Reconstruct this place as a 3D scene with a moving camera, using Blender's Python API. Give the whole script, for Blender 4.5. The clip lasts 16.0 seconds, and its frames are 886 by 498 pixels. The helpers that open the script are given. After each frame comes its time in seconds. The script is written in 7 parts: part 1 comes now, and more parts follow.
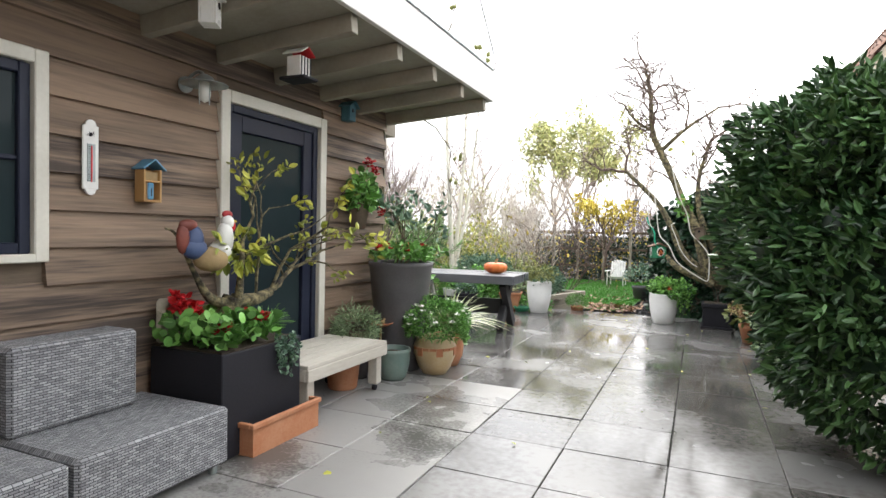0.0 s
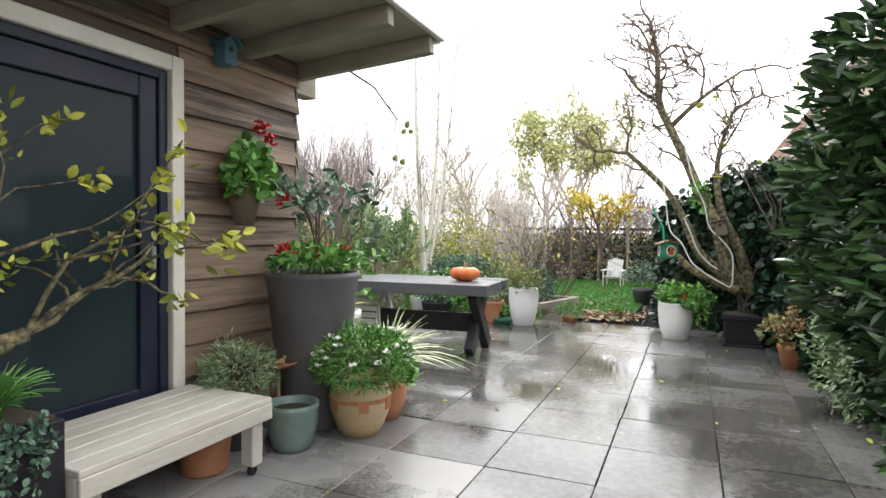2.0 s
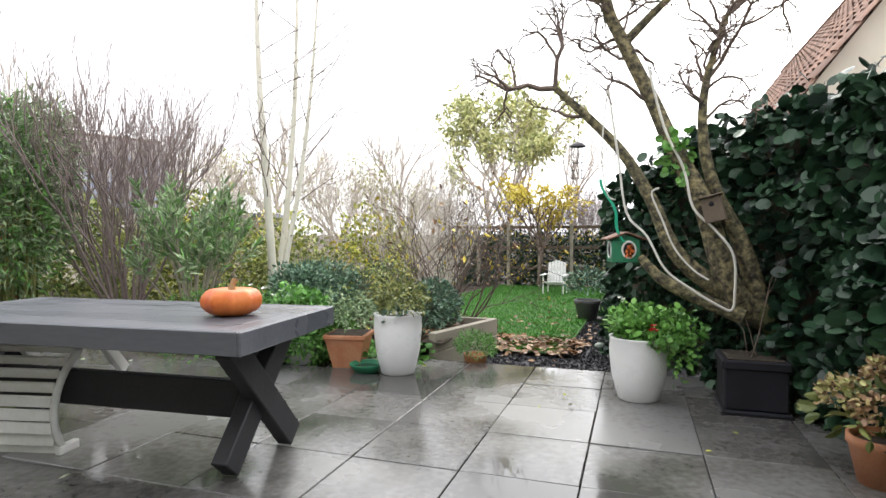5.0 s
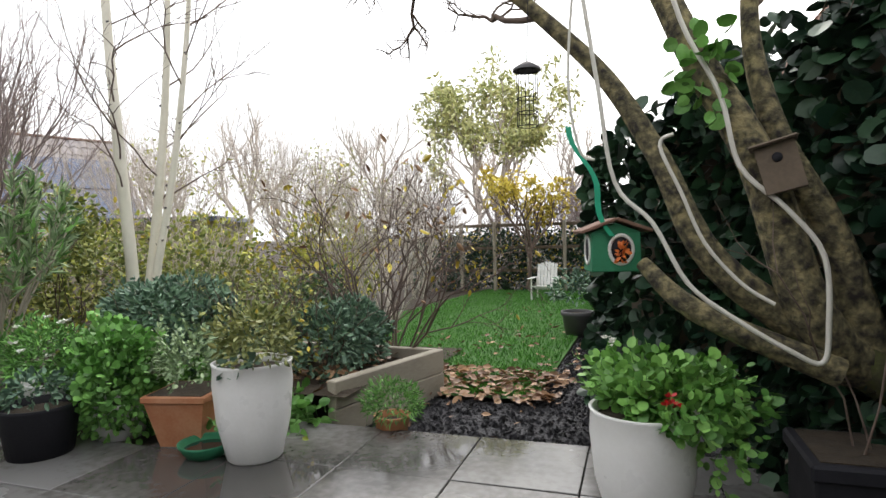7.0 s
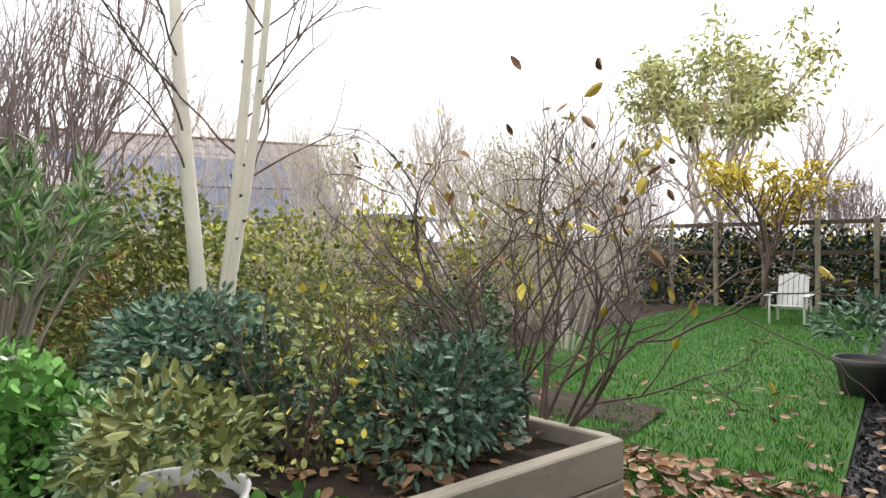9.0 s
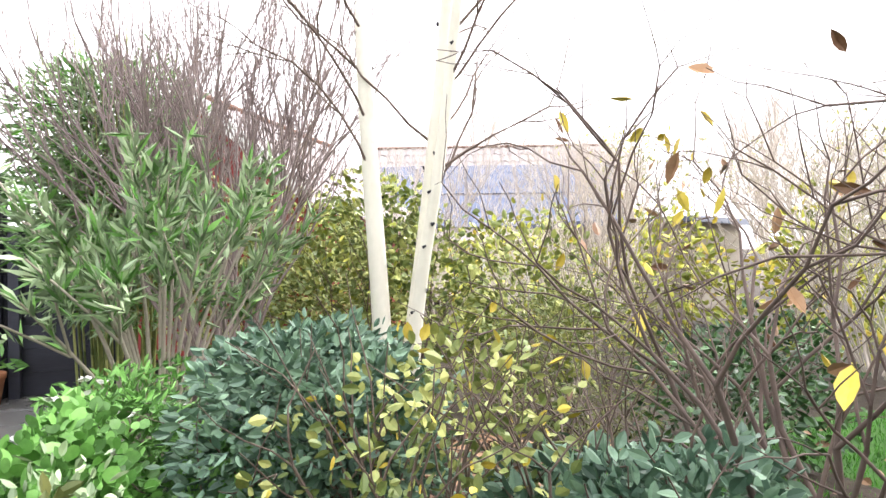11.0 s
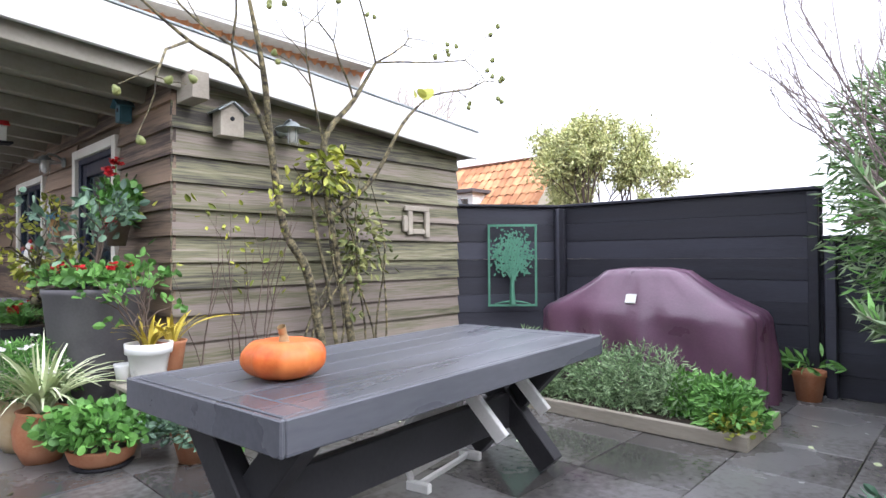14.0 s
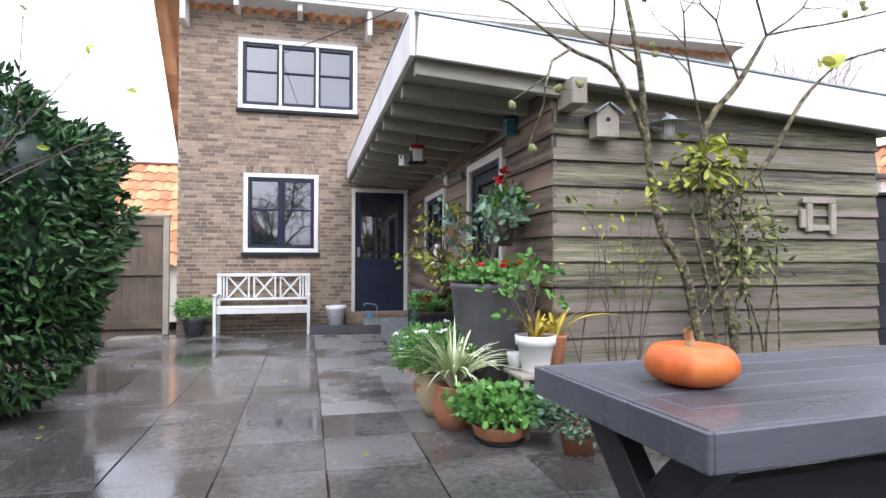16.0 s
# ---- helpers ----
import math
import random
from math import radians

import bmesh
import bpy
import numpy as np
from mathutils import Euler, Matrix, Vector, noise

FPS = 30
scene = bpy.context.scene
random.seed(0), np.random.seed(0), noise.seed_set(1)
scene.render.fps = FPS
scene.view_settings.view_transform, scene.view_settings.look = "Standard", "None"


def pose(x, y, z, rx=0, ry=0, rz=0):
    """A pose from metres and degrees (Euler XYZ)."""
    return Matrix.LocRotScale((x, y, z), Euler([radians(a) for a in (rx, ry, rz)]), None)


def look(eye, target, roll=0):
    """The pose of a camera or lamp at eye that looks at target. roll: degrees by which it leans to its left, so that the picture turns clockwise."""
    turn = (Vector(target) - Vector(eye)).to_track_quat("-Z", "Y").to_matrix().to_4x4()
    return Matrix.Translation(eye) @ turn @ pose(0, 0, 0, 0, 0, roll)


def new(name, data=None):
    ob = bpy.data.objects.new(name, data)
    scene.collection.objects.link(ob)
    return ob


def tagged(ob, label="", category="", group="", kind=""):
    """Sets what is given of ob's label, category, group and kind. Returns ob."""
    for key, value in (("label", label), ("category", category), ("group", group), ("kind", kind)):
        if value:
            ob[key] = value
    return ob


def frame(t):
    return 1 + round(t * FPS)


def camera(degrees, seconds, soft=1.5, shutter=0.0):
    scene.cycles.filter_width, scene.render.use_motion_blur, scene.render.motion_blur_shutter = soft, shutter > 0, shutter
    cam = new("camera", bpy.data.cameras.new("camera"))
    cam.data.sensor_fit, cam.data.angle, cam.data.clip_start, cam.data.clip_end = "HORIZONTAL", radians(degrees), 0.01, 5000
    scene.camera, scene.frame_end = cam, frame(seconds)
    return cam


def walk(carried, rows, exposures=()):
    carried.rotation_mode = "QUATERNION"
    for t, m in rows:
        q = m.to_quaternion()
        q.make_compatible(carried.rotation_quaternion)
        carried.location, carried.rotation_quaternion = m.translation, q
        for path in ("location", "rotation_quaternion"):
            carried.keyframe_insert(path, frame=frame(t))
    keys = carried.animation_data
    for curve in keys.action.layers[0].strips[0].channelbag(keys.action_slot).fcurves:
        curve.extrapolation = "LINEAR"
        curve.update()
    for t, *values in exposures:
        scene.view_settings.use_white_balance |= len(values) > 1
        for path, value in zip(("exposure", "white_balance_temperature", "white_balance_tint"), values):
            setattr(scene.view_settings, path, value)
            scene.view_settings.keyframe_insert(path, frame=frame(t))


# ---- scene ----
cam = camera(75.0, 16.0)
PATH = [
    (0, (0.614, -1.316, 1.31), (-0.192, 0.514, 1.252), 1.2),
    (0.5, (0.575, -1.027, 1.284), (-0.224, 0.805, 1.226), 1.0),
    (1, (0.515, -0.626, 1.284), (-0.284, 1.207, 1.223), 0.9),
    (1.5, (0.387, -0.143, 1.307), (-0.403, 1.693, 1.243), 1.0),
    (2, (0.322, 0.407, 1.302), (-0.466, 2.244, 1.238), 0.6),
    (2.5, (0.272, 0.887, 1.273), (-0.508, 2.727, 1.214), 0.2),
    (3, (0.214, 1.414, 1.247), (-0.517, 3.275, 1.192), -0.0),
    (3.5, (0.172, 1.965, 1.24), (-0.536, 3.834, 1.186), -0.2),
    (4, (0.133, 2.519, 1.23), (-0.535, 4.404, 1.175), 0.1),
    (4.5, (0.137, 3.068, 1.227), (-0.505, 4.961, 1.174), 0.1),
    (4.7, (0.138, 3.296, 1.203), (-0.498, 5.191, 1.151), 0.1),
    (6.8, (0.201, 5.439, 1.18), (-0.433, 7.336, 1.132), -1.5),
    (7, (0.159, 5.636, 1.153), (-0.477, 7.531, 1.108), -1.5),
    (7.5, (0.109, 6.1, 1.145), (-0.553, 7.987, 1.101), -1.5),
    (8, (0.027, 6.571, 1.148), (-0.766, 8.407, 1.107), -1.3),
    (8.2, (-0.003, 6.746, 1.139), (-0.87, 8.548, 1.098), -1.1),
    (9.2, (-0.47, 7.76, 1.143), (-1.80, 9.25, 1.12), -0.9),
    (10.3, (-0.877, 8.647, 1.152), (-2.555, 9.734, 1.147), -0.6),
    (10.5, (-0.91, 8.662, 1.158), (-2.643, 9.659, 1.156), -0.6),
    (11, (-0.968, 8.672, 1.158), (-2.827, 9.409, 1.163), -0.5),
    (11.5, (-1.028, 8.638, 1.163), (-2.983, 9.058, 1.172), -0.5),
    (12, (-1.033, 8.553, 1.17), (-3.033, 8.533, 1.182), -0.7),
    (12.5, (-0.967, 8.454, 1.184), (-2.928, 8.063, 1.199), -0.8),
    (12.8, (-0.932, 8.406, 1.197), (-2.838, 7.8, 1.208), -0.7),
    (13, (-0.845, 8.317, 1.197), (-2.706, 7.586, 1.215), -0.9),
    (13.5, (-0.757, 8.179, 1.203), (-2.46, 7.13, 1.229), -0.8),
    (14, (-0.711, 8.126, 1.215), (-2.172, 6.761, 1.244), -0.4),
    (14.5, (-0.677, 8.036, 1.222), (-1.858, 6.422, 1.257), -0.4),
    (15, (-0.571, 8.042, 1.225), (-1.449, 6.245, 1.258), -0.1),
    (15.5, (-0.555, 8.001, 1.206), (-1.198, 6.108, 1.246), -0.0),
    (16, (-0.583, 7.973, 1.203), (-1.042, 6.027, 1.24), 0.1),
]
EXPOSE = [(0.0, 1.37, 6500, 10), (2.0, 1.22, 6500, 10), (3.5, 1.15, 6500, 10), (4.7, 1.15, 6450, 10), (6.8, 0.68, 6550, 10), (8.2, 0.5, 6550, 10), (9.3, 1.02, 6600, 12), (10.3, 1.58, 6600, 14), (11.2, 1.78, 6400, 14), (12.0, 1.75, 6200, 15),
          (13.5, 1.34, 6000, 16), (14.5, 1.06, 5850, 17), (16.0, 0.98, 5850, 17)]
walk(cam, [(t, look(e, g, r)) for t, e, g, r in PATH], EXPOSE)

# ---- world, sun, light ----
world = bpy.data.worlds.new("overcast_sky")
scene.world = world
world.use_nodes = True
wn, wl = world.node_tree.nodes, world.node_tree.links
wn.clear()
sky = wn.new("ShaderNodeTexSky")
sky.sky_type, sky.sun_disc = "NISHITA", False
sky.sun_elevation, sky.sun_rotation = radians(32), radians(20)
sky.air_density, sky.dust_density, sky.ozone_density = 1.0, 6.0, 1.0
grey = wn.new("ShaderNodeHueSaturation")
grey.inputs["Saturation"].default_value = 0.12
cover = wn.new("ShaderNodeMix")
cover.data_type = "RGBA"
cover.inputs[0].default_value = 0.75
cover.inputs[7].default_value = (9.6, 9.7, 10.0, 1)
bg = wn.new("ShaderNodeBackground")
bg.inputs["Strength"].default_value = 0.13
wo = wn.new("ShaderNodeOutputWorld")
wl.new(sky.outputs[0], grey.inputs["Color"])
wl.new(grey.outputs[0], cover.inputs[6])
wl.new(cover.outputs[2], bg.inputs["Color"])
wl.new(bg.outputs[0], wo.inputs["Surface"])

sun = new("sun", bpy.data.lights.new("sun", "SUN"))
sun.data.energy, sun.data.angle, sun.data.color = 0.9, radians(25), (1.0, 0.96, 0.9)
sun.matrix_world = look((-4, 16, 12), (0, 4, 0))

# ---- materials ----
rng = np.random.default_rng(7)


def mat(name, c1, c2=None, rough=0.6, scale=6.0, bump=0.15, fine=60.0, metal=0.0, vary="", amount=0.25,
        stretch=(1, 1, 1), spec=0.5, c3=None, rough2=None, place=False, ior=0.0, lo=0.33, hi=0.67, gw=0.35):
    """Two-scale procedural surface: c1 to c2 in broad patches, fine grain, bump, and a random value per piece."""
    m = bpy.data.materials.new(name)
    m.use_nodes = True
    n, l = m.node_tree.nodes, m.node_tree.links
    b = n["Principled BSDF"]
    c2 = c2 or tuple(v * 0.7 for v in c1)
    co = n.new("ShaderNodeTexCoord")
    mp = n.new("ShaderNodeMapping")
    mp.inputs["Scale"].default_value = stretch
    l.new(n.new("ShaderNodeNewGeometry").outputs["Position"] if place else co.outputs["Object"], mp.inputs["Vector"])
    big, small = n.new("ShaderNodeTexNoise"), n.new("ShaderNodeTexNoise")
    big.inputs["Scale"].default_value, small.inputs["Scale"].default_value = scale, fine
    big.inputs["Detail"].default_value, small.inputs["Detail"].default_value = 5, 3
    l.new(mp.outputs[0], big.inputs["Vector"])
    l.new(mp.outputs[0], small.inputs["Vector"])
    ramp = n.new("ShaderNodeValToRGB")
    ramp.color_ramp.elements[0].position, ramp.color_ramp.elements[1].position = lo, hi
    ramp.color_ramp.elements[0].color, ramp.color_ramp.elements[1].color = (*c1, 1), (*c2, 1)
    if c3:
        e = ramp.color_ramp.elements.new(0.5)
        e.color = (*c3, 1)
    grain = n.new("ShaderNodeMath")
    grain.operation = "MULTIPLY_ADD"
    grain.inputs[1].default_value, grain.inputs[2].default_value = gw, -gw * 0.49
    l.new(small.outputs[0], grain.inputs[0])
    add = n.new("ShaderNodeMath")
    add.operation = "ADD"
    l.new(big.outputs[0], add.inputs[0])
    l.new(grain.outputs[0], add.inputs[1])
    l.new(add.outputs[0], ramp.inputs[0])
    last = ramp.outputs[0]
    if vary:
        src = n.new("ShaderNodeNewGeometry") if vary == "island" else n.new("ShaderNodeObjectInfo")
        sock = src.outputs["Random Per Island"] if vary == "island" else src.outputs["Random"]
        shift = n.new("ShaderNodeMath")
        shift.operation = "MULTIPLY_ADD"
        shift.inputs[1].default_value, shift.inputs[2].default_value = amount * 1.2, -amount * 0.6
        l.new(sock, shift.inputs[0])
        add2 = n.new("ShaderNodeMath")
        add2.operation = "ADD"
        l.new(add.outputs[0], add2.inputs[0])
        l.new(shift.outputs[0], add2.inputs[1])
        l.new(add2.outputs[0], ramp.inputs[0])
        hv = n.new("ShaderNodeHueSaturation")
        val = n.new("ShaderNodeMath")
        val.operation = "MULTIPLY_ADD"
        val.inputs[1].default_value, val.inputs[2].default_value = amount * 2, 1 - amount
        l.new(sock, val.inputs[0])
        l.new(val.outputs[0], hv.inputs["Value"])
        l.new(ramp.outputs[0], hv.inputs["Color"])
        last = hv.outputs[0]
    l.new(last, b.inputs["Base Color"])
    rr = n.new("ShaderNodeMapRange")
    rr.inputs["To Min"].default_value = rough
    rr.inputs["To Max"].default_value = rough2 if rough2 is not None else min(1, rough + 0.15)
    rr.inputs["From Min"].default_value, rr.inputs["From Max"].default_value = 0.35, 0.65
    l.new(big.outputs[0], rr.inputs["Value"])
    l.new(rr.outputs[0], b.inputs["Roughness"])
    b.inputs["Metallic"].default_value = metal
    b.inputs["Specular IOR Level"].default_value = spec
    if ior:
        b.inputs["IOR"].default_value = ior
    if bump:
        bp = n.new("ShaderNodeBump")
        bp.inputs["Strength"].default_value, bp.inputs["Distance"].default_value = bump, 0.02
        l.new(add.outputs[0], bp.inputs["Height"])
        l.new(bp.outputs[0], b.inputs["Normal"])
    return m


def leafmat(name, c1, c2, rough=0.45, amount=0.35, c3=None):
    m = mat(name, c1, c2, rough, 3.0, 0.0, 90.0, vary="island", amount=amount, c3=c3)
    b = m.node_tree.nodes["Principled BSDF"]
    b.inputs["Subsurface Weight"].default_value = 0.0
    return m


M = dict(
    tile=mat("wet_concrete_tile", (0.075, 0.072, 0.068), (0.17, 0.167, 0.163), 0.035, 0.9, 0.02, 22, vary="object", amount=0.12, rough2=0.32, spec=0.75, place=True, lo=0.40, hi=0.60, c3=(0.12, 0.115, 0.108)),
    tiledry=mat("sheltered_concrete_tile", (0.30, 0.295, 0.285), (0.10, 0.096, 0.09), 0.5, 1.3, 0.05, 45, vary="object", amount=0.08, rough2=0.12, place=True, lo=0.50, hi=0.64),
    bed=mat("jointing_sand", (0.08, 0.075, 0.065), rough=0.7),
    board=mat("weathered_larch", (0.31, 0.215, 0.145), (0.055, 0.041, 0.033), 0.6, 2.2, 0.4, 15, vary="object", amount=0.34, stretch=(2, 0.22, 5), c3=(0.21, 0.15, 0.105), place=True, lo=0.28, hi=0.72, gw=0.5),
    boarde=mat("silvered_larch", (0.30, 0.25, 0.21), (0.045, 0.04, 0.035), 0.65, 1.9, 0.4, 16, vary="object", amount=0.34, stretch=(0.25, 2, 5), c3=(0.175, 0.17, 0.095), place=True, lo=0.28, hi=0.72, gw=0.6),
    cream=mat("cream_paint", (0.72, 0.70, 0.62), (0.62, 0.60, 0.52), 0.45, 3, 0.05, 50),
    # cream soffit paint darkened: shade under the eave is put into the colour
    soffit=mat("shade_dark_soffit", (0.35, 0.33, 0.27), (0.27, 0.25, 0.20), 0.6, 2, 0.08, 30),
    fascia=mat("white_fascia", (0.78, 0.77, 0.74), (0.68, 0.67, 0.63), 0.5, 2, 0.05, 40),
    navy=mat("navy_gloss_paint", (0.012, 0.016, 0.035), (0.02, 0.025, 0.045), 0.36, 4, 0.03, 60, spec=0.3),
    pane=mat("window_glass", (0.012, 0.016, 0.018), (0.02, 0.026, 0.028), 0.02, 0.6, 0.0, 3, rough2=0.03, spec=0.5, ior=2.3),
    doorpane=mat("dark_door_glass", (0.02, 0.032, 0.036), (0.03, 0.042, 0.046), 0.05, 0.6, 0.0, 3, rough2=0.07, spec=0.2, ior=1.3),
    brick=mat("brown_brick", (0.19, 0.135, 0.095), (0.30, 0.225, 0.155), 0.8, 9, 0.3, 70, vary="object", amount=0.28, place=True),
    brickst=mat("brown_brick_joined", (0.19, 0.135, 0.095), (0.30, 0.225, 0.155), 0.8, 9, 0.3, 70, vary="island", amount=0.28),
    mortar=mat("mortar", (0.40, 0.37, 0.32), (0.33, 0.30, 0.26), 0.9, 12, 0.2),
    rooft=mat("orange_roof_tile", (0.55, 0.24, 0.11), (0.68, 0.36, 0.18), 0.7, 2, 0.2, 40, vary="island", amount=0.2),
    roofb=mat("brown_roof_tile", (0.16, 0.085, 0.06), (0.24, 0.14, 0.10), 0.75, 2, 0.2, 40, vary="island", amount=0.25),
    roofg=mat("pale_far_roof", (0.42, 0.38, 0.37), (0.34, 0.31, 0.31), 0.8, 2, 0.1, 40, vary="island", amount=0.15),
    black=mat("black_planter", (0.012, 0.012, 0.016), (0.02, 0.02, 0.026), 0.6, 5, 0.05, 80, spec=0.3),
    feather=mat("dark_blue_feather_paint", (0.03, 0.055, 0.14), (0.05, 0.08, 0.17), 0.45, 9, 0.05),
    charcoal=mat("charcoal_pot", (0.08, 0.076, 0.082), (0.115, 0.11, 0.115), 0.5, 4, 0.08, 60),
    fence=mat("blue_black_stained_timber", (0.018, 0.019, 0.028), (0.036, 0.038, 0.052), 0.6, 3, 0.25, 40, vary="object", amount=0.25, stretch=(0.3, 0.3, 3), place=True),
    table=mat("grey_stained_table", (0.085, 0.09, 0.105), (0.135, 0.14, 0.158), 0.22, 2.5, 0.06, 50, stretch=(0.2, 1, 1), rough2=0.42),
    tableleg=mat("black_table_leg", (0.02, 0.02, 0.023), (0.032, 0.032, 0.036), 0.5, 5, 0.1, 50),
    rattan=mat("grey_rattan", (0.17, 0.175, 0.185), (0.26, 0.265, 0.275), 0.5, 14, 0.25, 90, vary="island", amount=0.3),
    whitepot=mat("white_glazed_pot", (0.86, 0.86, 0.85), (0.80, 0.80, 0.78), 0.25, 5, 0.03, 60),
    whitewood=mat("white_painted_wood", (0.78, 0.78, 0.76), (0.66, 0.66, 0.63), 0.5, 6, 0.1, 60),
    terracotta=mat("terracotta", (0.42, 0.16, 0.07), (0.50, 0.24, 0.13), 0.65, 7, 0.15, 60),
    beige=mat("beige_glazed_pot", (0.55, 0.45, 0.28), (0.50, 0.36, 0.19), 0.35, 6, 0.08, 50),
    greenpot=mat("green_glazed_pot", (0.13, 0.20, 0.18), (0.19, 0.25, 0.22), 0.3, 8, 0.08, 50),
    greywood=mat("grey_weathered_wood", (0.40, 0.36, 0.29), (0.28, 0.25, 0.20), 0.7, 3, 0.25, 60, stretch=(1, 0.2, 1)),
    palewood=mat("pale_bleached_wood", (0.60, 0.57, 0.50), (0.44, 0.41, 0.35), 0.6, 3, 0.2, 50, stretch=(1, 0.2, 1)),
    redwall=mat("dark_red_boarding", (0.30, 0.035, 0.03), (0.22, 0.03, 0.028), 0.6, 5, 0.1, 40),
    oldwood=mat("dark_weathered_wood", (0.16, 0.12, 0.085), (0.10, 0.08, 0.06), 0.8, 3, 0.3, 60, stretch=(1, 0.2, 1)),
    purple=mat("plum_fabric_cover", (0.11, 0.045, 0.085), (0.16, 0.07, 0.125), 0.27, 2.5, 0.2, 60, rough2=0.42, spec=0.8),
    pumpkin=mat("orange_pumpkin_skin", (0.62, 0.10, 0.015), (0.75, 0.22, 0.05), 0.38, 6, 0.06, 40),
    rust=mat("dark_red_paint", (0.22, 0.05, 0.03), (0.14, 0.035, 0.025), 0.5, 9, 0.05),
    stem=mat("pumpkin_stem", (0.42, 0.30, 0.15), rough=0.8),
    artg=mat("green_metal", (0.06, 0.20, 0.13), (0.09, 0.26, 0.17), 0.5, 8, 0.05, 60),
    soil=mat("dark_soil", (0.035, 0.026, 0.018), (0.06, 0.045, 0.03), 0.95, 14, 0.8, 90),
    gravel=mat("black_gravel", (0.022, 0.022, 0.028), (0.06, 0.058, 0.065), 0.6, 70, 1.0, 260),
    lawn=mat("lawn_soil", (0.03, 0.105, 0.012), (0.05, 0.14, 0.018), 0.9, 4, 0.6, 90),
    grass=leafmat("grass_blade", (0.04, 0.185, 0.012), (0.085, 0.29, 0.025)),
    bark=mat("grey_brown_bark", (0.30, 0.25, 0.13), (0.035, 0.03, 0.026), 0.9, 22, 1.0, 60, c3=(0.13, 0.115, 0.065)),
    birch=mat("white_birch_bark", (0.75, 0.72, 0.62), (0.66, 0.64, 0.54), 0.7, 5, 0.2, 40, stretch=(1, 1, 0.6)),
    twig=mat("bare_twig", (0.17, 0.125, 0.10), (0.11, 0.08, 0.065), 0.85, 8, 0.0, 40, vary="island", amount=0.2),
    lavender=leafmat("lavender_leaf", (0.20, 0.33, 0.15), (0.36, 0.49, 0.27)),
    twigd=mat("dark_magnolia_twig", (0.17, 0.125, 0.105), (0.10, 0.075, 0.065), 0.85, 8, 0.0, 40, vary="island", amount=0.2),
    twigm=mat("grey_twig", (0.31, 0.25, 0.235), (0.22, 0.175, 0.165), 0.85, 8, 0.0, 40, vary="island", amount=0.2),
    # twig colour paled for distance: haze put into the bare trees' colour
    twigp=mat("haze_pale_twig", (0.60, 0.54, 0.48), (0.50, 0.44, 0.39), 0.9, 8, 0.0, 40, vary="island", amount=0.2),
    moss=mat("mossy_bark", (0.10, 0.12, 0.03), (0.07, 0.06, 0.04), 0.95, 10, 0.9, 70),
    laurel=leafmat("dark_laurel_leaf", (0.026, 0.072, 0.026), (0.068, 0.145, 0.045), 0.34),
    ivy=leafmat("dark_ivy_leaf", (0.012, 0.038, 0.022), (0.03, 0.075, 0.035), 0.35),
    green=leafmat("fresh_green_leaf", (0.09, 0.24, 0.045), (0.18, 0.39, 0.09)),
    bluegreen=leafmat("blue_green_leaf", (0.085, 0.165, 0.11), (0.155, 0.25, 0.16), 0.45),
    grassy=leafmat("silver_green_leaf", (0.21, 0.31, 0.155), (0.34, 0.44, 0.25)),
    olive=leafmat("olive_leaf", (0.12, 0.16, 0.04), (0.26, 0.27, 0.09)),
    hedgeleaf=leafmat("climber_leaf", (0.17, 0.24, 0.06), (0.36, 0.38, 0.12)),
    fresh=leafmat("light_geranium_leaf", (0.10, 0.27, 0.05), (0.20, 0.40, 0.09)),
    yellow=leafmat("yellow_autumn_leaf", (0.55, 0.42, 0.03), (0.66, 0.55, 0.10)),
    limegreen=leafmat("yellow_green_leaf", (0.24, 0.30, 0.04), (0.45, 0.45, 0.07)),
    willow=leafmat("pale_willow_leaf", (0.42, 0.47, 0.18), (0.58, 0.57, 0.28)),
    brownleaf=leafmat("fallen_brown_leaf", (0.20, 0.10, 0.05), (0.36, 0.22, 0.12)),
    cream_leaf=leafmat("variegated_leaf", (0.45, 0.54, 0.26), (0.72, 0.75, 0.54)),
    red=leafmat("red_petal", (0.45, 0.008, 0.012), (0.60, 0.02, 0.03)),
    petal=leafmat("white_petal", (0.80, 0.80, 0.76), (0.85, 0.84, 0.78)),
    pinkdry=leafmat("faded_hydrangea_petal", (0.45, 0.27, 0.16), (0.40, 0.40, 0.16)),
    hose=mat("white_hose", (0.68, 0.66, 0.60), (0.58, 0.56, 0.50), 0.4, 8, 0.02),
    galv=mat("galvanised_metal", (0.40, 0.44, 0.44), (0.30, 0.34, 0.34), 0.4, 9, 0.05, metal=0.7),
    bulb=mat("lamp_glass", (0.55, 0.55, 0.5), (0.6, 0.6, 0.55), 0.08, 3, 0.0, spec=0.8),
    blue=mat("sky_blue_paint", (0.12, 0.30, 0.45), (0.09, 0.24, 0.38), 0.5, 7, 0.05),
    teal=mat("teal_paint", (0.06, 0.17, 0.21), (0.05, 0.13, 0.17), 0.55, 7, 0.05),
    pine=mat("pine_wood", (0.50, 0.30, 0.12), (0.42, 0.24, 0.09), 0.6, 4, 0.1, 50, stretch=(1, 1, 0.2)),
    enamel=mat("white_enamel", (0.82, 0.82, 0.79), (0.75, 0.75, 0.71), 0.2, 6, 0.0),
    greenp=mat("bright_green_paint", (0.02, 0.17, 0.08), (0.03, 0.22, 0.11), 0.5, 8, 0.05),
    ribbon=mat("green_ribbon", (0.01, 0.36, 0.20), (0.02, 0.42, 0.24), 0.5, 8, 0.0),
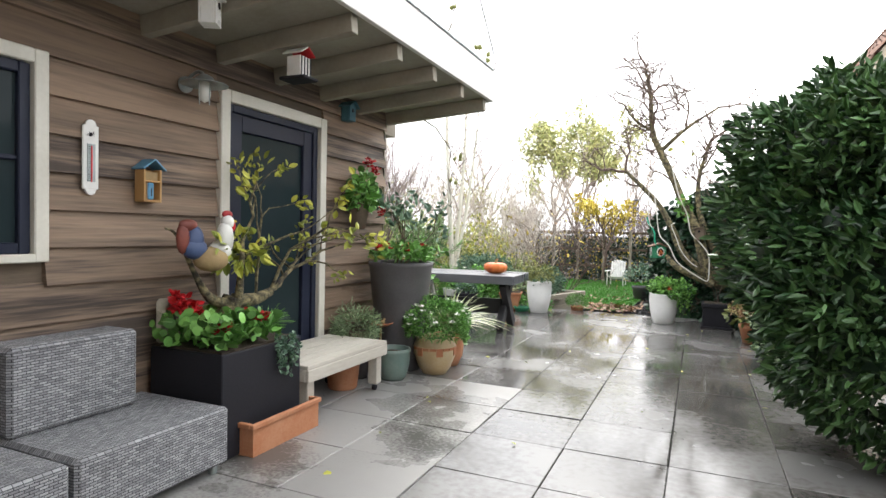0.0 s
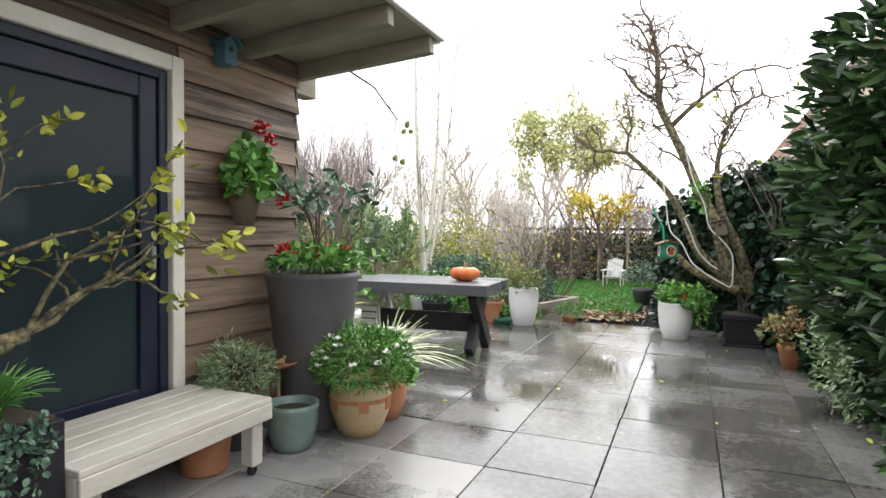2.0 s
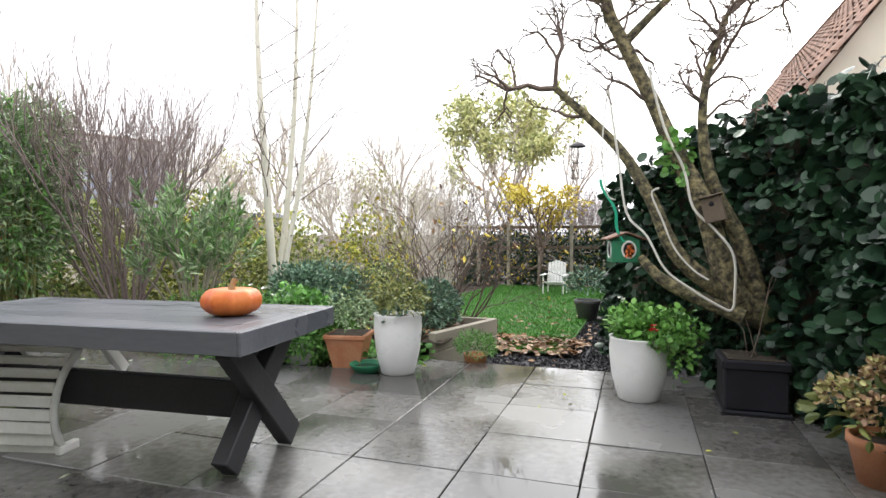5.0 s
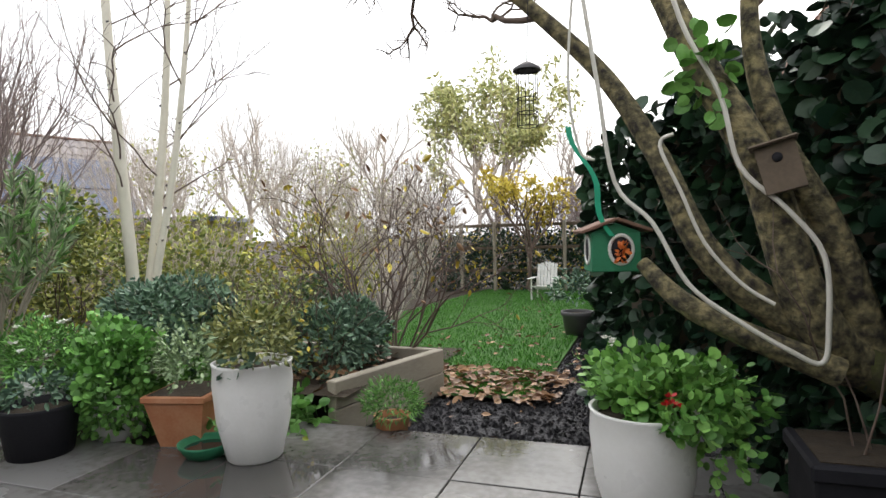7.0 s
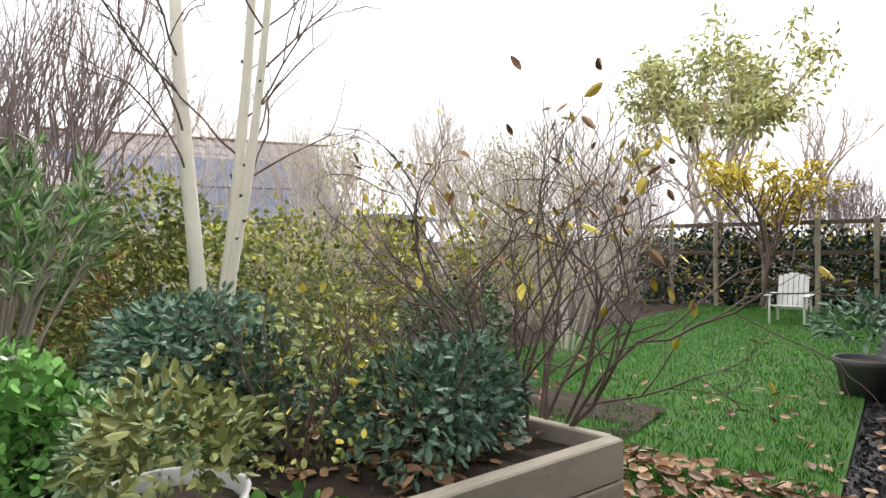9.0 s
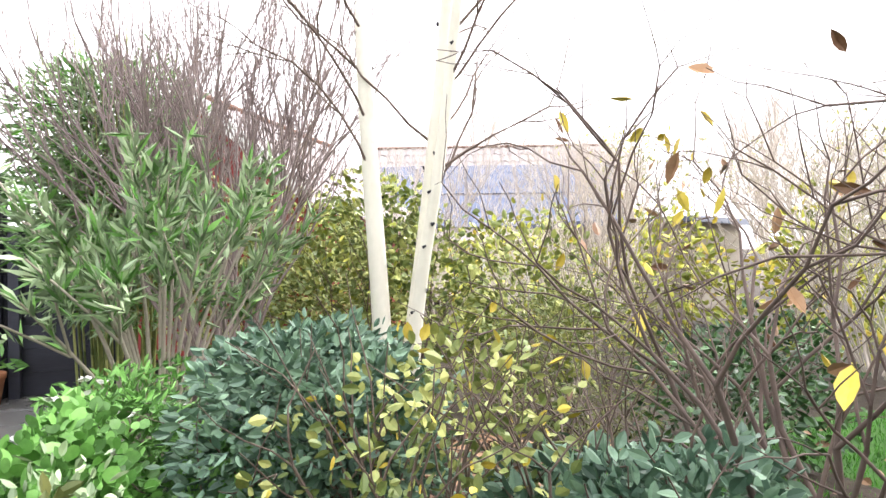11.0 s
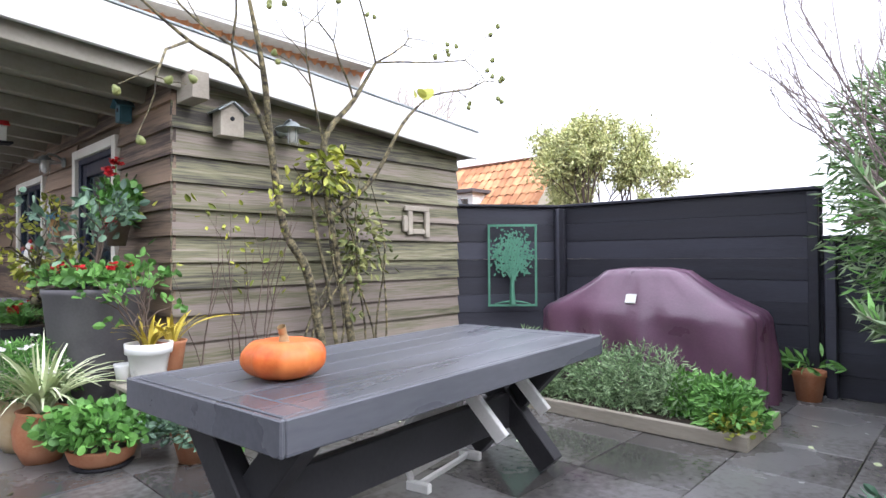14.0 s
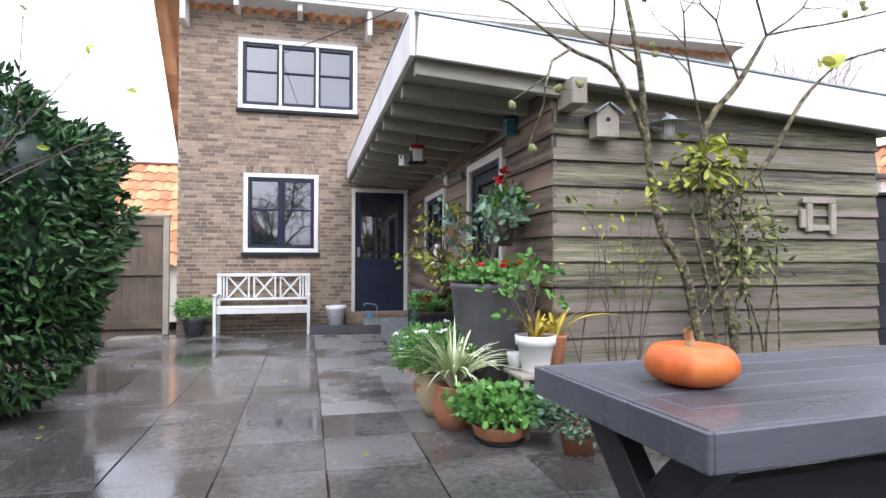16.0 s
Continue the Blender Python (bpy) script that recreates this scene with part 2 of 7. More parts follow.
    solar=mat("solar_panel", (0.10, 0.12, 0.19), (0.14, 0.17, 0.25), 0.2, 3, 0.0),
    plaster=mat("pale_far_wall", (0.72, 0.66, 0.55), (0.66, 0.60, 0.50), 0.9, 2, 0.0),
)

cover_shader = M["purple"].node_tree.nodes["Principled BSDF"]
cover_shader.inputs["Coat Weight"].default_value, cover_shader.inputs["Coat Roughness"].default_value = 0.5, 0.3

# ---- mesh helpers ----


def obj(name, verts, faces, material, parent=None, label="", smooth=False):
    me = bpy.data.meshes.new(name)
    me.from_pydata(np.asarray(verts, float).tolist(), [], [list(map(int, f)) for f in faces])
    me.materials.append(material)
    if smooth:
        me.polygons.foreach_set("use_smooth", [True] * len(me.polygons))
    ob = new(name, me)
    if parent:
        ob.parent = parent
    return tagged(ob, label)


def part(name, bm, material, parent=None, label="", smooth=False):
    me = bpy.data.meshes.new(name)
    bm.to_mesh(me)
    bm.free()
    me.materials.append(material)
    if smooth:
        me.polygons.foreach_set("use_smooth", [True] * len(me.polygons))
    ob = new(name, me)
    if parent:
        ob.parent = parent
    return tagged(ob, label)


def thing(name, x, y, z, label, category, turn=0, group="", kind=""):
    e = new(name)
    e.empty_display_size = 0.1
    e.matrix_world = pose(x, y, z, 0, 0, turn)
    return tagged(e, label, category, group, kind)


def box(bm, x0, x1, y0, y1, z0, z1, bevel=0.0, m=None):
    """A box, its edges rounded by bevel, added to bm."""
    r = bmesh.ops.create_cube(bm, size=1)
    bmesh.ops.scale(bm, vec=(x1 - x0, y1 - y0, z1 - z0), verts=r["verts"])
    bmesh.ops.translate(bm, vec=((x0 + x1) / 2, (y0 + y1) / 2, (z0 + z1) / 2), verts=r["verts"])
    if bevel:
        edges = list({e for v in r["verts"] for e in v.link_edges})
        out = bmesh.ops.bevel(bm, geom=edges, offset=bevel, segments=1, affect="EDGES")
        vs = list({v for f in out["faces"] for v in f.verts} | {v for v in r["verts"] if v.is_valid})
    else:
        vs = r["verts"]
    if m is not None:
        bmesh.ops.transform(bm, matrix=m, verts=vs)
    return bm


def boxpart(name, dims, material, parent=None, label="", bevel=0.006, m=None):
    return part(name, box(bmesh.new(), *dims, bevel, m), material, parent, label)


def lathe(profile, seg=28):
    """A turned shape from (radius, height) pairs."""
    v, f = [], []
    n = len(profile)
    for i in range(seg):
        a = 2 * math.pi * i / seg
        for r, z in profile:
            v.append((r * math.cos(a), r * math.sin(a), z))
    for i in range(seg):
        j = (i + 1) % seg
        for k in range(n - 1):
            f.append((i * n + k, j * n + k, j * n + k + 1, i * n + k + 1))
    return v, f


def turned(name, profile, material, parent=None, label="", seg=28):
    v, f = lathe(profile, seg)
    return obj(name, v, f, material, parent, label, True)


def frames(d):
    d = d / np.maximum(np.linalg.norm(d, axis=-1, keepdims=True), 1e-9)
    up = np.where(np.abs(d[:, 2:3]) > 0.9, np.array([[1.0, 0, 0]]), np.array([[0, 0, 1.0]]))
    a = np.cross(d, up)
    a /= np.maximum(np.linalg.norm(a, axis=1, keepdims=True), 1e-9)
    return d, a, np.cross(a, d)


def leafdata(p, d, size, width=0.5, fold=0.15, roll=1.0, turn=0.0):
    """Leaves with a rounded or pointed outline, folded along the midrib; d the way each points."""
    n = len(p)
    d, a, b = frames(d)
    t = turn + rng.uniform(-1, 1, (n, 1)) * roll * math.pi
    a, b = a * np.cos(t) + b * np.sin(t), b * np.cos(t) - a * np.sin(t)
    s = (size * rng.uniform(0.65, 1.25, n))[:, None]
    w = s * width * 0.5
    if width > 0.75:
        rim = [(0.0, 0.0), (0.05, 0.62), (0.38, 1.0), (0.75, 0.82), (1.0, 0.22), (1.0, -0.22), (0.75, -0.82), (0.38, -1.0), (0.05, -0.62)]
    elif width < 0.2:
        rim = [(0.0, 0.0), (0.4, 1.0), (1.0, 0.0), (0.4, -1.0)]
    else:
        rim = [(0.0, 0.0), (0.2, 0.7), (0.48, 1.0), (0.78, 0.66), (1.0, 0.0), (0.78, -0.66), (0.48, -1.0), (0.2, -0.7)]
    cup = rng.uniform(0.4, 1.3, (n, 1))
    pts = [p + d * s * 0.45 - b * s * fold * cup]
    for u, q in rim:
        pts.append(p + d * s * u + a * w * q - b * s * fold * 0.9 * u * u * cup + b * s * fold * 0.3 * abs(q))
    m = len(pts)
    v = np.stack(pts, 1).reshape(-1, 3)
    k = np.arange(n)[:, None, None] * m
    tri = np.array([[0, i, i + 1 if i + 1 < m else 1] for i in range(1, m)])
    return v, (tri[None] + k).reshape(-1, 3)


def leaves(name, p, d, size, material, parent=None, label="", width=0.5, fold=0.15, roll=1.0, turn=0.0):
    v, f = leafdata(np.asarray(p, float), np.asarray(d, float), size, width, fold, roll, turn)
    return obj(name, v, f, material, parent, label)


def balls(n):
    d = rng.normal(size=(n, 3))
    return d / np.linalg.norm(d, axis=1, keepdims=True)


def lumps(d, seed, amp=0.2, freq=2.2):
    """Uneven radius factor for directions d."""
    r = np.random.default_rng(seed)
    out = np.ones(len(d))
    for k in range(5):
        w = r.normal(size=3) * freq * (1 + 0.5 * k)
        out += amp / (1 + 0.6 * k) * np.sin(d @ w + r.uniform(0, 6.3))
    return out


def cloud(n, centre, radii, seed=1, amp=0.2, inner=0.55, freq=2.2, low=-1.0):
    """Points and outward ways for leaves through an uneven rounded crown, densest near its outside."""
    d = balls(n)
    d = d[d[:, 2] > low]
    r = lumps(d, seed, amp, freq) * (inner + (1 - inner) * rng.random(len(d)) ** 0.45)
    p = np.array(centre) + d * r[:, None] * np.array(radii)
    way = d * np.array([1, 1, 0.7]) + rng.normal(size=d.shape) * 0.55
    return p, way


def tubes(name, segs, material, parent=None, label="", sides=5):
    """Tapered limbs from (start, end, radius, radius)."""
    if not segs:
        return None
    p0 = np.array([s[0] for s in segs], float)
    p1 = np.array([s[1] for s in segs], float)
    r0 = np.array([s[2] for s in segs], float)
    r1 = np.array([s[3] for s in segs], float)
    d = p1 - p0
    d /= np.maximum(np.linalg.norm(d, axis=1, keepdims=True), 1e-9)
    joined = np.concatenate([[False], np.linalg.norm(p0[1:] - p1[:-1], axis=1) < 1e-6])
    d0, d1 = d.copy(), d.copy()
    d0[1:][joined[1:]] += d[:-1][joined[1:]]
    d1[:-1][joined[1:]] += d[1:][joined[1:]]
    ang = np.arange(sides) * 2 * math.pi / sides
    rings = []
    for p, w, r in ((p0, d0, r0), (p1, d1, r1)):
        w = w / np.maximum(np.linalg.norm(w, axis=1, keepdims=True), 1e-9)
        a = np.cross(w, np.array([[0.31, 0.94, 0.13]]))
        a /= np.maximum(np.linalg.norm(a, axis=1, keepdims=True), 1e-9)
        b = np.cross(a, w)
        rings.append(p[:, None] + (a[:, None] * np.cos(ang)[None, :, None] + b[:, None] * np.sin(ang)[None, :, None]) * r[:, None, None])
    v = np.concatenate(rings, 1).reshape(-1, 3)
    k = np.arange(len(segs))[:, None, None] * 2 * sides
    q = np.array([[i, (i + 1) % sides, sides + (i + 1) % sides, sides + i] for i in range(sides)])
    ob = obj(name, v, (q[None] + k).reshape(-1, 4), material, parent, label, True)
    if len(segs) < 400:
        bm = bmesh.new()
        bm.from_mesh(ob.data)
        bmesh.ops.remove_doubles(bm, verts=bm.verts, dist=1e-5)
        bm.to_mesh(ob.data)
        bm.free()
    return ob


def grow(p, d, length, radius, levels, segs, tips, kids=3, spread=0.6, lift=0.15, steps=4, wobble=0.18, shrink=0.62):
    """A limb that bends, tapers and forks; fills segs and tips."""
    p, d = np.array(p, float), np.array(d, float)
    d /= np.linalg.norm(d)
    r = radius
    for i in range(steps):
        d = d + rng.normal(size=3) * wobble + np.array([0, 0, lift * 0.25])
        d /= np.linalg.norm(d)
        q = p + d * length / steps
        r2 = r * (0.91 if levels else 0.82)
        segs.append((p, q, r, r2))
        p, r = q, r2
        if levels and i >= 1:
            for _ in range(kids if i == steps - 1 else (1 if rng.random() < 0.75 else 0)):
                s = rng.normal(size=3)
                s -= d * (s @ d)
                s /= np.linalg.norm(s)
                nd = d * (1 - spread * 0.4) + s * spread + np.array([0, 0, lift])
                grow(p, nd, length * shrink * rng.uniform(0.75, 1.2), r * 0.78, levels - 1, segs, tips, max(1, kids - 0), spread, lift, steps, wobble, shrink)
    if not levels:
        tips.append((p, d))


def limb(points, radii, segs):
    """A smooth limb through points, added to segs."""
    pts = [Vector(p) for p in points]
    out = []
    n = len(pts)
    for i in range(n - 1):
        a, b, c, d = pts[max(0, i - 1)], pts[i], pts[i + 1], pts[min(n - 1, i + 2)]
        for k in range(5):
            t = k / 5
            out.append((0.5 * (2 * b + (c - a) * t + (2 * a - 5 * b + 4 * c - d) * t * t + (3 * b - 3 * c + d - a) * t ** 3),
                        radii[i] + (radii[i + 1] - radii[i]) * t))
    out.append((pts[-1], radii[-1]))
    for (p, r), (q, s) in zip(out, out[1:]):
        segs.append((tuple(p), tuple(q), r, s))
    return out

# ---- structure: ground ----


def sheet(name, x0, x1, y0, y1, z, material, label, category, kind="structure", n=1, rough=0.0):
    """A level sheet of n by n cells, uneven by rough."""
    xs, ys = np.linspace(x0, x1, n + 1), np.linspace(y0, y1, n + 1)
    v = [(x, y, z + (rough * float(rng.normal()) if 0 < i < n and 0 < j < n else 0)) for j, y in enumerate(ys) for i, x in enumerate(xs)]
    f = [(j * (n + 1) + i, j * (n + 1) + i + 1, (j + 1) * (n + 1) + i + 1, (j + 1) * (n + 1) + i) for j in range(n) for i in range(n)]
    return tagged(obj(name, v, f, material), label, category, kind=kind)


GZ = -0.12
sheet("ground", -900, 900, -900, 900, -0.52, M["soil"], "dark garden soil reaching to the horizon", "ground")
sheet("planting_bed", -9, -1.75, 8.2, 12, GZ - 0.03, M["soil"], "dark planting bed soil with leaf litter", "soil", n=24, rough=0.02)
lawn = sheet("lawn", -4.2, -0.60, 10.0, 22.5, GZ, M["lawn"], "green wet lawn strewn with fallen leaves", "lawn", n=20, rough=0.006)
sheet("gravel_path", -1.95, 0.75, 8.8, 10.0, GZ - 0.035, M["gravel"], "black lava gravel strip at the terrace edge", "gravel", n=40, rough=0.006)
strip = sheet("gravel_path", -0.602, 0.75, 10.0, 22.5, GZ - 0.03, M["gravel"], "black lava gravel strip beside the lawn", "gravel", n=40, rough=0.006)
for vtx in [*lawn.data.vertices, *strip.data.vertices]:
    vtx.co.z -= 0.03 * (vtx.co.y - 10.0)
base = boxpart("floor", (-7.2, 2.2, -2.6, 8.2, -0.28, -0.042), M["bed"], None, "wet sandy bed under the terrace paving", 0)
tagged(base, category="terrace", kind="structure")
base2 = boxpart("floor", (-1.9, 2.2, 8.2, 8.8, -0.28, -0.042), M["bed"], None, "wet sandy bed under the terrace paving", 0)
tagged(base2, category="terrace", kind="structure")

# ---- structure: shed ----
SX, SY, SE, HY = -2.38, 3.95, -5.42, -2.15
EAVE, SLOPE = 2.60, 0.075


def roofz(x):
    return EAVE + (x + 1.28) * SLOPE


def openings(y, z, holes):
    return any(a < y < b and c < z < d for a, b, c, d in holes)


DOOR = (1.66, 2.87, 0.12, 2.26)
WIN = (-0.75, 0.53, 1.12, 2.16)


def wallgrid(name, fix, lo, hi, z0, z1, holes, thick, axis, material, label):
    """A thick wall with openings cut through it, from blocks butted end to end. axis x: it runs along x."""
    us = sorted({lo, hi, *[h[0] for h in holes], *[h[1] for h in holes]})
    zs = sorted({z0, z1, *[h[2] for h in holes], *[h[3] for h in holes]})
    bm = bmesh.new()
    for a, b in zip(us, us[1:]):
        for c, d in zip(zs, zs[1:]):
            if openings((a + b) / 2, (c + d) / 2, holes):
                continue
            if axis == "y":
                box(bm, fix - thick, fix, a, b, c, d)
            else:
                box(bm, a, b, fix - thick, fix, c, d)
    return tagged(part(name, bm, material), label, "wall", kind="structure")


wall_front = wallgrid("wall_shed_front", SX - 0.03, HY, SY - 0.03, 0, 2.53, [DOOR, WIN], 0.12, "y", M["oldwood"], "shed front wall clad in brown larch boards")
wall_end = wallgrid("wall_shed_end", SY - 0.03, SE, SX - 0.031, 0, 2.29, [], 0.12, "x", M["oldwood"], "shed end wall clad in silvered larch boards")
wall_back = wallgrid("wall_shed_back", SE, HY, SY - 0.16, 0, 2.27, [], 0.12, "y", M["oldwood"], "plain rear wall of the timber shed")
sheet("floor", SE, SX - 0.16, HY, SY - 0.16, 0.1, M["oldwood"], "dark floor inside the shed", "floor")


def feather(length, h=0.207, t0=0.010, t1=0.042):
    """One overlapping board: thin above, thick below, along x from 0."""
    v = [(0, 0, 0), (length, 0, 0), (length, 0, h), (0, 0, h), (0, -t1, 0), (length, -t1, 0), (length, -t0, h), (0, -t0, h)]
    f = [(4, 5, 6, 7), (0, 3, 2, 1), (0, 1, 5, 4), (3, 7, 6, 2), (0, 4, 7, 3), (1, 2, 6, 5)]
    return v, f


BOARDS = {}


def board(length, material, parent, m):
    key = (round(length, 3), material.name)
    if key not in BOARDS:
        v, f = feather(length)
        me = bpy.data.meshes.new("board")
        me.from_pydata(v, [], f)
        me.materials.append(material)
        BOARDS[key] = me
    ob = new("board", BOARDS[key])
    ob.parent = parent
    ob.matrix_world = m
    return ob


def clad():
    k = 0
    for i in range(13):
        z = 0.04 + i * 0.192
        for a, b in [(HY, SY)]:
            cuts = [(a, b)]
            for h in (DOOR, WIN):
                if z + 0.19 > h[2] and z < h[3] - 0.02:
                    cuts = [q for c in cuts for q in ((c[0], min(c[1], h[0])), (max(c[0], h[1]), c[1])) if q[1] - q[0] > 0.03]
            for c, d in cuts:
                board(d - c, M["board"], wall_front, pose(SX - 0.028, c, z, float(rng.normal()) * 0.25, 0, 90))
    for i in range(12):
        z = 0.04 + i * 0.192
        for c, d in [(SE, SX)]:
            board(d - c, M["boarde"], wall_end, pose(SX, SY - 0.028, z, float(rng.normal()) * 0.25, 0, 180))


clad()
bm = bmesh.new()
vs = [bm.verts.new(p) for p in ((SE, SY - 0.04, 2.29), (SX - 0.031, SY - 0.04, 2.29), (SX - 0.031, SY - 0.04, roofz(SX) + 0.015), (SE, SY - 0.04, roofz(SE) + 0.015),
                                (SE, SY - 0.14, 2.29), (SX - 0.031, SY - 0.14, 2.29), (SX - 0.031, SY - 0.14, roofz(SX) + 0.015), (SE, SY - 0.14, roofz(SE) + 0.015))]
for q in ((0, 1, 2, 3), (7, 6, 5, 4), (0, 4, 5, 1), (2, 6, 7, 3), (0, 3, 7, 4), (1, 5, 6, 2)):
    bm.faces.new([vs[i] for i in q])
part("gable_board", bm, M["boarde"], wall_end, "tapered top board")

# roof of the shed, one sloping slab with soffit, joists and fascia
roof = thing("shed_roof", 0, 0, 0, "flat shed roof with white fascia and cream soffit", "roof", kind="structure")
bm = bmesh.new()
for x0, x1 in ((SE - 0.15, -1.30),):
    vs = [bm.verts.new(p) for p in ((x0, HY, roofz(x0) + 0.02), (x1, HY, roofz(x1) + 0.02), (x1, 4.08, roofz(x1) + 0.02), (x0, 4.08, roofz(x0) + 0.02),
                                    (x0, HY, roofz(x0) + 0.26), (x1, HY, roofz(x1) + 0.26), (x1, 4.08, roofz(x1) + 0.26), (x0, 4.08, roofz(x0) + 0.26))]
    for q in ((3, 2, 1, 0), (4, 5, 6, 7), (0, 1, 5, 4), (1, 2, 6, 5), (2, 3, 7, 6), (3, 0, 4, 7)):
        bm.faces.new([vs[i] for i in q])
part("soffit", bm, M["soffit"], roof, "cream painted soffit boards, colour darkened for eave shade")
tilt = math.degrees(math.atan(SLOPE))
for i in range(11):
    y = HY + 0.35 + i * 0.58
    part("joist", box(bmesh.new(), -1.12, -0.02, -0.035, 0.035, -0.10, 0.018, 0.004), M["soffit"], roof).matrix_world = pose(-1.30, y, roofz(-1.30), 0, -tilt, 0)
part("fascia", box(bmesh.new(), -0.02, 0.02, HY, 4.10, 0, 0.29, 0.004), M["fascia"], roof, "white painted fascia board").matrix_world = pose(-1.28, 0, EAVE)
L = -1.30 - SE + 0.15
part("fascia", box(bmesh.new(), -L, 0.0, -0.02, 0.02, 0, 0.29, 0.004), M["fascia"], roof).matrix_world = pose(-1.301, 4.10, EAVE - 0.001, 0, -tilt, 0)
part("roof_trim", box(bmesh.new(), -L, 0.03, -0.03, 0.03, 0.292, 0.31, 0.003), M["galv"], roof, "grey metal roof trim").matrix_world = pose(-1.301, 4.10, EAVE, 0, -tilt, 0)
part("roof_trim", box(bmesh.new(), -0.03, 0.03, HY, 4.06, 0.292, 0.31, 0.003), M["galv"], roof).matrix_world = pose(-1.28, 0, EAVE + 0.001)
part("beam_end", box(bmesh.new(), -0.06, 0.06, 0, 0.26, -0.19, 0, 0.005), M["greywood"], roof, "grey beam end under the eave").matrix_world = pose(-2.47, SY + 0.005, roofz(-2.47))


def frameset(name, y0, y1, z0, z1, x, parent_kind, label, cat, lights=(1, 1), w=0.07):
    """A painted frame with sash and panes in an opening of the shed front."""
    t = thing(name, x, y0, z0, label, cat, kind="structure")
    W, H = y1 - y0, z1 - z0
    for dims in ((-0.10, 0.035, 0, w, 0, H), (-0.10, 0.035, W - w, W, 0, H), (-0.10, 0.036, w, W - w, H - w, H), (-0.10, 0.045, w, W - w, 0, w * 0.6)):
        boxpart("window_frame", dims, M["cream"], t, "cream painted frame")
    s = 0.055
    a0, a1, b0, b1 = w, W - w, w * 0.6, H - w
    for dims in ((-0.07, 0.0, a0, a0 + s, b0, b1), (-0.07, 0.0, a1 - s, a1, b0, b1), (-0.07, 0.001, a0 + s, a1 - s, b1 - s, b1), (-0.07, 0.001, a0 + s, a1 - s, b0, b0 + s)):
        boxpart("sash", dims, M["navy"], t, "navy gloss sash")
    return t, (a0 + s, a1 - s, b0 + s, b1 - s)


win1, (a0, a1, b0, b1) = frameset("window_1", *WIN, SX, "", "shed window with cream frame and navy sashes", "window")
for k in (1, 2):
    yy = a0 + (a1 - a0) * k / 3
    boxpart("mullion", (-0.06, -0.004, yy - 0.03, yy + 0.03, b0, b1), M["navy"], win1)
boxpart("glazing_bar", (-0.05, -0.008, a0, a1, (b0 + b1) / 2 - 0.012, (b0 + b1) / 2 + 0.012), M["navy"], win1)
boxpart("pane", (-0.035, -0.03, a0, a1, b0, b1), M["doorpane"], win1, "dark reflecting glass", 0)

door1, (a0, a1, b0, b1) = frameset("door_1", *DOOR, SX, "", "navy glazed shed door in a cream frame", "door", w=0.085)
for dims in ((-0.09, -0.02, a0, a0 + 0.11, b0, b1), (-0.09, -0.02, a1 - 0.11, a1, b0, b1), (-0.09, -0.021, a0 + 0.11, a1 - 0.11, b1 - 0.12, b1), (-0.09, -0.021, a0 + 0.11, a1 - 0.11, b0, b0 + 0.2)):
    boxpart("door_stile", dims, M["navy"], door1)
boxpart("pane", (-0.06, -0.052, a0 + 0.11, a1 - 0.11, b0 + 0.2, b1 - 0.12), M["doorpane"], door1, "dark glass with a blind behind", 0)
boxpart("door_handle", (-0.02, 0.025, a1 - 0.07, a1 - 0.04, 0.95, 1.08), M["galv"], door1, "metal lever handle", 0.01)
boxpart("sill", (-0.10, 0.06, 0.0, 1.2, -0.05, 0.0), M["navy"], door1, "dark door sill")

# ---- structure: house ----
HX0, HX1 = -9.0, 1.47
HWIN1 = (-0.77, 0.45, 1.32, 2.65)
HWIN2 = (-1.42, 0.55, 3.73, 4.92)
HDOOR = (-2.32, -1.34, 0.30, 2.44)
wall_house = wallgrid("wall_house", HY, HX0, HX1, -0.1, 5.45, [HWIN1, HWIN2, HDOOR], 0.28, "x", M["mortar"], "brown brick rear wall of the house")
wallgrid("wall_house_side", HX1 - 0.002, -9, HY - 0.28, -0.1, 5.45, [], 0.28, "y", M["brickst"], "brown brick side wall of the house")
sheet("floor", HX0, HX1 - 0.3, -6.5, HY - 0.28, 0.28, M["oldwood"], "dark floor inside the house", "floor")
wallgrid("wall_house_inner", -6.5, HX0, HX1 - 0.29, 0.28, 5.4, [], 0.1, "x", M["oldwood"], "dark inner wall of the house")


def house_window(name, x0, x1, z0, z1, n, label):
    t = thing(name, x0, HY, z0, label, "window", kind="structure")
    W, H, w = x1 - x0, z1 - z0, 0.07
    for dims in ((0, w, -0.10, 0.02, 0, H), (W - w, W, -0.10, 0.02, 0, H), (w, W - w, -0.10, 0.021, H - w, H), (w, W - w, -0.10, 0.021, 0, w)):
        boxpart("window_frame", dims, M["whitewood"], t, "white painted frame")
    boxpart("window_sill", (-0.03, W + 0.03, -0.06, 0.07, -0.06, -0.004), M["black"], t, "dark tiled sill")
    step = (W - 2 * w) / n
    for k in range(n):
        a = w + k * step
        b = a + step
        if k:
            boxpart("mullion", (a - 0.022, a + 0.022, -0.09, 0.012, w, H - w), M["whitewood"] if n == 3 else M["navy"], t)
        s = 0.06
        for dims in ((a, a + s, -0.08, -0.005, w, H - w), (b - s, b, -0.08, -0.005, w, H - w), (a + s, b - s, -0.08, -0.006, H - w - s, H - w),
                     (a + s, b - s, -0.08, -0.006, w, w + s), (a + s, b - s, -0.07, -0.012, H * 0.53, H * 0.53 + 0.03)):
            boxpart("sash", dims, M["navy"], t, "navy sash")
        boxpart("pane", (a + s, b - s, -0.05, -0.044, w + s, H - w - s), M["pane"], t, "glass reflecting the sky", 0)
    return t


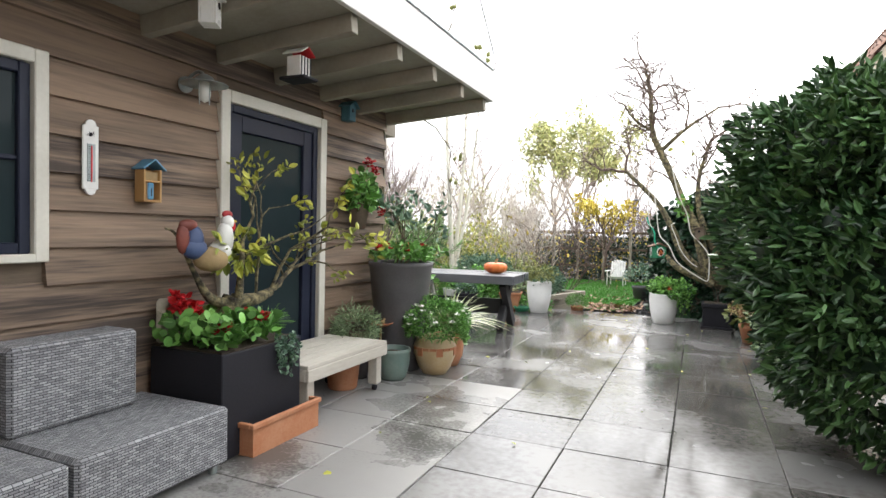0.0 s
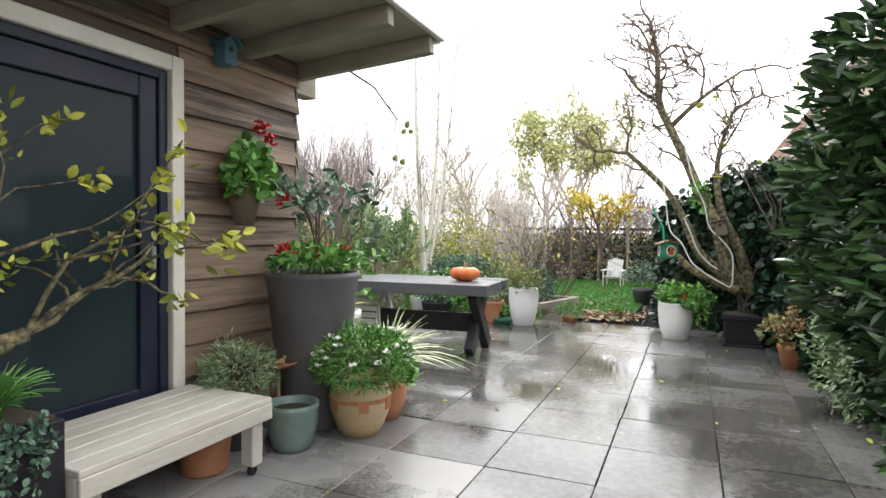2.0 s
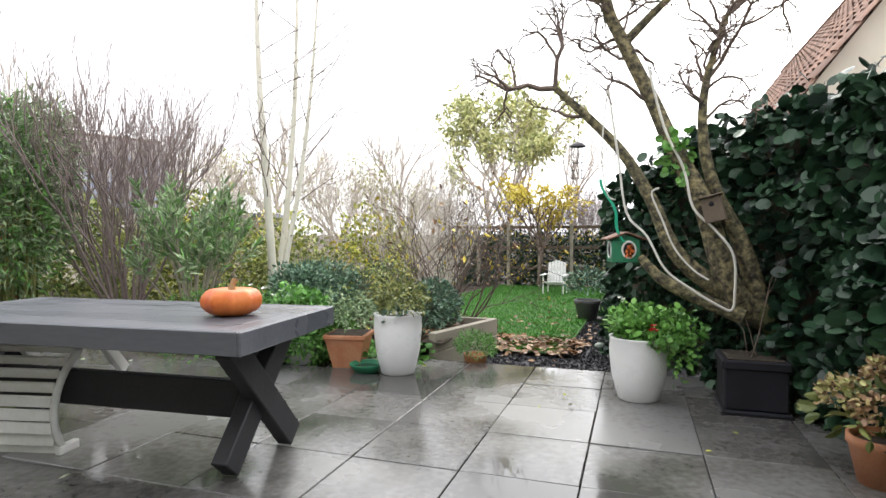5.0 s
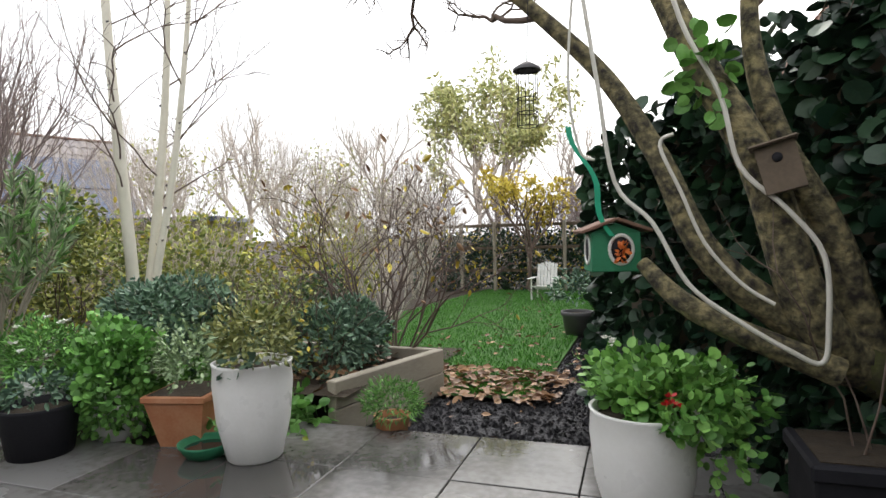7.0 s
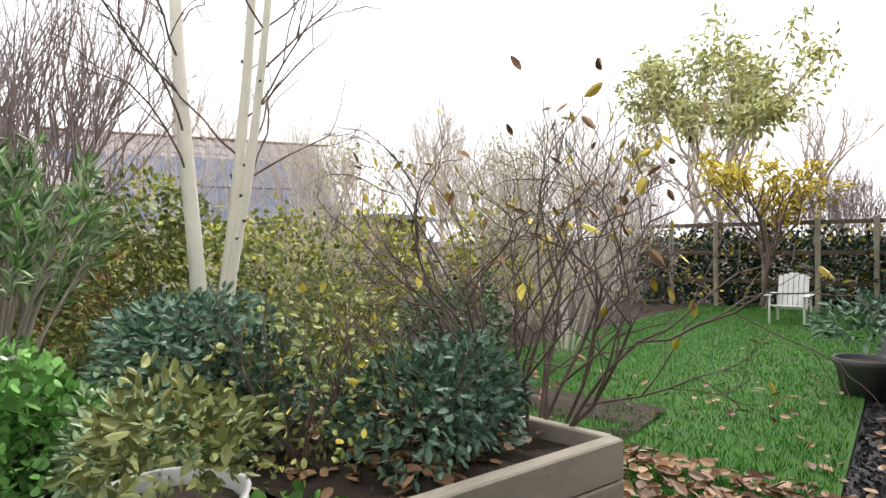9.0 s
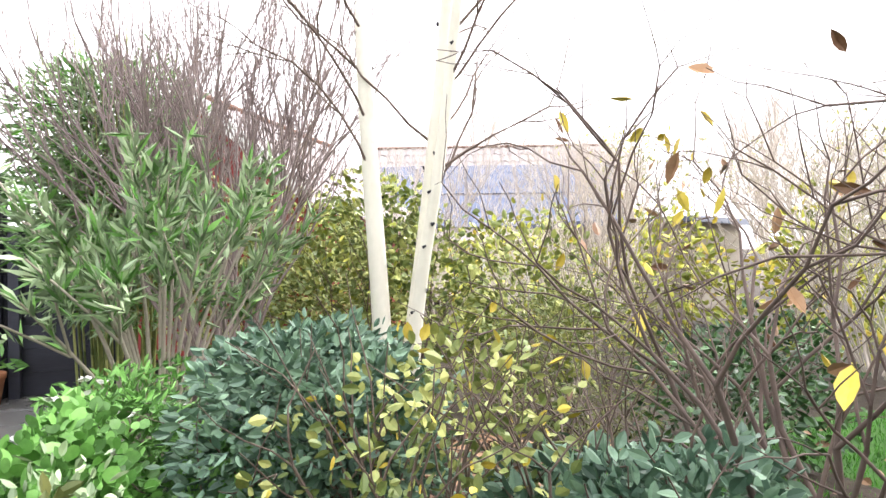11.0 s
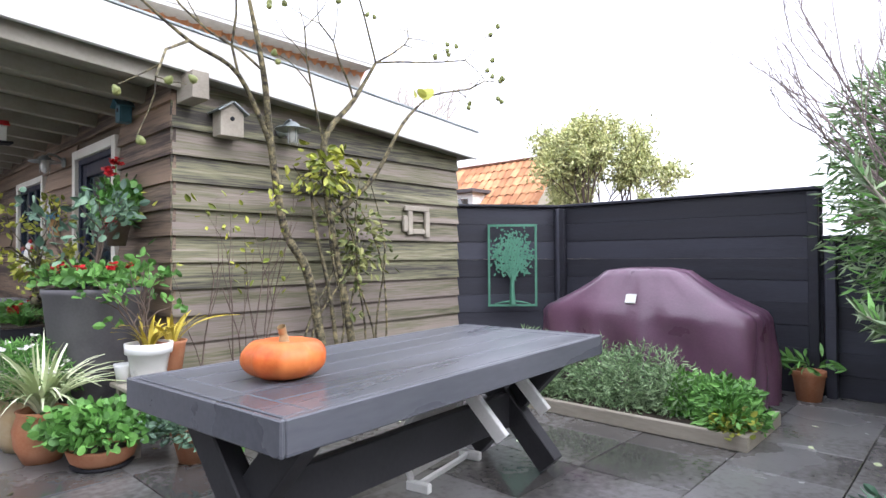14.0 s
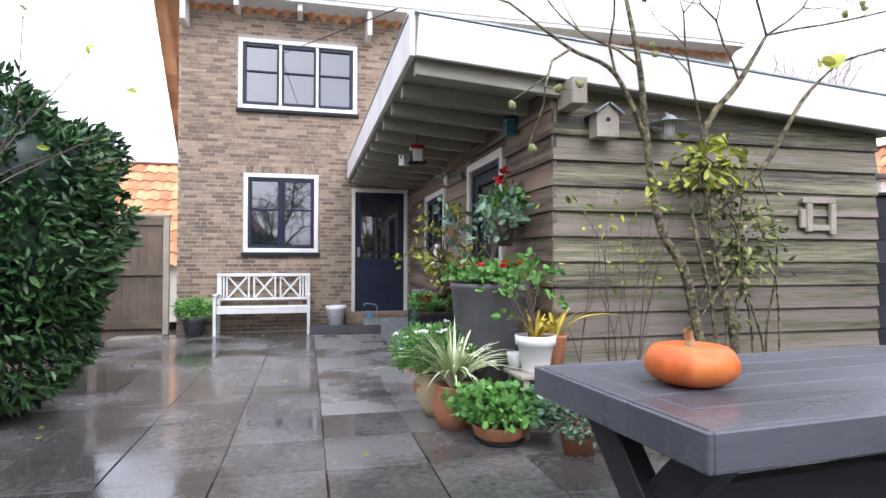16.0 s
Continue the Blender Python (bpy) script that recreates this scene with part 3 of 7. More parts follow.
house_window("window_2", *HWIN1, 2, "white framed house window with navy casements")
house_window("window_3", *HWIN2, 3, "wide white upstairs window with navy casements")
hd = thing("door_2", HDOOR[0], HY, HDOOR[2], "navy half-glazed back door on a step", "door", kind="structure")
W, H = HDOOR[1] - HDOOR[0], HDOOR[3] - HDOOR[2]
for dims in ((0, 0.06, -0.12, 0.02, 0, H), (W - 0.06, W, -0.12, 0.02, 0, H), (0.06, W - 0.06, -0.12, 0.021, H - 0.06, H)):
    boxpart("door_frame", dims, M["cream"], hd, "cream door frame")
for dims in ((0.06, 0.17, -0.09, -0.03, 0, H - 0.06), (W - 0.17, W - 0.06, -0.09, -0.03, 0, H - 0.06), (0.17, W - 0.17, -0.09, -0.031, H - 0.18, H - 0.06), (0.17, W - 0.17, -0.09, -0.031, 0, 0.92), (0.17, W - 0.17, -0.085, -0.034, 1.02, 1.06)):
    boxpart("door_leaf", dims, M["navy"], hd)
boxpart("pane", (0.17, W - 0.17, -0.062, -0.056, 0.92, H - 0.18), M["pane"], hd, "clear glass", 0)
boxpart("door_handle", (W - 0.15, W - 0.10, -0.03, 0.03, 0.95, 1.12), M["galv"], hd, "metal lever handle", 0.01)
step = thing("doorstep", -1.83, HY, 0, "dark brick doorstep of two treads", "step", kind="structure")
boxpart("tread", (-0.55, 0.62, 0.0, 0.30, 0, 0.28), M["brickst"], step, "upper dark tread", 0.008)
boxpart("tread", (-0.55, 1.2, 0.30, 0.62, 0, 0.13), M["charcoal"], step, "lower dark stone tread", 0.008)

eaves = thing("gutter", 0, HY, 5.42, "white timber gutter along the eaves", "gutter", kind="structure")
boxpart("gutter_box", (HX0, 1.85, -0.25, 0.46, 0.0, 0.06), M["whitewood"], eaves, "white soffit board")
boxpart("gutter_front", (HX0, 1.86, 0.30, 0.48, 0.06, 0.24), M["whitewood"], eaves, "white moulded gutter front", 0.02)
for x in (1.35, 0.55, -0.45, -1.6, -2.6):
    boxpart("bracket", (x - 0.04, x + 0.04, 0.002, 0.40, -0.13 if x not in (1.35, -1.6) else -0.42, -0.002), M["whitewood"], eaves, "white gutter bracket", 0.01)


def tiled_roof(name, width, slope, rows, cols, material, m, label):
    """A pantiled roof slope: each tile a curved shell, lapped over the next."""
    v, f = [], []
    w, h = width / cols, slope / rows
    prof = [(0, 0.0), (0.2, 0.035), (0.45, 0.045), (0.7, 0.01), (0.85, -0.012), (1.0, 0.0)]
    for r in range(rows):
        for c in range(cols):
            j = rng.normal() * 0.004
            b = len(v)
            for px, pz in prof:
                v.append((c * w + px * w, r * h, pz + 0.03 + j))
                v.append((c * w + px * w, r * h + h * 1.05, pz + j))
            for k in range(len(prof) - 1):
                f.append((b + 2 * k, b + 2 * k + 2, b + 2 * k + 3, b + 2 * k + 1))
    ob = obj(name, v, f, material, None, label, True)
    ob.matrix_world = m
    return tagged(ob, category="roof", kind="structure")


tiled_roof("house_roof", 10.9, 5.0, 15, 52, M["rooft"], pose(1.85, HY + 0.35, 5.68, -48, 0, 180), "orange clay pantile roof of the house")

# gate and side wall beside the house
gate = thing("garden_gate", 1.56, -2.05, 0.02, "weathered grey-brown plank gate between posts", "gate")
for k in range(8):
    boxpart("plank", (0.10 + k * 0.118, 0.10 + k * 0.118 + 0.112, -0.015, 0.015, 0.05, 1.78), M["oldwood"], gate)
for z in (0.08, 0.92, 1.72):
    boxpart("rail", (0.08, 1.06, 0.016, 0.05, z, z + 0.13), M["oldwood"], gate, "cross rail")
for x in (0.0, 1.06):
    boxpart("post", (x, x + 0.09, -0.045, 0.045, -0.02, 1.86), M["greywood"], gate, "square gate post")
boxpart("top_rail", (-0.02, 1.18, -0.06, 0.06, 1.86, 1.90), M["greywood"], gate, "cover board")
wallgrid("wall_side", 3.1, -3.2, 1.5, -0.1, 1.9, [], 0.1, "y", M["oldwood"], "plain timber fence behind the hedge")

# black fence
def fence_run(name, a, b, h, label):
    """A run of wide stained boards between two points of the plan."""
    L = math.dist(a, b)
    t = thing(name, a[0], a[1], 0, label, "fence", math.degrees(math.atan2(b[1] - a[1], b[0] - a[0])))
    n = round(h / 0.2)
    for k in range(n):
        boxpart("board", (0, L, -0.02 - 0.004 * (k % 2), 0.02 + 0.004 * (k % 2), k * h / n + 0.001, (k + 1) * h / n), M["fence"], t, bevel=0.004)
    for x in np.linspace(0.06, L - 0.06, max(2, round(L / 1.3))):
        boxpart("post", (x - 0.04, x + 0.04, 0.03, 0.10, 0, h - 0.02), M["fence"], t)
    boxpart("cap", (-0.01, L + 0.01, -0.05, 0.06, h, h + 0.03), M["fence"], t, "flat cap board")
    return t


fence_run("garden_fence", (-6.56, 4.55), (-5.28, 3.60), 1.78, "blue-black stained plank fence panel with metal tree")
fence_run("garden_fence", (-6.60, 7.12), (-6.545, 4.545), 1.78, "blue-black stained plank fence behind the barbecue")
fence_run("garden_fence", (-6.61, 7.95), (-6.601, 7.123), 1.35, "low blue-black stained fence panel")

# ---- hedge and ivy ----
hedge = thing("laurel_hedge", 1.86, 2.95, 0, "tall dense dark green laurel bush beside the terrace", "hedge")


def crown(t, name, blobs, material, size, width, dens, core=True, amp=0.16, label="", inner=0.6, fold=0.15, low=-1.0):
    """A crown of leaves over several lumps; heart() fills its inside."""
    ps, ds, cv, cf = [], [], [], []
    for k, (c, r) in enumerate(blobs):
        area = (r[0] * r[1] + r[1] * r[2] + r[0] * r[2]) * 4.2
        p, d = cloud(int(dens * area), c, r, seed=k + len(name), amp=amp, inner=inner, low=low)
        ps.append(p)
        ds.append(d)
    p, d = np.concatenate(ps), np.concatenate(ds)
    keep = p[:, 2] > 0.01
    return leaves(name, p[keep], d[keep], size, material, t, label, width, fold)


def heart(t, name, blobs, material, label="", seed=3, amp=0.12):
    """Stands in for the shade inside a crown: an uneven dark lump, wholly behind the leaves."""
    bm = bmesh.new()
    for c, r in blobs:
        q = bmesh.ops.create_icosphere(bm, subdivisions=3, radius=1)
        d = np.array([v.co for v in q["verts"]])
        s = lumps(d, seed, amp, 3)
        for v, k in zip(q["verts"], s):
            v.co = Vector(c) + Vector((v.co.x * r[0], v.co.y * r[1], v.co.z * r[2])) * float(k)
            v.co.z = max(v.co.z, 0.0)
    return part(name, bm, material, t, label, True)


HB = [((0.12, 0.08, 0.95), (0.86, 0.82, 0.82)), ((-0.30, 0.3, 1.78), (0.68, 0.6, 0.62)), ((0.5, 0.32, 1.80), (0.8, 0.65, 0.62)), ((0.55, -0.3, 1.2), (0.8, 0.7, 0.8)), ((-0.26, 0.2, 1.25), (0.74, 0.64, 0.8)), ((0.15, 0.05, 1.7), (0.7, 0.6, 0.6))]
crown(hedge, "foliage", HB, M["laurel"], 0.095, 0.36, 1050, inner=0.74)
# solid lumps in darker ivy colour: the hedge's inner shade put into shape
heart(hedge, "inner_foliage", [(c, tuple(0.76 * q for q in r)) for c, r in HB], M["ivy"], "solid dark lump in place of shaded inner leaves")

# ---- rough things ----
tab = thing("garden_table", -1.60, 6.67, 0, "grey-stained heavy timber table with crossed black legs", "table", 180 + 4.5)
TL, TW = 2.12, 0.91
for k in range(5):
    boxpart("plank", (0.10, TL - 0.10, k * TW / 5 + 0.002, (k + 1) * TW / 5 - 0.002, 0.715, 0.765), M["table"], tab, bevel=0.004)
for x in (0.0, TL - 0.097):
    boxpart("end_plank", (x + 0.001, x + 0.096, 0.002, TW - 0.002, 0.715, 0.7655), M["table"], tab, "cross plank closing the top", 0.004)
for dims in ((-0.012, TL + 0.012, -0.03, -0.001, 0.655, 0.766), (-0.012, TL + 0.012, TW + 0.001, TW + 0.03, 0.655, 0.766), (-0.03, -0.0125, -0.03, TW + 0.03, 0.655, 0.766), (TL + 0.0125, TL + 0.03, -0.03, TW + 0.03, 0.655, 0.766)):
    boxpart("edge_board", dims, M["table"], tab, "thick edge board", 0.005)
for x in (0.18, TL - 0.18):
    for s in (-1, 1):
        m = Matrix.Translation((x, TW / 2, 0.345)) @ pose(0, 0, 0, s * 43, 0, 0)
        boxpart("leg", (-0.045 + s * 0.021, 0.045 + s * 0.021, -0.07, 0.07, -0.405, 0.43), M["tableleg"], tab, "black crossed leg", 0.006, m)
boxpart("stretcher", (0.23, TL - 0.23, TW / 2 - 0.03, TW / 2 + 0.03, 0.22, 0.42), M["tableleg"], tab, "black stretcher beam")

pump = thing("pumpkin", -1.90, 6.19, 0.765, "orange pumpkin lying on the garden table", "pumpkin")
v, f = [], []
SEG, RNG = 60, 16
for i in range(SEG):
    a = 2 * math.pi * i / SEG
    rib = 1 - 0.07 * abs(math.cos(a * 5)) ** 0.5 + 0.03
    for j in range(RNG + 1):
        b = -math.pi / 2 + math.pi * j / RNG
        dent = 1 - 0.35 * max(0, math.sin(b)) ** 6
        v.append((0.17 * math.cos(b) ** 0.8 * rib * math.cos(a) if abs(math.cos(b)) > 1e-6 else 0, 0.17 * max(0, math.cos(b)) ** 0.8 * rib * math.sin(a), 0.085 + 0.088 * math.sin(b) * dent))
for i in range(SEG):
    k = (i + 1) % SEG
    for j in range(RNG):
        f.append((i * (RNG + 1) + j, k * (RNG + 1) + j, k * (RNG + 1) + j + 1, i * (RNG + 1) + j + 1))
pump.scale = (0.93, 0.93, 0.95)
obj("skin", v, f, M["pumpkin"], pump, "ribbed orange skin", True)
sg = []
limb([(0, 0, 0.13), (0.005, 0, 0.17), (0.02, 0.01, 0.205)], [0.028, 0.016, 0.018], sg)
tubes("stalk", sg, M["stem"], pump, "dry stalk", 7)

# ---- terrace: furniture ----


def weave_mat():
    """Woven flat rattan: short strands in offset rows, running along each face."""
    m = mat("woven_grey_rattan", (0.27, 0.275, 0.29), (0.36, 0.365, 0.38), 0.5, 10, 0.0, 80)
    n, l = m.node_tree.nodes, m.node_tree.links
    b = n["Principled BSDF"]
    co = n.new("ShaderNodeSeparateXYZ")
    l.new(n.new("ShaderNodeTexCoord").outputs["Object"], co.inputs[0])
    nm = n.new("ShaderNodeSeparateXYZ")
    l.new(n.new("ShaderNodeTexCoord").outputs["Normal"], nm.inputs[0])
    uv = n.new("ShaderNodeCombineXYZ")
    for axis, first, second, slot in (("Y", "Y", "X", 0), ("Z", "Z", "X", 1)):
        facing = n.new("ShaderNodeMath")
        facing.operation = "ABSOLUTE"
        l.new(nm.outputs[axis], facing.inputs[0])
        side = n.new("ShaderNodeMath")
        side.operation = "GREATER_THAN"
        side.inputs[1].default_value = 0.6
        l.new(facing.outputs[0], side.inputs[0])
        pick = n.new("ShaderNodeMix")
        l.new(side.outputs[0], pick.inputs[0])
        l.new(co.outputs[first], pick.inputs[2])
        l.new(co.outputs[second], pick.inputs[3])
        l.new(pick.outputs[0], uv.inputs[slot])
    bk = n.new("ShaderNodeTexBrick")
    bk.inputs["Scale"].default_value = 1.0
    bk.inputs["Brick Width"].default_value, bk.inputs["Row Height"].default_value = 0.036, 0.0125
    bk.inputs["Mortar Size"].default_value, bk.inputs["Mortar Smooth"].default_value = 0.0022, 0.6
    bk.inputs["Color1"].default_value, bk.inputs["Color2"].default_value = (0.20, 0.205, 0.22, 1), (0.42, 0.43, 0.445, 1)
    bk.inputs["Mortar"].default_value = (0.04, 0.042, 0.048, 1)
    l.new(uv.outputs[0], bk.inputs["Vector"])
    l.new(bk.outputs["Color"], b.inputs["Base Color"])
    bp = n.new("ShaderNodeBump")
    bp.invert = True
    bp.inputs["Strength"].default_value, bp.inputs["Distance"].default_value = 0.8, 0.004
    l.new(bk.outputs["Fac"], bp.inputs["Height"])
    l.new(bp.outputs[0], b.inputs["Normal"])
    return m


M["weave"] = weave_mat()


def sofa(y0, y1, label):
    t = thing("rattan_sofa", SX + 0.03, y0, 0, label, "sofa", group="rattan sofa modules")
    L = y1 - y0 - 0.012
    boxpart("seat", (0.02, 0.69, 0.0, L, 0.05, 0.35), M["weave"], t, "woven seat box", 0.018)
    boxpart("backrest", (0.0, 0.24, 0.0, L - 0.2, 0.352, 0.76), M["weave"], t, "woven backrest", 0.02)
    for a in (0.05, L - 0.09):
        for b in (0.06, 0.62):
            boxpart("leg", (b, b + 0.04, a, a + 0.04, 0.0, 0.049), M["galv"], t, "short metal leg")
    return t


sofa(-0.62, 0.20, "grey woven rattan sofa module against the shed")
sofa(0.21, 1.06, "grey woven rattan corner sofa module with end open")

bench = thing("low_bench", -2.31, 1.80, 0, "low weathered grey timber bench on small castors", "bench")
for k in range(5):
    boxpart("plank", (0.005 + k * 0.12, 0.115 + k * 0.12, 0.0, 1.06, 0.375, 0.405), M["palewood"], bench, bevel=0.004)
for dims in ((0.0, 0.028, 0.0, 1.06, 0.29, 0.374), (0.572, 0.60, 0.0, 1.06, 0.29, 0.374), (0.029, 0.571, 0.0, 0.028, 0.291, 0.373), (0.029, 0.571, 1.03, 1.058, 0.291, 0.373)):
    boxpart("apron", dims, M["palewood"], bench, bevel=0.004)
for x in (0.03, 0.49):
    for y in (0.03, 0.94):
        leg = boxpart("leg", (x, x + 0.08, y, y + 0.08, 0.06, 0.29), M["palewood"], bench, "square leg")
        c = turned("castor", [(0.0, -0.012), (0.026, -0.012), (0.028, 0.0), (0.026, 0.012), (0.0, 0.012)], M["black"], leg, "small black castor", 12)
        c.matrix_basis = Matrix.Translation((x + 0.04, y + 0.04, 0.029)) @ pose(0, 0, 0, 0, 90, 0)
        boxpart("castor_plate", (x + 0.015, x + 0.065, y + 0.02, y + 0.06, 0.052, 0.059), M["galv"], leg, "metal castor plate", 0)


def foliage(t, p, d, size, material, width=0.5, label="", name="foliage", fold=0.15):
    return leaves(name, p, d, size, material, t, label, width, fold)


def stems(t, n, base_r, top, spread, r=0.004, material=None, name="stem_growth", bend=0.12):
    """Several thin stems rising from a small base; returns their tips."""
    sg, tips = [], []
    for k in range(n):
        a = rng.uniform(0, 6.283)
        p0 = np.array([base_r * math.cos(a) * rng.random(), base_r * math.sin(a) * rng.random(), 0.0])
        b = a + rng.normal() * 0.6
        q = p0 + np.array([math.cos(b) * spread * rng.uniform(0.2, 1), math.sin(b) * spread * rng.uniform(0.2, 1), top * rng.uniform(0.6, 1)])
        mid = (p0 + q) / 2 + rng.normal(size=3) * bend * top * 0.4
        limb([p0, mid, q], [r, r * 0.8, r * 0.5], sg)
        tips += [(mid + (q - mid) * f, q - mid) for f in (0.3, 0.6, 0.85, 1.0)]
    tubes(name, sg, material or M["twig"], t, sides=4)
    return tips


def potted(name, x, y, z, profile, material, label, rim=None, turn=0, group="", seg=28, potlabel=""):
    """A pot turned from its profile, with wall thickness and soil; the thing at its base."""
    t = thing(name, x, y, z, label, "potted plant", turn, group)
    r, h = profile[-1]
    inner = [(r - 0.018, h), (r - 0.02, h - 0.05), (profile[0][0] * 0.8, h * 0.4), (0.0, h * 0.4)]
    turned("pot", [(0.0, 0.0), *profile, *inner], material, t, potlabel, seg)
    turned("soil", [(r - 0.021, h - 0.045), (r * 0.5, h - 0.03), (0.0, h - 0.035)], M["soil"], t, "dark potting soil", 16)
    return t, h


def dome(t, n, c, r, size, material, width=0.5, low=-0.3, amp=0.15, inner=0.5, name="foliage", label="", fold=0.15, seed=5):
    p, d = cloud(n, c, r, seed=seed, amp=amp, inner=inner, low=low)
    return leaves(name, p, d, size, material, t, label, width, fold)


def blooms(t, pts, size, material, name="flower", label="", petals=7):
    """Small flowers: rings of petals at the given points, all in one part each cluster."""
    P, D = [], []
    for p in pts:
        for k in range(petals):
            a = 6.283 * k / petals + rng.random()
            P.append(p)
            D.append((math.cos(a), math.sin(a), rng.uniform(0.1, 0.7)))
    return leaves(name, P, D, size, material, t, label, 0.6, 0.05)


def blades(t, n, base, length, width, material, spread=1.0, droop=0.6, name="strap_foliage", up=1.0, label="", rbase=0.03):
    """Long arching strap leaves from a crown, each a ribbon of six lengths."""
    v, f = [], []
    for k in range(n):
        a = rng.uniform(0, 6.283)
        out = np.array([math.cos(a), math.sin(a), 0])
        side = np.array([-math.sin(a), math.cos(a), 0])
        L = length * rng.uniform(0.6, 1.15)
        sp = spread * rng.uniform(0.3, 1.0)
        b0 = len(v)
        for i in range(7):
            s = i / 6
            p = np.array(base) + out * (rbase + sp * L * s * (0.55 + 0.5 * s)) + np.array([0, 0, up * L * (s - droop * 1.1 * s * s * sp)])
            w = width * (1 - s ** 2.2) * (0.55 + 0.45 * min(1, s * 4)) * 0.5
            v += [p + side * w, p - side * w + np.array([0, 0, -0.003])]
        for i in range(6):
            q = b0 + 2 * i
            f.append((q, q + 1, q + 3, q + 2))
    return obj(name, v, f, material, t, label)


# black planter with gnarled old tree, geraniums and grass
planter = thing("black_planter", -2.33, 1.10, 0, "square black planter box with red geraniums and grass", "planter")
boxpart("box", (0, 0.56, 0, 0.69, 0.0, 0.60), M["black"], planter, "matt black box", 0.006)
boxpart("soil", (0.02, 0.54, 0.02, 0.67, 0.6005, 0.612), M["soil"], planter, "dark soil", 0)
p = np.stack([rng.uniform(0.02, 0.56, 420), rng.uniform(0.0, 0.48, 420), rng.uniform(0.62, 0.80, 420)], 1)
foliage(planter, p, balls(420) * [1, 1, 0.4] + [0.1, 0, 0.25], 0.062, M["green"], 0.95, "round geranium leaves", fold=0.05)
blades(planter, 130, (0.38, 0.54, 0.61), 0.26, 0.009, M["green"], 0.8, 0.8, "grass", label="thin green grass", rbase=0.02)
P, D = [], []
for k in range(14):
    y0, L = rng.uniform(0.44, 0.64), rng.uniform(0.08, 0.26)
    for s in np.linspace(0, 1, 16):
        P.append((0.56 + 0.02 * rng.random() + 0.02 * math.sin(s * 3), y0 + rng.normal() * 0.01, 0.63 - L * s))
        D.append(rng.normal(size=3))
foliage(planter, P, D, 0.03, M["bluegreen"], 0.7, "trailing succulent", "trailing_plant")
for c, n in (((0.10, 0.10, 0.86), 22), ((0.18, 0.14, 0.80), 14), ((0.46, 0.10, 0.72), 6), ((0.40, 0.40, 0.76), 6), ((0.42, 0.48, 0.75), 6)):
    blooms(planter, np.array(c) + rng.normal(size=(n, 3)) * 0.003 * n ** 0.75, 0.048, M["red"], label="red geranium flowers")

oldtree = thing("small_tree", -2.10, 1.50, 0.6, "small gnarled fruit tree with yellowing leaves in the planter", "tree")
sg, tips = [], []
limb([(0, 0, 0), (-0.02, -0.02, 0.14), (0.0, 0.03, 0.26)], [0.085, 0.075, 0.07], sg)
limb([(0, 0.03, 0.24), (0.03, 0.18, 0.24), (0.04, 0.33, 0.28)], [0.055, 0.042, 0.03], sg)
limb([(0, 0, 0.22), (-0.03, -0.15, 0.28), (-0.02, -0.28, 0.45), (0.0, -0.42, 0.66), (0.0, -0.5, 0.70)], [0.045, 0.03, 0.016, 0.009, 0.005], sg)
limb([(0.02, 0.05, 0.25), (0.03, 0.06, 0.45), (0.0, 0.10, 0.62)], [0.03, 0.02, 0.014], sg)
for a, d, L, r in (((0.04, 0.33, 0.28), (0.05, 0.7, 0.9), 0.55, 0.016), ((0.04, 0.33, 0.28), (0.1, 1.0, 0.35), 0.5, 0.014), ((0.0, 0.10, 0.62), (0, 0.5, 0.8), 0.42, 0.011),
                   ((0.03, 0.2, 0.25), (0.1, 0.2, 1.0), 0.55, 0.010), ((0.0, 0.08, 0.5), (0.1, 0.9, 0.6), 0.5, 0.010), ((0.04, 0.34, 0.3), (0.0, 0.3, 1.0), 0.6, 0.012)):
    grow(a, d, L, r, 1, sg, tips, 2, 0.6, 0.1, 4, 0.2)
tubes("trunk", sg, M["bark"], oldtree, "knobbly grey trunk and bare twigs", 7)
P = [t + rng.normal(size=3) * 0.035 for t, d in tips for _ in range(11)]
D = [d + rng.normal(size=3) * 0.9 - [0, 0, 0.3] for t, d in tips for _ in range(11)]
foliage(oldtree, P, D, 0.062, M["limegreen"], 0.55)
p, d = cloud(90, (0.05, 0.02, 0.55), (0.14, 0.2, 0.14), amp=0.2, inner=0.3)
foliage(oldtree, p, d - [0, 0, 0.6], 0.085, M["limegreen"], 0.5, "drooping yellow-green leaves", "drooping_foliage")

# carved rooster, one plain mesh
ROO = [((0, 0, 0.0), (0.065, 0.10, 0.062), 0), ((0, 0.05, 0.03), (0.05, 0.065, 0.06), 1), ((0, 0.085, 0.10), (0.042, 0.045, 0.085), 1), ((0, 0.10, 0.18), (0.032, 0.036, 0.038), 1),
       ((0, 0.10, 0.218), (0.012, 0.035, 0.02), 2), ((0, 0.14, 0.16), (0.010, 0.014, 0.026), 2), ((0, 0.145, 0.185), (0.009, 0.02, 0.008), 3),
       ((0, -0.10, 0.05), (0.035, 0.07, 0.05), 4), ((0, -0.17, 0.10), (0.020, 0.035, 0.075), 5), ((0, -0.14, 0.16), (0.018, 0.055, 0.028), 5), ((0, -0.10, 0.09), (0.028, 0.05, 0.07), 4)]
bm = bmesh.new()
for c, r, k in ROO:
    q = bmesh.ops.create_icosphere(bm, subdivisions=2, radius=1, matrix=Matrix.Translation(c) @ Matrix.Diagonal((*r, 1)))
    for fc in {fc for vv in q["verts"] for fc in vv.link_faces}:
        fc.material_index = k
rooster = part("rooster_figure", bm, M["stem"], None, "painted wooden rooster figure with red comb and blue tail", True)
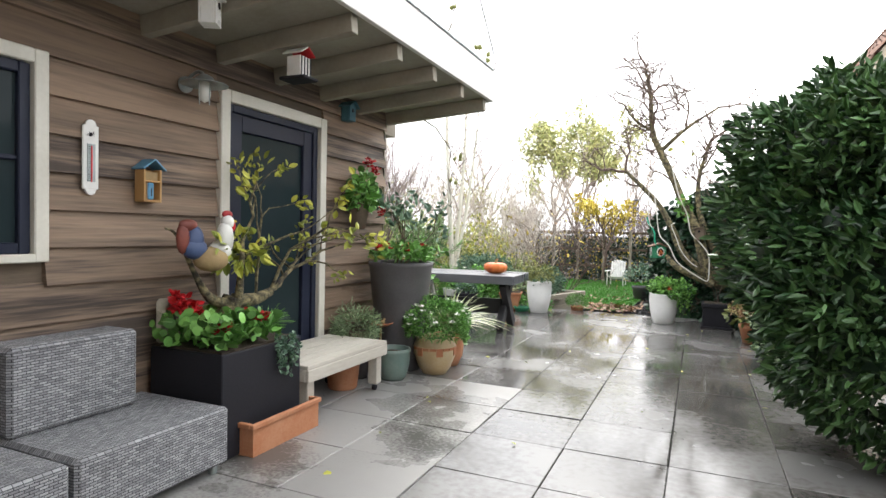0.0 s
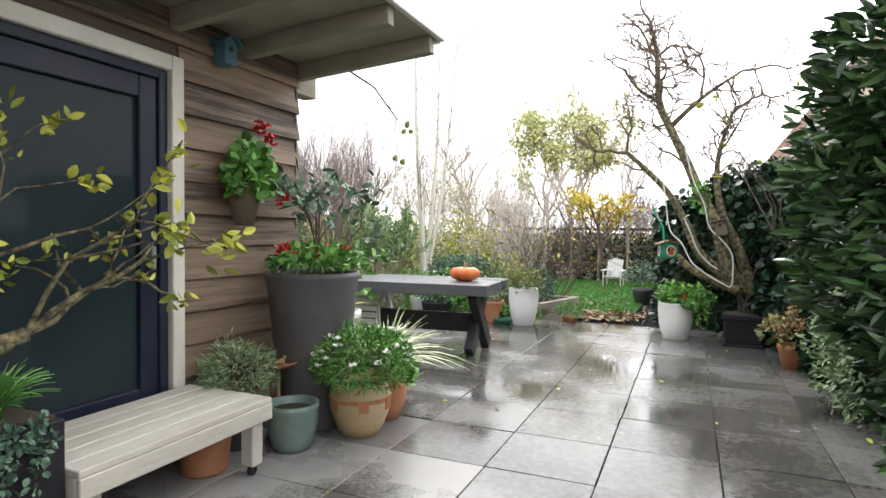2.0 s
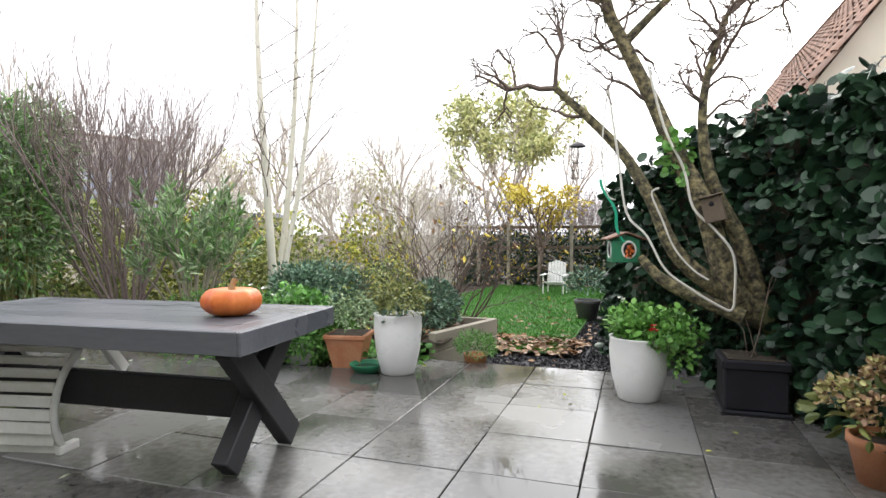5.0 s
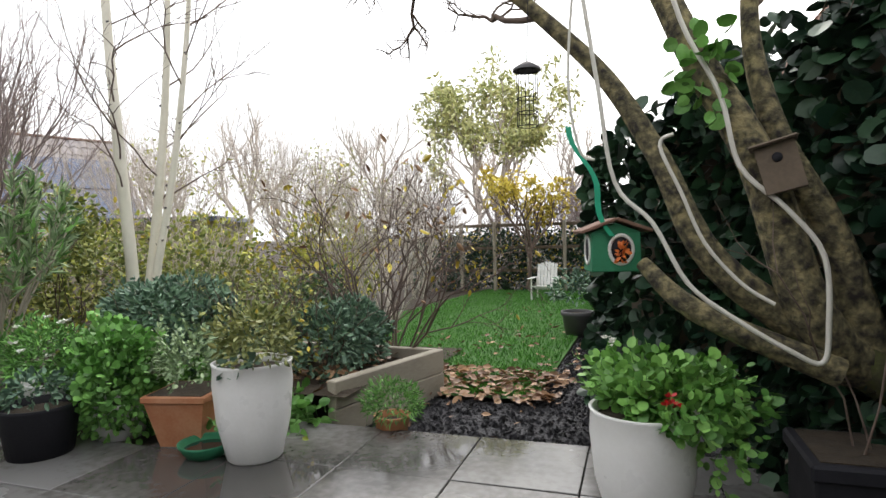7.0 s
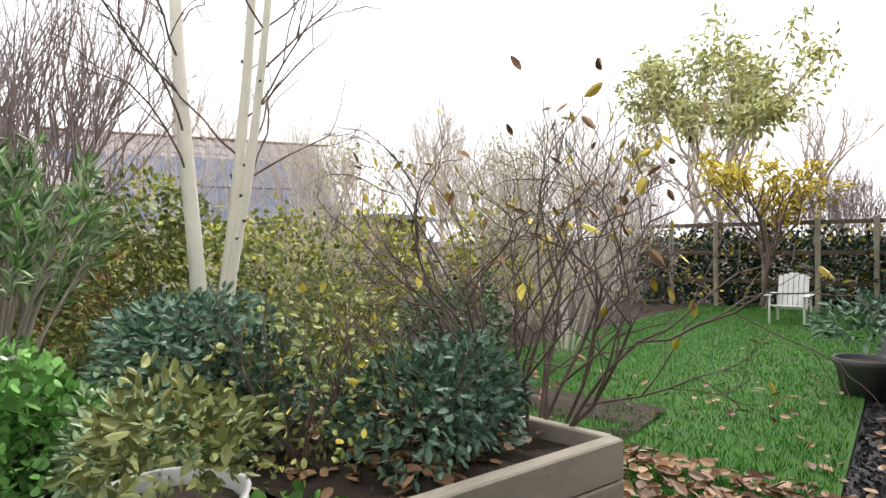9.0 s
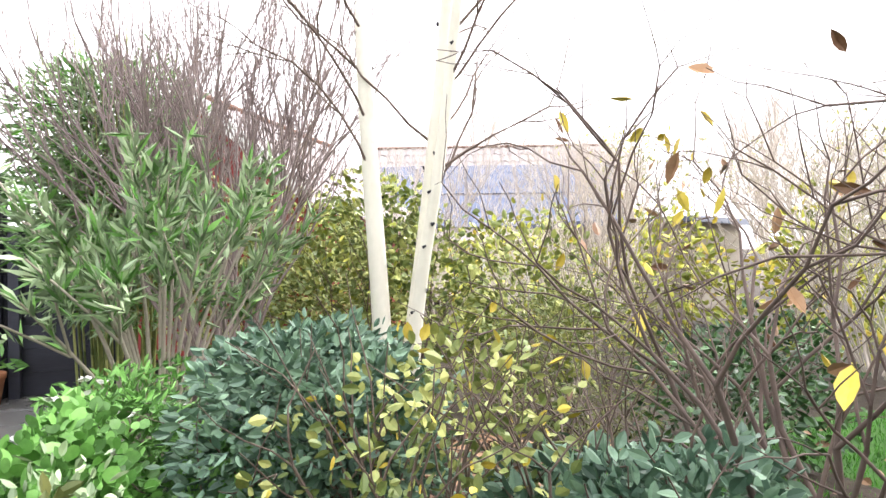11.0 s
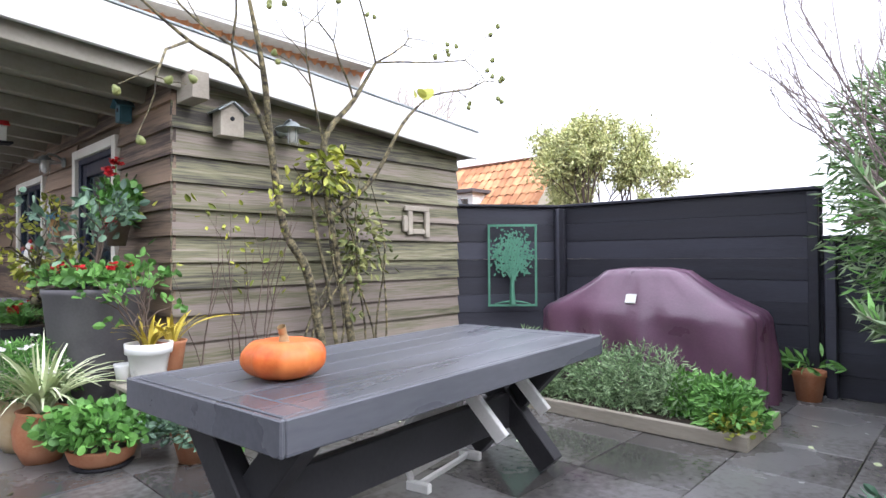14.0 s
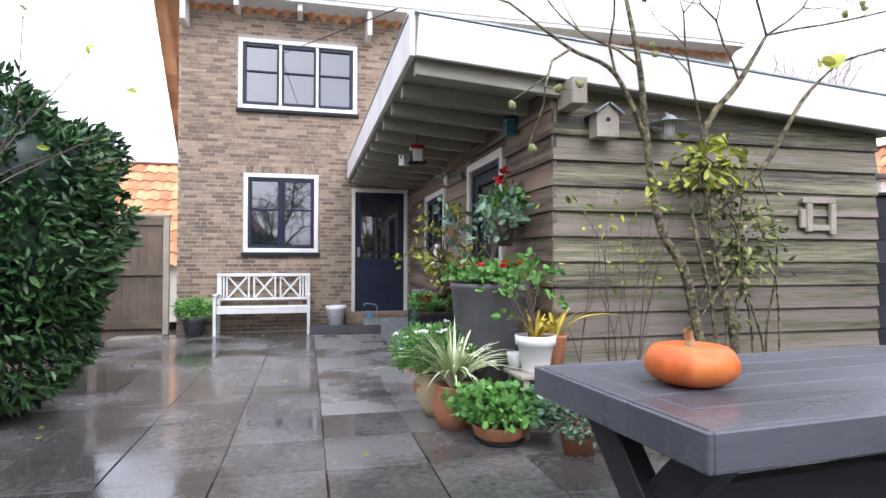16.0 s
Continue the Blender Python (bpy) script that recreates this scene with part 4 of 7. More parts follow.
for mm in (M["enamel"], M["red"], M["yellow"], M["feather"], M["rust"]):
    rooster.data.materials.append(mm)
rooster.matrix_world = pose(-2.06, 1.30, 1.12) @ Matrix.Scale(1.25, 4)
tagged(rooster, category="figure")

slab = boxpart("wooden_plaque", (-2.325, -2.285, 1.12, 1.34, 0.613, 0.88), M["greywood"], None, "pale weathered wooden plaque leaning on the wall", 0.02)
tagged(slab, category="plaque")

trough = thing("flower_trough", -1.76, 1.24, 0, "empty orange terracotta flower trough on the paving", "trough")
bm = bmesh.new()
for dims in ((-0.09, -0.075, 0, 0.62, 0.012, 0.16), (0.075, 0.09, 0, 0.62, 0.012, 0.16), (-0.075, 0.075, 0, 0.015, 0.012, 0.16), (-0.075, 0.075, 0.605, 0.62, 0.012, 0.16), (-0.09, 0.09, 0, 0.62, 0, 0.012)):
    box(bm, *dims)
part("trough_body", bm, M["terracotta"], trough)
bm = bmesh.new()
for dims in ((-0.105, -0.0755, -0.015, 0.635, 0.161, 0.19), (0.0755, 0.105, -0.015, 0.635, 0.161, 0.19), (-0.0755, 0.0755, -0.015, 0.0145, 0.161, 0.19), (-0.0755, 0.0755, 0.6055, 0.635, 0.161, 0.19)):
    box(bm, *dims, 0.004)
part("rim", bm, M["terracotta"], trough, "thick rim")
boxpart("soil", (-0.074, 0.074, 0.016, 0.604, 0.0125, 0.05), M["soil"], trough, "old soil", 0)

# pots beside the bench
t, h = potted("glazed_pot", -1.83, 3.18, 0, [(0.10, 0.0), (0.125, 0.04), (0.148, 0.15), (0.15, 0.23), (0.158, 0.25), (0.155, 0.275)], M["greenpot"], "green glazed round pot with dry stems beside the bench")
stems(t, 16, 0.07, 0.14, 0.08, 0.003)
t, h = potted("daisy_pot", -1.60, 3.57, 0, [(0.11, 0.0), (0.15, 0.06), (0.195, 0.18), (0.20, 0.25), (0.175, 0.31), (0.185, 0.34)], M["beige"], "beige rust-streaked pot with a bushy white daisy", potlabel="beige pot with rusty drips")
dome(t, 5200, (0, 0, 0.46), (0.34, 0.34, 0.22), 0.045, M["green"], 0.22, -0.5, 0.12, 0.6)
q, d = cloud(60, (0, 0, 0.48), (0.35, 0.35, 0.22), seed=5, amp=0.12, inner=0.97, low=-0.1)
for c in q:
    blooms(t, [c], 0.03, M["petal"], label="white daisy", petals=9)
bm = bmesh.new()
for k in range(9):
    a = -2.2 + k * 0.32
    box(bm, -0.03, 0.03, -0.004, 0.004, -0.012 - 0.05 * (k % 3 == 1), 0.012, 0, Matrix.Translation((0.199 * math.cos(a), 0.199 * math.sin(a), 0.245)) @ pose(0, 0, 0, 0, 0, math.degrees(a) + 90))
part("rust_drip", bm, M["terracotta"], t, "rusty drip marks")

t, h = potted("big_pot", -1.99, 3.60, 0, [(0.20, 0.0), (0.205, 0.02), (0.25, 0.5), (0.30, 0.97), (0.31, 0.985), (0.31, 1.02)], M["charcoal"], "tall tapered charcoal pot with red geraniums and a rose", seg=40)
dome(t, 800, (0, 0, 1.07), (0.32, 0.32, 0.11), 0.05, M["green"], 0.9, -0.2, 0.2, 0.3, fold=0.05)
for k in range(7):
    a = 0.9 * k
    blooms(t, np.array([0.22 * math.cos(a), 0.22 * math.sin(a), 1.16]) + rng.normal(size=(6, 3)) * 0.018, 0.03, M["red"], label="red geranium flowers")
sg, tips = [], []
for k in range(4):
    grow((0.05 * math.cos(k), 0.05 * math.sin(k), 1.0), (0.2 * math.cos(k * 1.7) + 0.1, 0.2 * math.sin(k * 1.7) + 0.25, 1), 0.42, 0.009, 1, sg, tips, 2, 0.5, 0.2)
tubes("rose_stem", sg, M["twig"], t, "thin rose stems", 4)
foliage(t, [a + rng.normal(size=3) * 0.05 for a, d in tips for _ in range(12)], [d + rng.normal(size=3) for a, d in tips for _ in range(12)], 0.075, M["bluegreen"], 0.6, "rose leaves", "rose_foliage")

bath = thing("bird_bath", -2.03, 3.30, 0, "small rusty bird bath dish on a stem", "bird bath")
turned("stem", [(0.07, 0.0), (0.07, 0.012), (0.012, 0.03), (0.011, 0.42), (0.03, 0.435)], M["stem"], bath, "thin stem", 14)
turned("dish", [(0.0, 0.436), (0.07, 0.44), (0.115, 0.465), (0.118, 0.47), (0.07, 0.452), (0.0, 0.448)], M["terracotta"], bath, "shallow dish", 22)
bm = bmesh.new()
for c, r in (((0.02, 0, 0.475), (0.018, 0.032, 0.02)), ((0.02, 0.03, 0.495), (0.013, 0.015, 0.013)), ((0.02, -0.035, 0.478), (0.007, 0.025, 0.006))):
    bmesh.ops.create_icosphere(bm, subdivisions=2, radius=1, matrix=Matrix.Translation(c) @ Matrix.Diagonal((*r, 1)))
part("bird_ornament", bm, M["stem"], bath, "small metal bird ornament", True)

t, h = potted("rosemary_pot", -2.16, 3.08, 0, [(0.11, 0.0), (0.15, 0.22), (0.16, 0.24), (0.16, 0.26)], M["charcoal"], "rosemary bush in a dark pot by the shed wall")
dome(t, 2600, (0, 0, 0.42), (0.24, 0.26, 0.20), 0.045, M["grassy"], 0.14, -0.6, 0.2, 0.4)
t, h = potted("red_pot", -2.05, 2.72, 0, [(0.11, 0.0), (0.12, 0.02), (0.14, 0.2), (0.15, 0.21), (0.15, 0.24)], M["terracotta"], "red-brown terracotta pot under the bench")

# spider plant, bowl, stand at the shed corner
t, h = potted("spider_plant", -1.62, 3.93, 0, [(0.10, 0.0), (0.145, 0.10), (0.155, 0.2), (0.13, 0.29), (0.14, 0.31)], M["terracotta"], "variegated spider plant in an orange glazed pot")
blades(t, 130, (0, 0, 0.29), 0.60, 0.026, M["cream_leaf"], 1.0, 0.75, up=0.95, label="white-striped strap leaves")
blades(t, 5, (0, 0, 0.29), 0.52, 0.026, M["cream_leaf"], 0.18, 0.2, up=1.0)
t, h = potted("herb_bowl", -1.84, 4.30, 0, [(0.10, 0.0), (0.17, 0.05), (0.19, 0.11), (0.195, 0.125)], M["terracotta"], "low terracotta bowl full of round green leaves")
dome(t, 1500, (0, 0, 0.20), (0.28, 0.28, 0.16), 0.048, M["green"], 0.95, -0.3, 0.2, 0.4, fold=0.04)
turned("saucer", [(0.0, -0.0), (0.15, 0.0), (0.17, 0.02), (0.0, 0.012)], M["black"], t, "dark saucer", 20).location.z = 0.001
t, h = potted("trailing_pot", -2.25, 4.62, 0, [(0.09, 0.0), (0.13, 0.16), (0.14, 0.17), (0.14, 0.19)], M["terracotta"], "trailing grey-green plant in a brown pot")
dome(t, 900, (0, 0, 0.22), (0.24, 0.24, 0.15), 0.05, M["bluegreen"], 0.5, -0.6, 0.3, 0.4)
dome(t, 120, (-0.35, 0.10, 0.08), (0.2, 0.16, 0.1), 0.08, M["green"], 0.7, -0.2, 0.2, 0.3)

stand = thing("plant_stand", -2.38, 4.02, 0, "small rough wooden plant stand at the shed corner", "plant stand")
for k in range(3):
    boxpart("slat", (0.0, 0.42, k * 0.115, k * 0.115 + 0.108, 0.40, 0.43), M["greywood"], stand)
for x in (0.02, 0.34):
    for y in (0.02, 0.27):
        boxpart("leg", (x, x + 0.05, y, y + 0.05, 0, 0.40), M["greywood"], stand)
boxpart("rail", (0.07, 0.34, 0.03, 0.06, 0.30, 0.37), M["greywood"], stand)
t, h = potted("lily_pot", -2.14, 4.19, 0.43, [(0.09, 0.0), (0.095, 0.01), (0.125, 0.18), (0.14, 0.185), (0.145, 0.25)], M["whitepot"], "white pot of yellowing lily leaves on the stand")
blades(t, 26, (0, 0, 0.22), 0.26, 0.03, M["yellow"], 0.9, 0.7, label="yellow withered strap leaves")
sg, tips = [], []
for k in range(5):
    grow((0.02 * k - 0.04, 0, 0.2), (rng.normal() * 0.2, rng.normal() * 0.2, 1), 0.36, 0.007, 1, sg, tips, 2, 0.5, 0.2)
tubes("stem_growth", sg, M["twig"], t, "dry thin stems", 4)
foliage(t, [a + rng.normal(size=3) * 0.04 for a, d in tips for _ in range(5)], [d + rng.normal(size=3) for a, d in tips for _ in range(5)], 0.07, M["green"], 0.7)
t, h = potted("small_white_pot", -2.02, 4.10, 0.43, [(0.04, 0.0), (0.055, 0.1), (0.06, 0.12)], M["whitepot"], "small white pot beside the lily")
t, h = potted("brown_pot", -2.31, 4.12, 0.43, [(0.06, 0.0), (0.09, 0.22), (0.10, 0.24)], M["terracotta"], "brown streaked pot with yellow strap leaves")
blades(t, 16, (0, 0, 0.22), 0.34, 0.03, M["yellow"], 1.0, 0.5)

# ---- things on the shed front ----
th = thing("thermometer", SX + 0.012, 0.75, 1.48, "long white enamel wall thermometer with olive motif", "thermometer")
bm = bmesh.new()
box(bm, 0, 0.012, -0.045, 0.045, 0.02, 0.36, 0.004)
for z in (0.02, 0.36):
    bmesh.ops.create_cone(bm, cap_ends=True, segments=20, radius1=0.03, radius2=0.03, depth=0.011, matrix=Matrix.Translation((0.006, 0, z)) @ pose(0, 0, 0, 0, 90, 0))
part("plate", bm, M["enamel"], th)
boxpart("scale", (0.0125, 0.016, -0.022, 0.022, 0.06, 0.26), M["galv"], th, "grey printed scale", 0)
boxpart("tube", (0.0165, 0.02, -0.003, 0.003, 0.06, 0.25), M["red"], th, "glass tube", 0)
for k in range(19):
    boxpart("mark", (0.0162, 0.0175, -0.018, -0.006, 0.065 + k * 0.01, 0.067 + k * 0.01), M["black"], th, bevel=0)
leaves("motif", [(0.0135, 0, 0.30)] * 7, [(0, math.cos(a), math.sin(a)) for a in np.linspace(0.2, 2.9, 7)], 0.035, M["black"], th, "black olive sprig", 0.35, 0.0, 0.0)

hotel = thing("insect_hotel", SX + 0.01, 1.08, 1.45, "wooden insect house with a sky-blue roof", "insect house")
boxpart("back", (0, 0.01, -0.06, 0.06, 0, 0.19), M["pine"], hotel)
for dims in ((0.01, 0.08, -0.06, -0.048, 0, 0.19), (0.01, 0.08, 0.048, 0.06, 0, 0.19), (0.01, 0.08, -0.048, 0.048, 0, 0.012), (0.01, 0.078, -0.048, 0.048, 0.115, 0.125)):
    boxpart("side", dims, M["pine"], hotel, bevel=0.002)
boxpart("blue_door", (0.06, 0.072, -0.026, 0.016, 0.014, 0.113), M["blue"], hotel, "pale blue slotted door")
boxpart("slot", (0.0722, 0.074, -0.008, -0.002, 0.035, 0.08), M["black"], hotel, "dark slot", 0)
boxpart("filling", (0.012, 0.06, -0.047, 0.047, 0.127, 0.175), M["stem"], hotel, "bundled canes", 0)
for s in (-1, 1):
    boxpart("roof", (-0.004, 0.10, -0.004 if s > 0 else -0.092, 0.092 if s > 0 else 0.004, 0, 0.01), M["blue"], hotel, "sky-blue roof board", 0.002,
            Matrix.Translation((0, 0, 0.24)) @ pose(0, 0, 0, -s * 38, 0, 0))


def barn_lamp(name, m, label):
    t = thing(name, 0, 0, 0, label, "wall lamp")
    t.matrix_world = m
    v = [(0.05, 0.0), (0.05, 0.02), (0.0, 0.022)]
    pl = turned("wall_plate", v, M["galv"], t, "round wall plate", 16)
    pl.matrix_basis = pose(0, 0, 0, 0, 90, 0)
    sg = []
    limb([(0.01, 0, 0), (0.06, 0, 0.05), (0.13, 0, 0.07), (0.17, 0, 0.03)], [0.011] * 4, sg)
    tubes("arm", sg, M["galv"], t, "bent metal arm", 8)
    turned("shade", [(0.02, 0.05), (0.05, 0.03), (0.06, 0.01), (0.14, -0.012), (0.14, -0.016), (0.055, 0.004), (0.02, 0.03)], M["galv"], t, "grey enamelled shade", 26).location = (0.17, 0, 0)
    turned("globe", [(0.035, 0.0), (0.038, -0.07), (0.03, -0.11), (0.0, -0.125)], M["bulb"], t, "clear glass globe", 16).location = (0.17, 0, 0)
    sg = [((0.17 + 0.045 * math.cos(a), 0.045 * math.sin(a), 0.0), (0.17 + 0.04 * math.cos(a), 0.04 * math.sin(a), -0.13), 0.003, 0.003) for a in (0, 1.57, 3.14, 4.71)]
    tubes("guard", sg, M["galv"], t, "wire guard", 4)
    return t


barn_lamp("barn_lamp", pose(SX + 0.02, 1.36, 2.2), "grey metal barn lamp on the shed front")
barn_lamp("barn_lamp", pose(-3.24, SY + 0.02, 2.25, 0, 0, 90), "grey metal barn lamp on the shed end wall")

t = thing("wall_planter", SX + 0.01, 3.24, 1.32, "dark wall-hung pot of red geraniums beside the door", "wall planter")
turned("pot", [(0.0, 0), (0.06, 0.0), (0.11, 0.24), (0.115, 0.25), (0.10, 0.25), (0.06, 0.1), (0, 0.1)], M["oldwood"], t, "dark wicker cone").location = (0.12, 0, 0)
dome(t, 420, (0.13, 0.02, 0.32), (0.14, 0.18, 0.18), 0.06, M["green"], 0.9, -0.8, 0.25, 0.2, fold=0.05)
for c in ((0.16, 0.1, 0.62), (0.24, 0.22, 0.16), (0.2, 0.14, 0.55)):
    blooms(t, np.array(c) + rng.normal(size=(8, 3)) * 0.02, 0.035, M["red"], label="red geranium flowers")
sg = []
limb([(0.14, 0.05, 0.35), (0.15, 0.07, 0.5), (0.16, 0.1, 0.61)], [0.004] * 3, sg)
limb([(0.14, 0.05, 0.3), (0.22, 0.18, 0.25), (0.24, 0.22, 0.17)], [0.004] * 3, sg)
tubes("stalk", sg, M["green"], t, sides=4)


def nest_box(name, m, w, h, dpt, material, roofmat, label, hole=True, roof_rise=35):
    """A bird box: four sides, floor, two roof boards and a dark entry ring; back at y 0, facing +y."""
    t = thing(name, 0, 0, 0, label, "birdhouse")
    t.matrix_world = m
    boxpart("back", (-w / 2, w / 2, 0, 0.012, 0, h), material, t, bevel=0.002)
    boxpart("front", (-w / 2, w / 2, dpt - 0.012, dpt, 0, h), material, t, bevel=0.002)
    for s in (-1, 1):
        boxpart("side", (s * w / 2 - 0.006 * (1 + s), s * w / 2 + 0.006 * (1 - s), 0.0125, dpt - 0.0125, 0, h), material, t, bevel=0.002)
    boxpart("floor_board", (-w / 2 + 0.012, w / 2 - 0.012, 0.0125, dpt - 0.0125, 0, 0.012), material, t, bevel=0)
    rise = w / 2 * math.tan(radians(roof_rise))
    if roof_rise:
        for yy in (0.0, dpt - 0.012):
            bm = bmesh.new()
            vs = [bm.verts.new(q) for q in ((-w / 2, yy, h), (w / 2, yy, h), (0, yy, h + rise), (-w / 2, yy + 0.012, h), (w / 2, yy + 0.012, h), (0, yy + 0.012, h + rise))]
            for q in ((0, 1, 2), (5, 4, 3), (0, 3, 4, 1), (1, 4, 5, 2), (2, 5, 3, 0)):
                bm.faces.new([vs[i] for i in q])
            part("gable", bm, material, t)
        L = w / 2 / math.cos(radians(roof_rise)) + 0.03
        for s in (-1, 1):
            boxpart("roof_board", (0 if s > 0 else -L, L if s > 0 else 0, -0.015, dpt + 0.03, 0.004, 0.016), roofmat, t, "sloping roof board", 0.002, Matrix.Translation((0, 0, h + rise)) @ pose(0, 0, 0, 0, s * roof_rise, 0))
    else:
        boxpart("roof_board", (-w / 2 - 0.015, w / 2 + 0.015, -0.005, dpt + 0.025, h + 0.001, h + 0.013), roofmat, t, "flat roof board")
    if hole:
        c = turned("entry_hole", [(0.0, 0.0), (0.017, 0.0), (0.017, 0.004), (0.0, 0.004)], M["black"], t, "round dark entry hole", 14)
        c.matrix_basis = Matrix.Translation((0, dpt, h * 0.72)) @ pose(0, 0, 0, -90, 0, 0)
    return t


nest_box("birdhouse", pose(SX + 0.012, 3.16, 2.30, 0, 0, -90), 0.10, 0.13, 0.09, M["teal"], M["teal"], "small teal birdhouse under the eave")
nest_box("birdhouse", pose(-2.76, SY + 0.012, 2.12), 0.18, 0.18, 0.13, M["greywood"], M["galv"], "weathered birdhouse with a pitched roof on the end wall")
nest_box("birdhouse", pose(-1.78, 0.94, 2.36, 0, 0, -60), 0.10, 0.14, 0.09, M["enamel"], M["enamel"], "small white box hanging from the soffit", roof_rise=0)
sg = [((-1.74, 0.96, 2.50), (-1.74, 0.96, 2.565), 0.004, 0.004)]
tubes("hanger", sg, M["galv"], bpy.data.objects["birdhouse.002"], "wire hanger", 5).matrix_parent_inverse = bpy.data.objects["birdhouse.002"].matrix_world.inverted()


def hanging_feeder(x, y, z, top, label):
    t = thing("hanging_feeder", x, y, z, label, "bird feeder", group="feeders under the soffit")
    boxpart("tray", (-0.10, 0.10, -0.075, 0.075, 0, 0.02), M["black"], t, "dark tray")
    boxpart("house", (-0.055, 0.055, -0.055, 0.055, 0.0205, 0.15), M["enamel"], t, "white latticed body")
    for k in range(4):
        boxpart("lattice", (0.0555, 0.059, -0.05 + k * 0.03, -0.04 + k * 0.03, 0.025, 0.145), M["black"], t, bevel=0)
    for s in (-1, 1):
        boxpart("roof", (-0.075, 0.075, 0 if s > 0 else -0.085, 0.085 if s > 0 else 0, 0, 0.01), M["red"] if s > 0 else M["enamel"], t, "small roof board", 0.002, Matrix.Translation((0, 0, 0.205)) @ pose(0, 0, 0, -s * 35, 0, 0))
    tubes("wire", [((0, 0, 0.2), (0, 0, top - z), 0.0035, 0.0035)], M["black"], t, "hanging wire", 5)


hanging_feeder(-1.76, 1.72, 2.26, roofz(-1.76) + 0.02, "white and red bird feeder house hanging under the eave")

# ---- along the house wall ----
wb = thing("garden_bench", 0.10, -1.66, 0, "white painted wooden bench with crossed back panels", "bench", 0)
W = 1.48
for x in (-W / 2, W / 2 - 0.05):
    boxpart("leg", (x, x + 0.05, 0.0, 0.05, 0, 0.62), M["whitewood"], wb, "front leg")
    boxpart("leg", (x, x + 0.05, -0.42, -0.37, 0, 0.92), M["whitewood"], wb, "back post")
    boxpart("armrest", (x - 0.01, x + 0.06, -0.37, 0.07, 0.621, 0.65), M["whitewood"], wb, "armrest", 0.01)
for k in range(5):
    boxpart("seat_slat", (-W / 2 + 0.001, W / 2 - 0.001, -0.365 + k * 0.082, -0.295 + k * 0.082, 0.42, 0.44), M["whitewood"], wb)
boxpart("apron", (-W / 2 + 0.05, W / 2 - 0.05, 0.005, 0.03, 0.34, 0.419), M["whitewood"], wb)
boxpart("top_rail", (-W / 2, W / 2, -0.425, -0.365, 0.92, 0.97), M["whitewood"], wb, "back rail", 0.008)
boxpart("back_rail", (-W / 2 + 0.05, W / 2 - 0.05, -0.41, -0.375, 0.53, 0.57), M["whitewood"], wb)
bay = (W - 0.1) / 4.6
x = -W / 2 + 0.05
for k in range(7):
    wide = bay if k % 2 else bay * 0.4
    if k % 2:
        for s in (-1, 1):
            Lx = math.hypot(bay, 0.35)
            boxpart("cross_slat", (-Lx / 2 + 0.01, Lx / 2 - 0.01, -0.402 + 0.008 * s, -0.386 + 0.008 * s, -0.014, 0.014), M["whitewood"], wb, "", 0.002,
                    Matrix.Translation((x + bay / 2, 0, 0.745)) @ pose(0, 0, 0, 0, s * math.degrees(math.atan2(0.35, bay)), 0))
    else:
        for q in (0.15, 0.55, 0.95) if k in (0, 6) else (0.1, 0.8):
            boxpart("back_slat", (x + wide * q - 0.014, x + wide * q + 0.014, -0.405, -0.383, 0.571, 0.919), M["whitewood"], wb)
    x += wide
t, h = potted("herb_pot", 1.14, -1.82, 0, [(0.13, 0.0), (0.165, 0.22), (0.18, 0.23), (0.18, 0.28)], M["charcoal"], "grey pot with a green mounded herb beside the bench")
dome(t, 1500, (0, 0, 0.38), (0.31, 0.31, 0.20), 0.05, M["green"], 0.6, -0.4, 0.15, 0.4)
t, h = potted("white_pot", -1.06, -1.74, 0.13, [(0.12, 0.0), (0.15, 0.24), (0.17, 0.25), (0.17, 0.31)], M["whitepot"], "white pot with dry stems on the step")
stems(t, 8, 0.05, 0.25, 0.1, 0.004)
crate = thing("crate", -1.62, -1.70, 0.131, "grey crate with a metal handle beside the step", "crate")
boxpart("crate_body", (-0.22, 0.12, -0.12, 0.16, 0.0, 0.10), M["galv"], crate)
sg = []
limb([(-0.1, 0, 0.1), (-0.1, 0, 0.3), (0.08, 0, 0.34), (0.1, 0, 0.3)], [0.01] * 4, sg)
tubes("handle", sg, M["galv"], crate, "bent tube handle", 6)
boxpart("blue_pack", (-0.02, 0.06, -0.05, 0.05, 0.101, 0.2), M["blue"], crate, "blue packet")
hook = thing("wall_hook", 0.98, HY + 0.005, 1.75, "small rusty iron ornament on the brick wall", "ornament")
sg = []
limb([(0, 0.02, 0.1), (0.04, 0.03, 0.05), (0, 0.03, 0), (-0.03, 0.03, -0.06), (0.0, 0.02, -0.1)], [0.008] * 5, sg)
tubes("iron", sg, M["stem"], hook, sides=5)
pole = thing("washing_line", 0, 0, 0, "thin dark wire stretched from the eave", "wire")
tubes("wire", [((-1.2, 3.9, 3.0), (0.2, -4, 5.2), 0.006, 0.006)], M["black"], pole, sides=4)

# ---- shed end wall: fig, climber, feeder frame ----
EY = SY + 0.12
fig = thing("fig_tree", -3.6, EY, 0, "bare fig tree with small green figs trained on the shed end", "tree")
sg, tips = [], []
def F(x, z, y=0.06):
    return (x + 3.6, y, z)
limb([F(-3.60, 0.0), F(-3.50, 0.58), F(-3.37, 1.12), F(-3.17, 1.45), F(-3.03, 2.08, 0.1), F(-2.91, 2.6, 0.2), F(-2.74, 3.2, 0.25)], [0.045, 0.04, 0.036, 0.032, 0.028, 0.022, 0.013], sg)
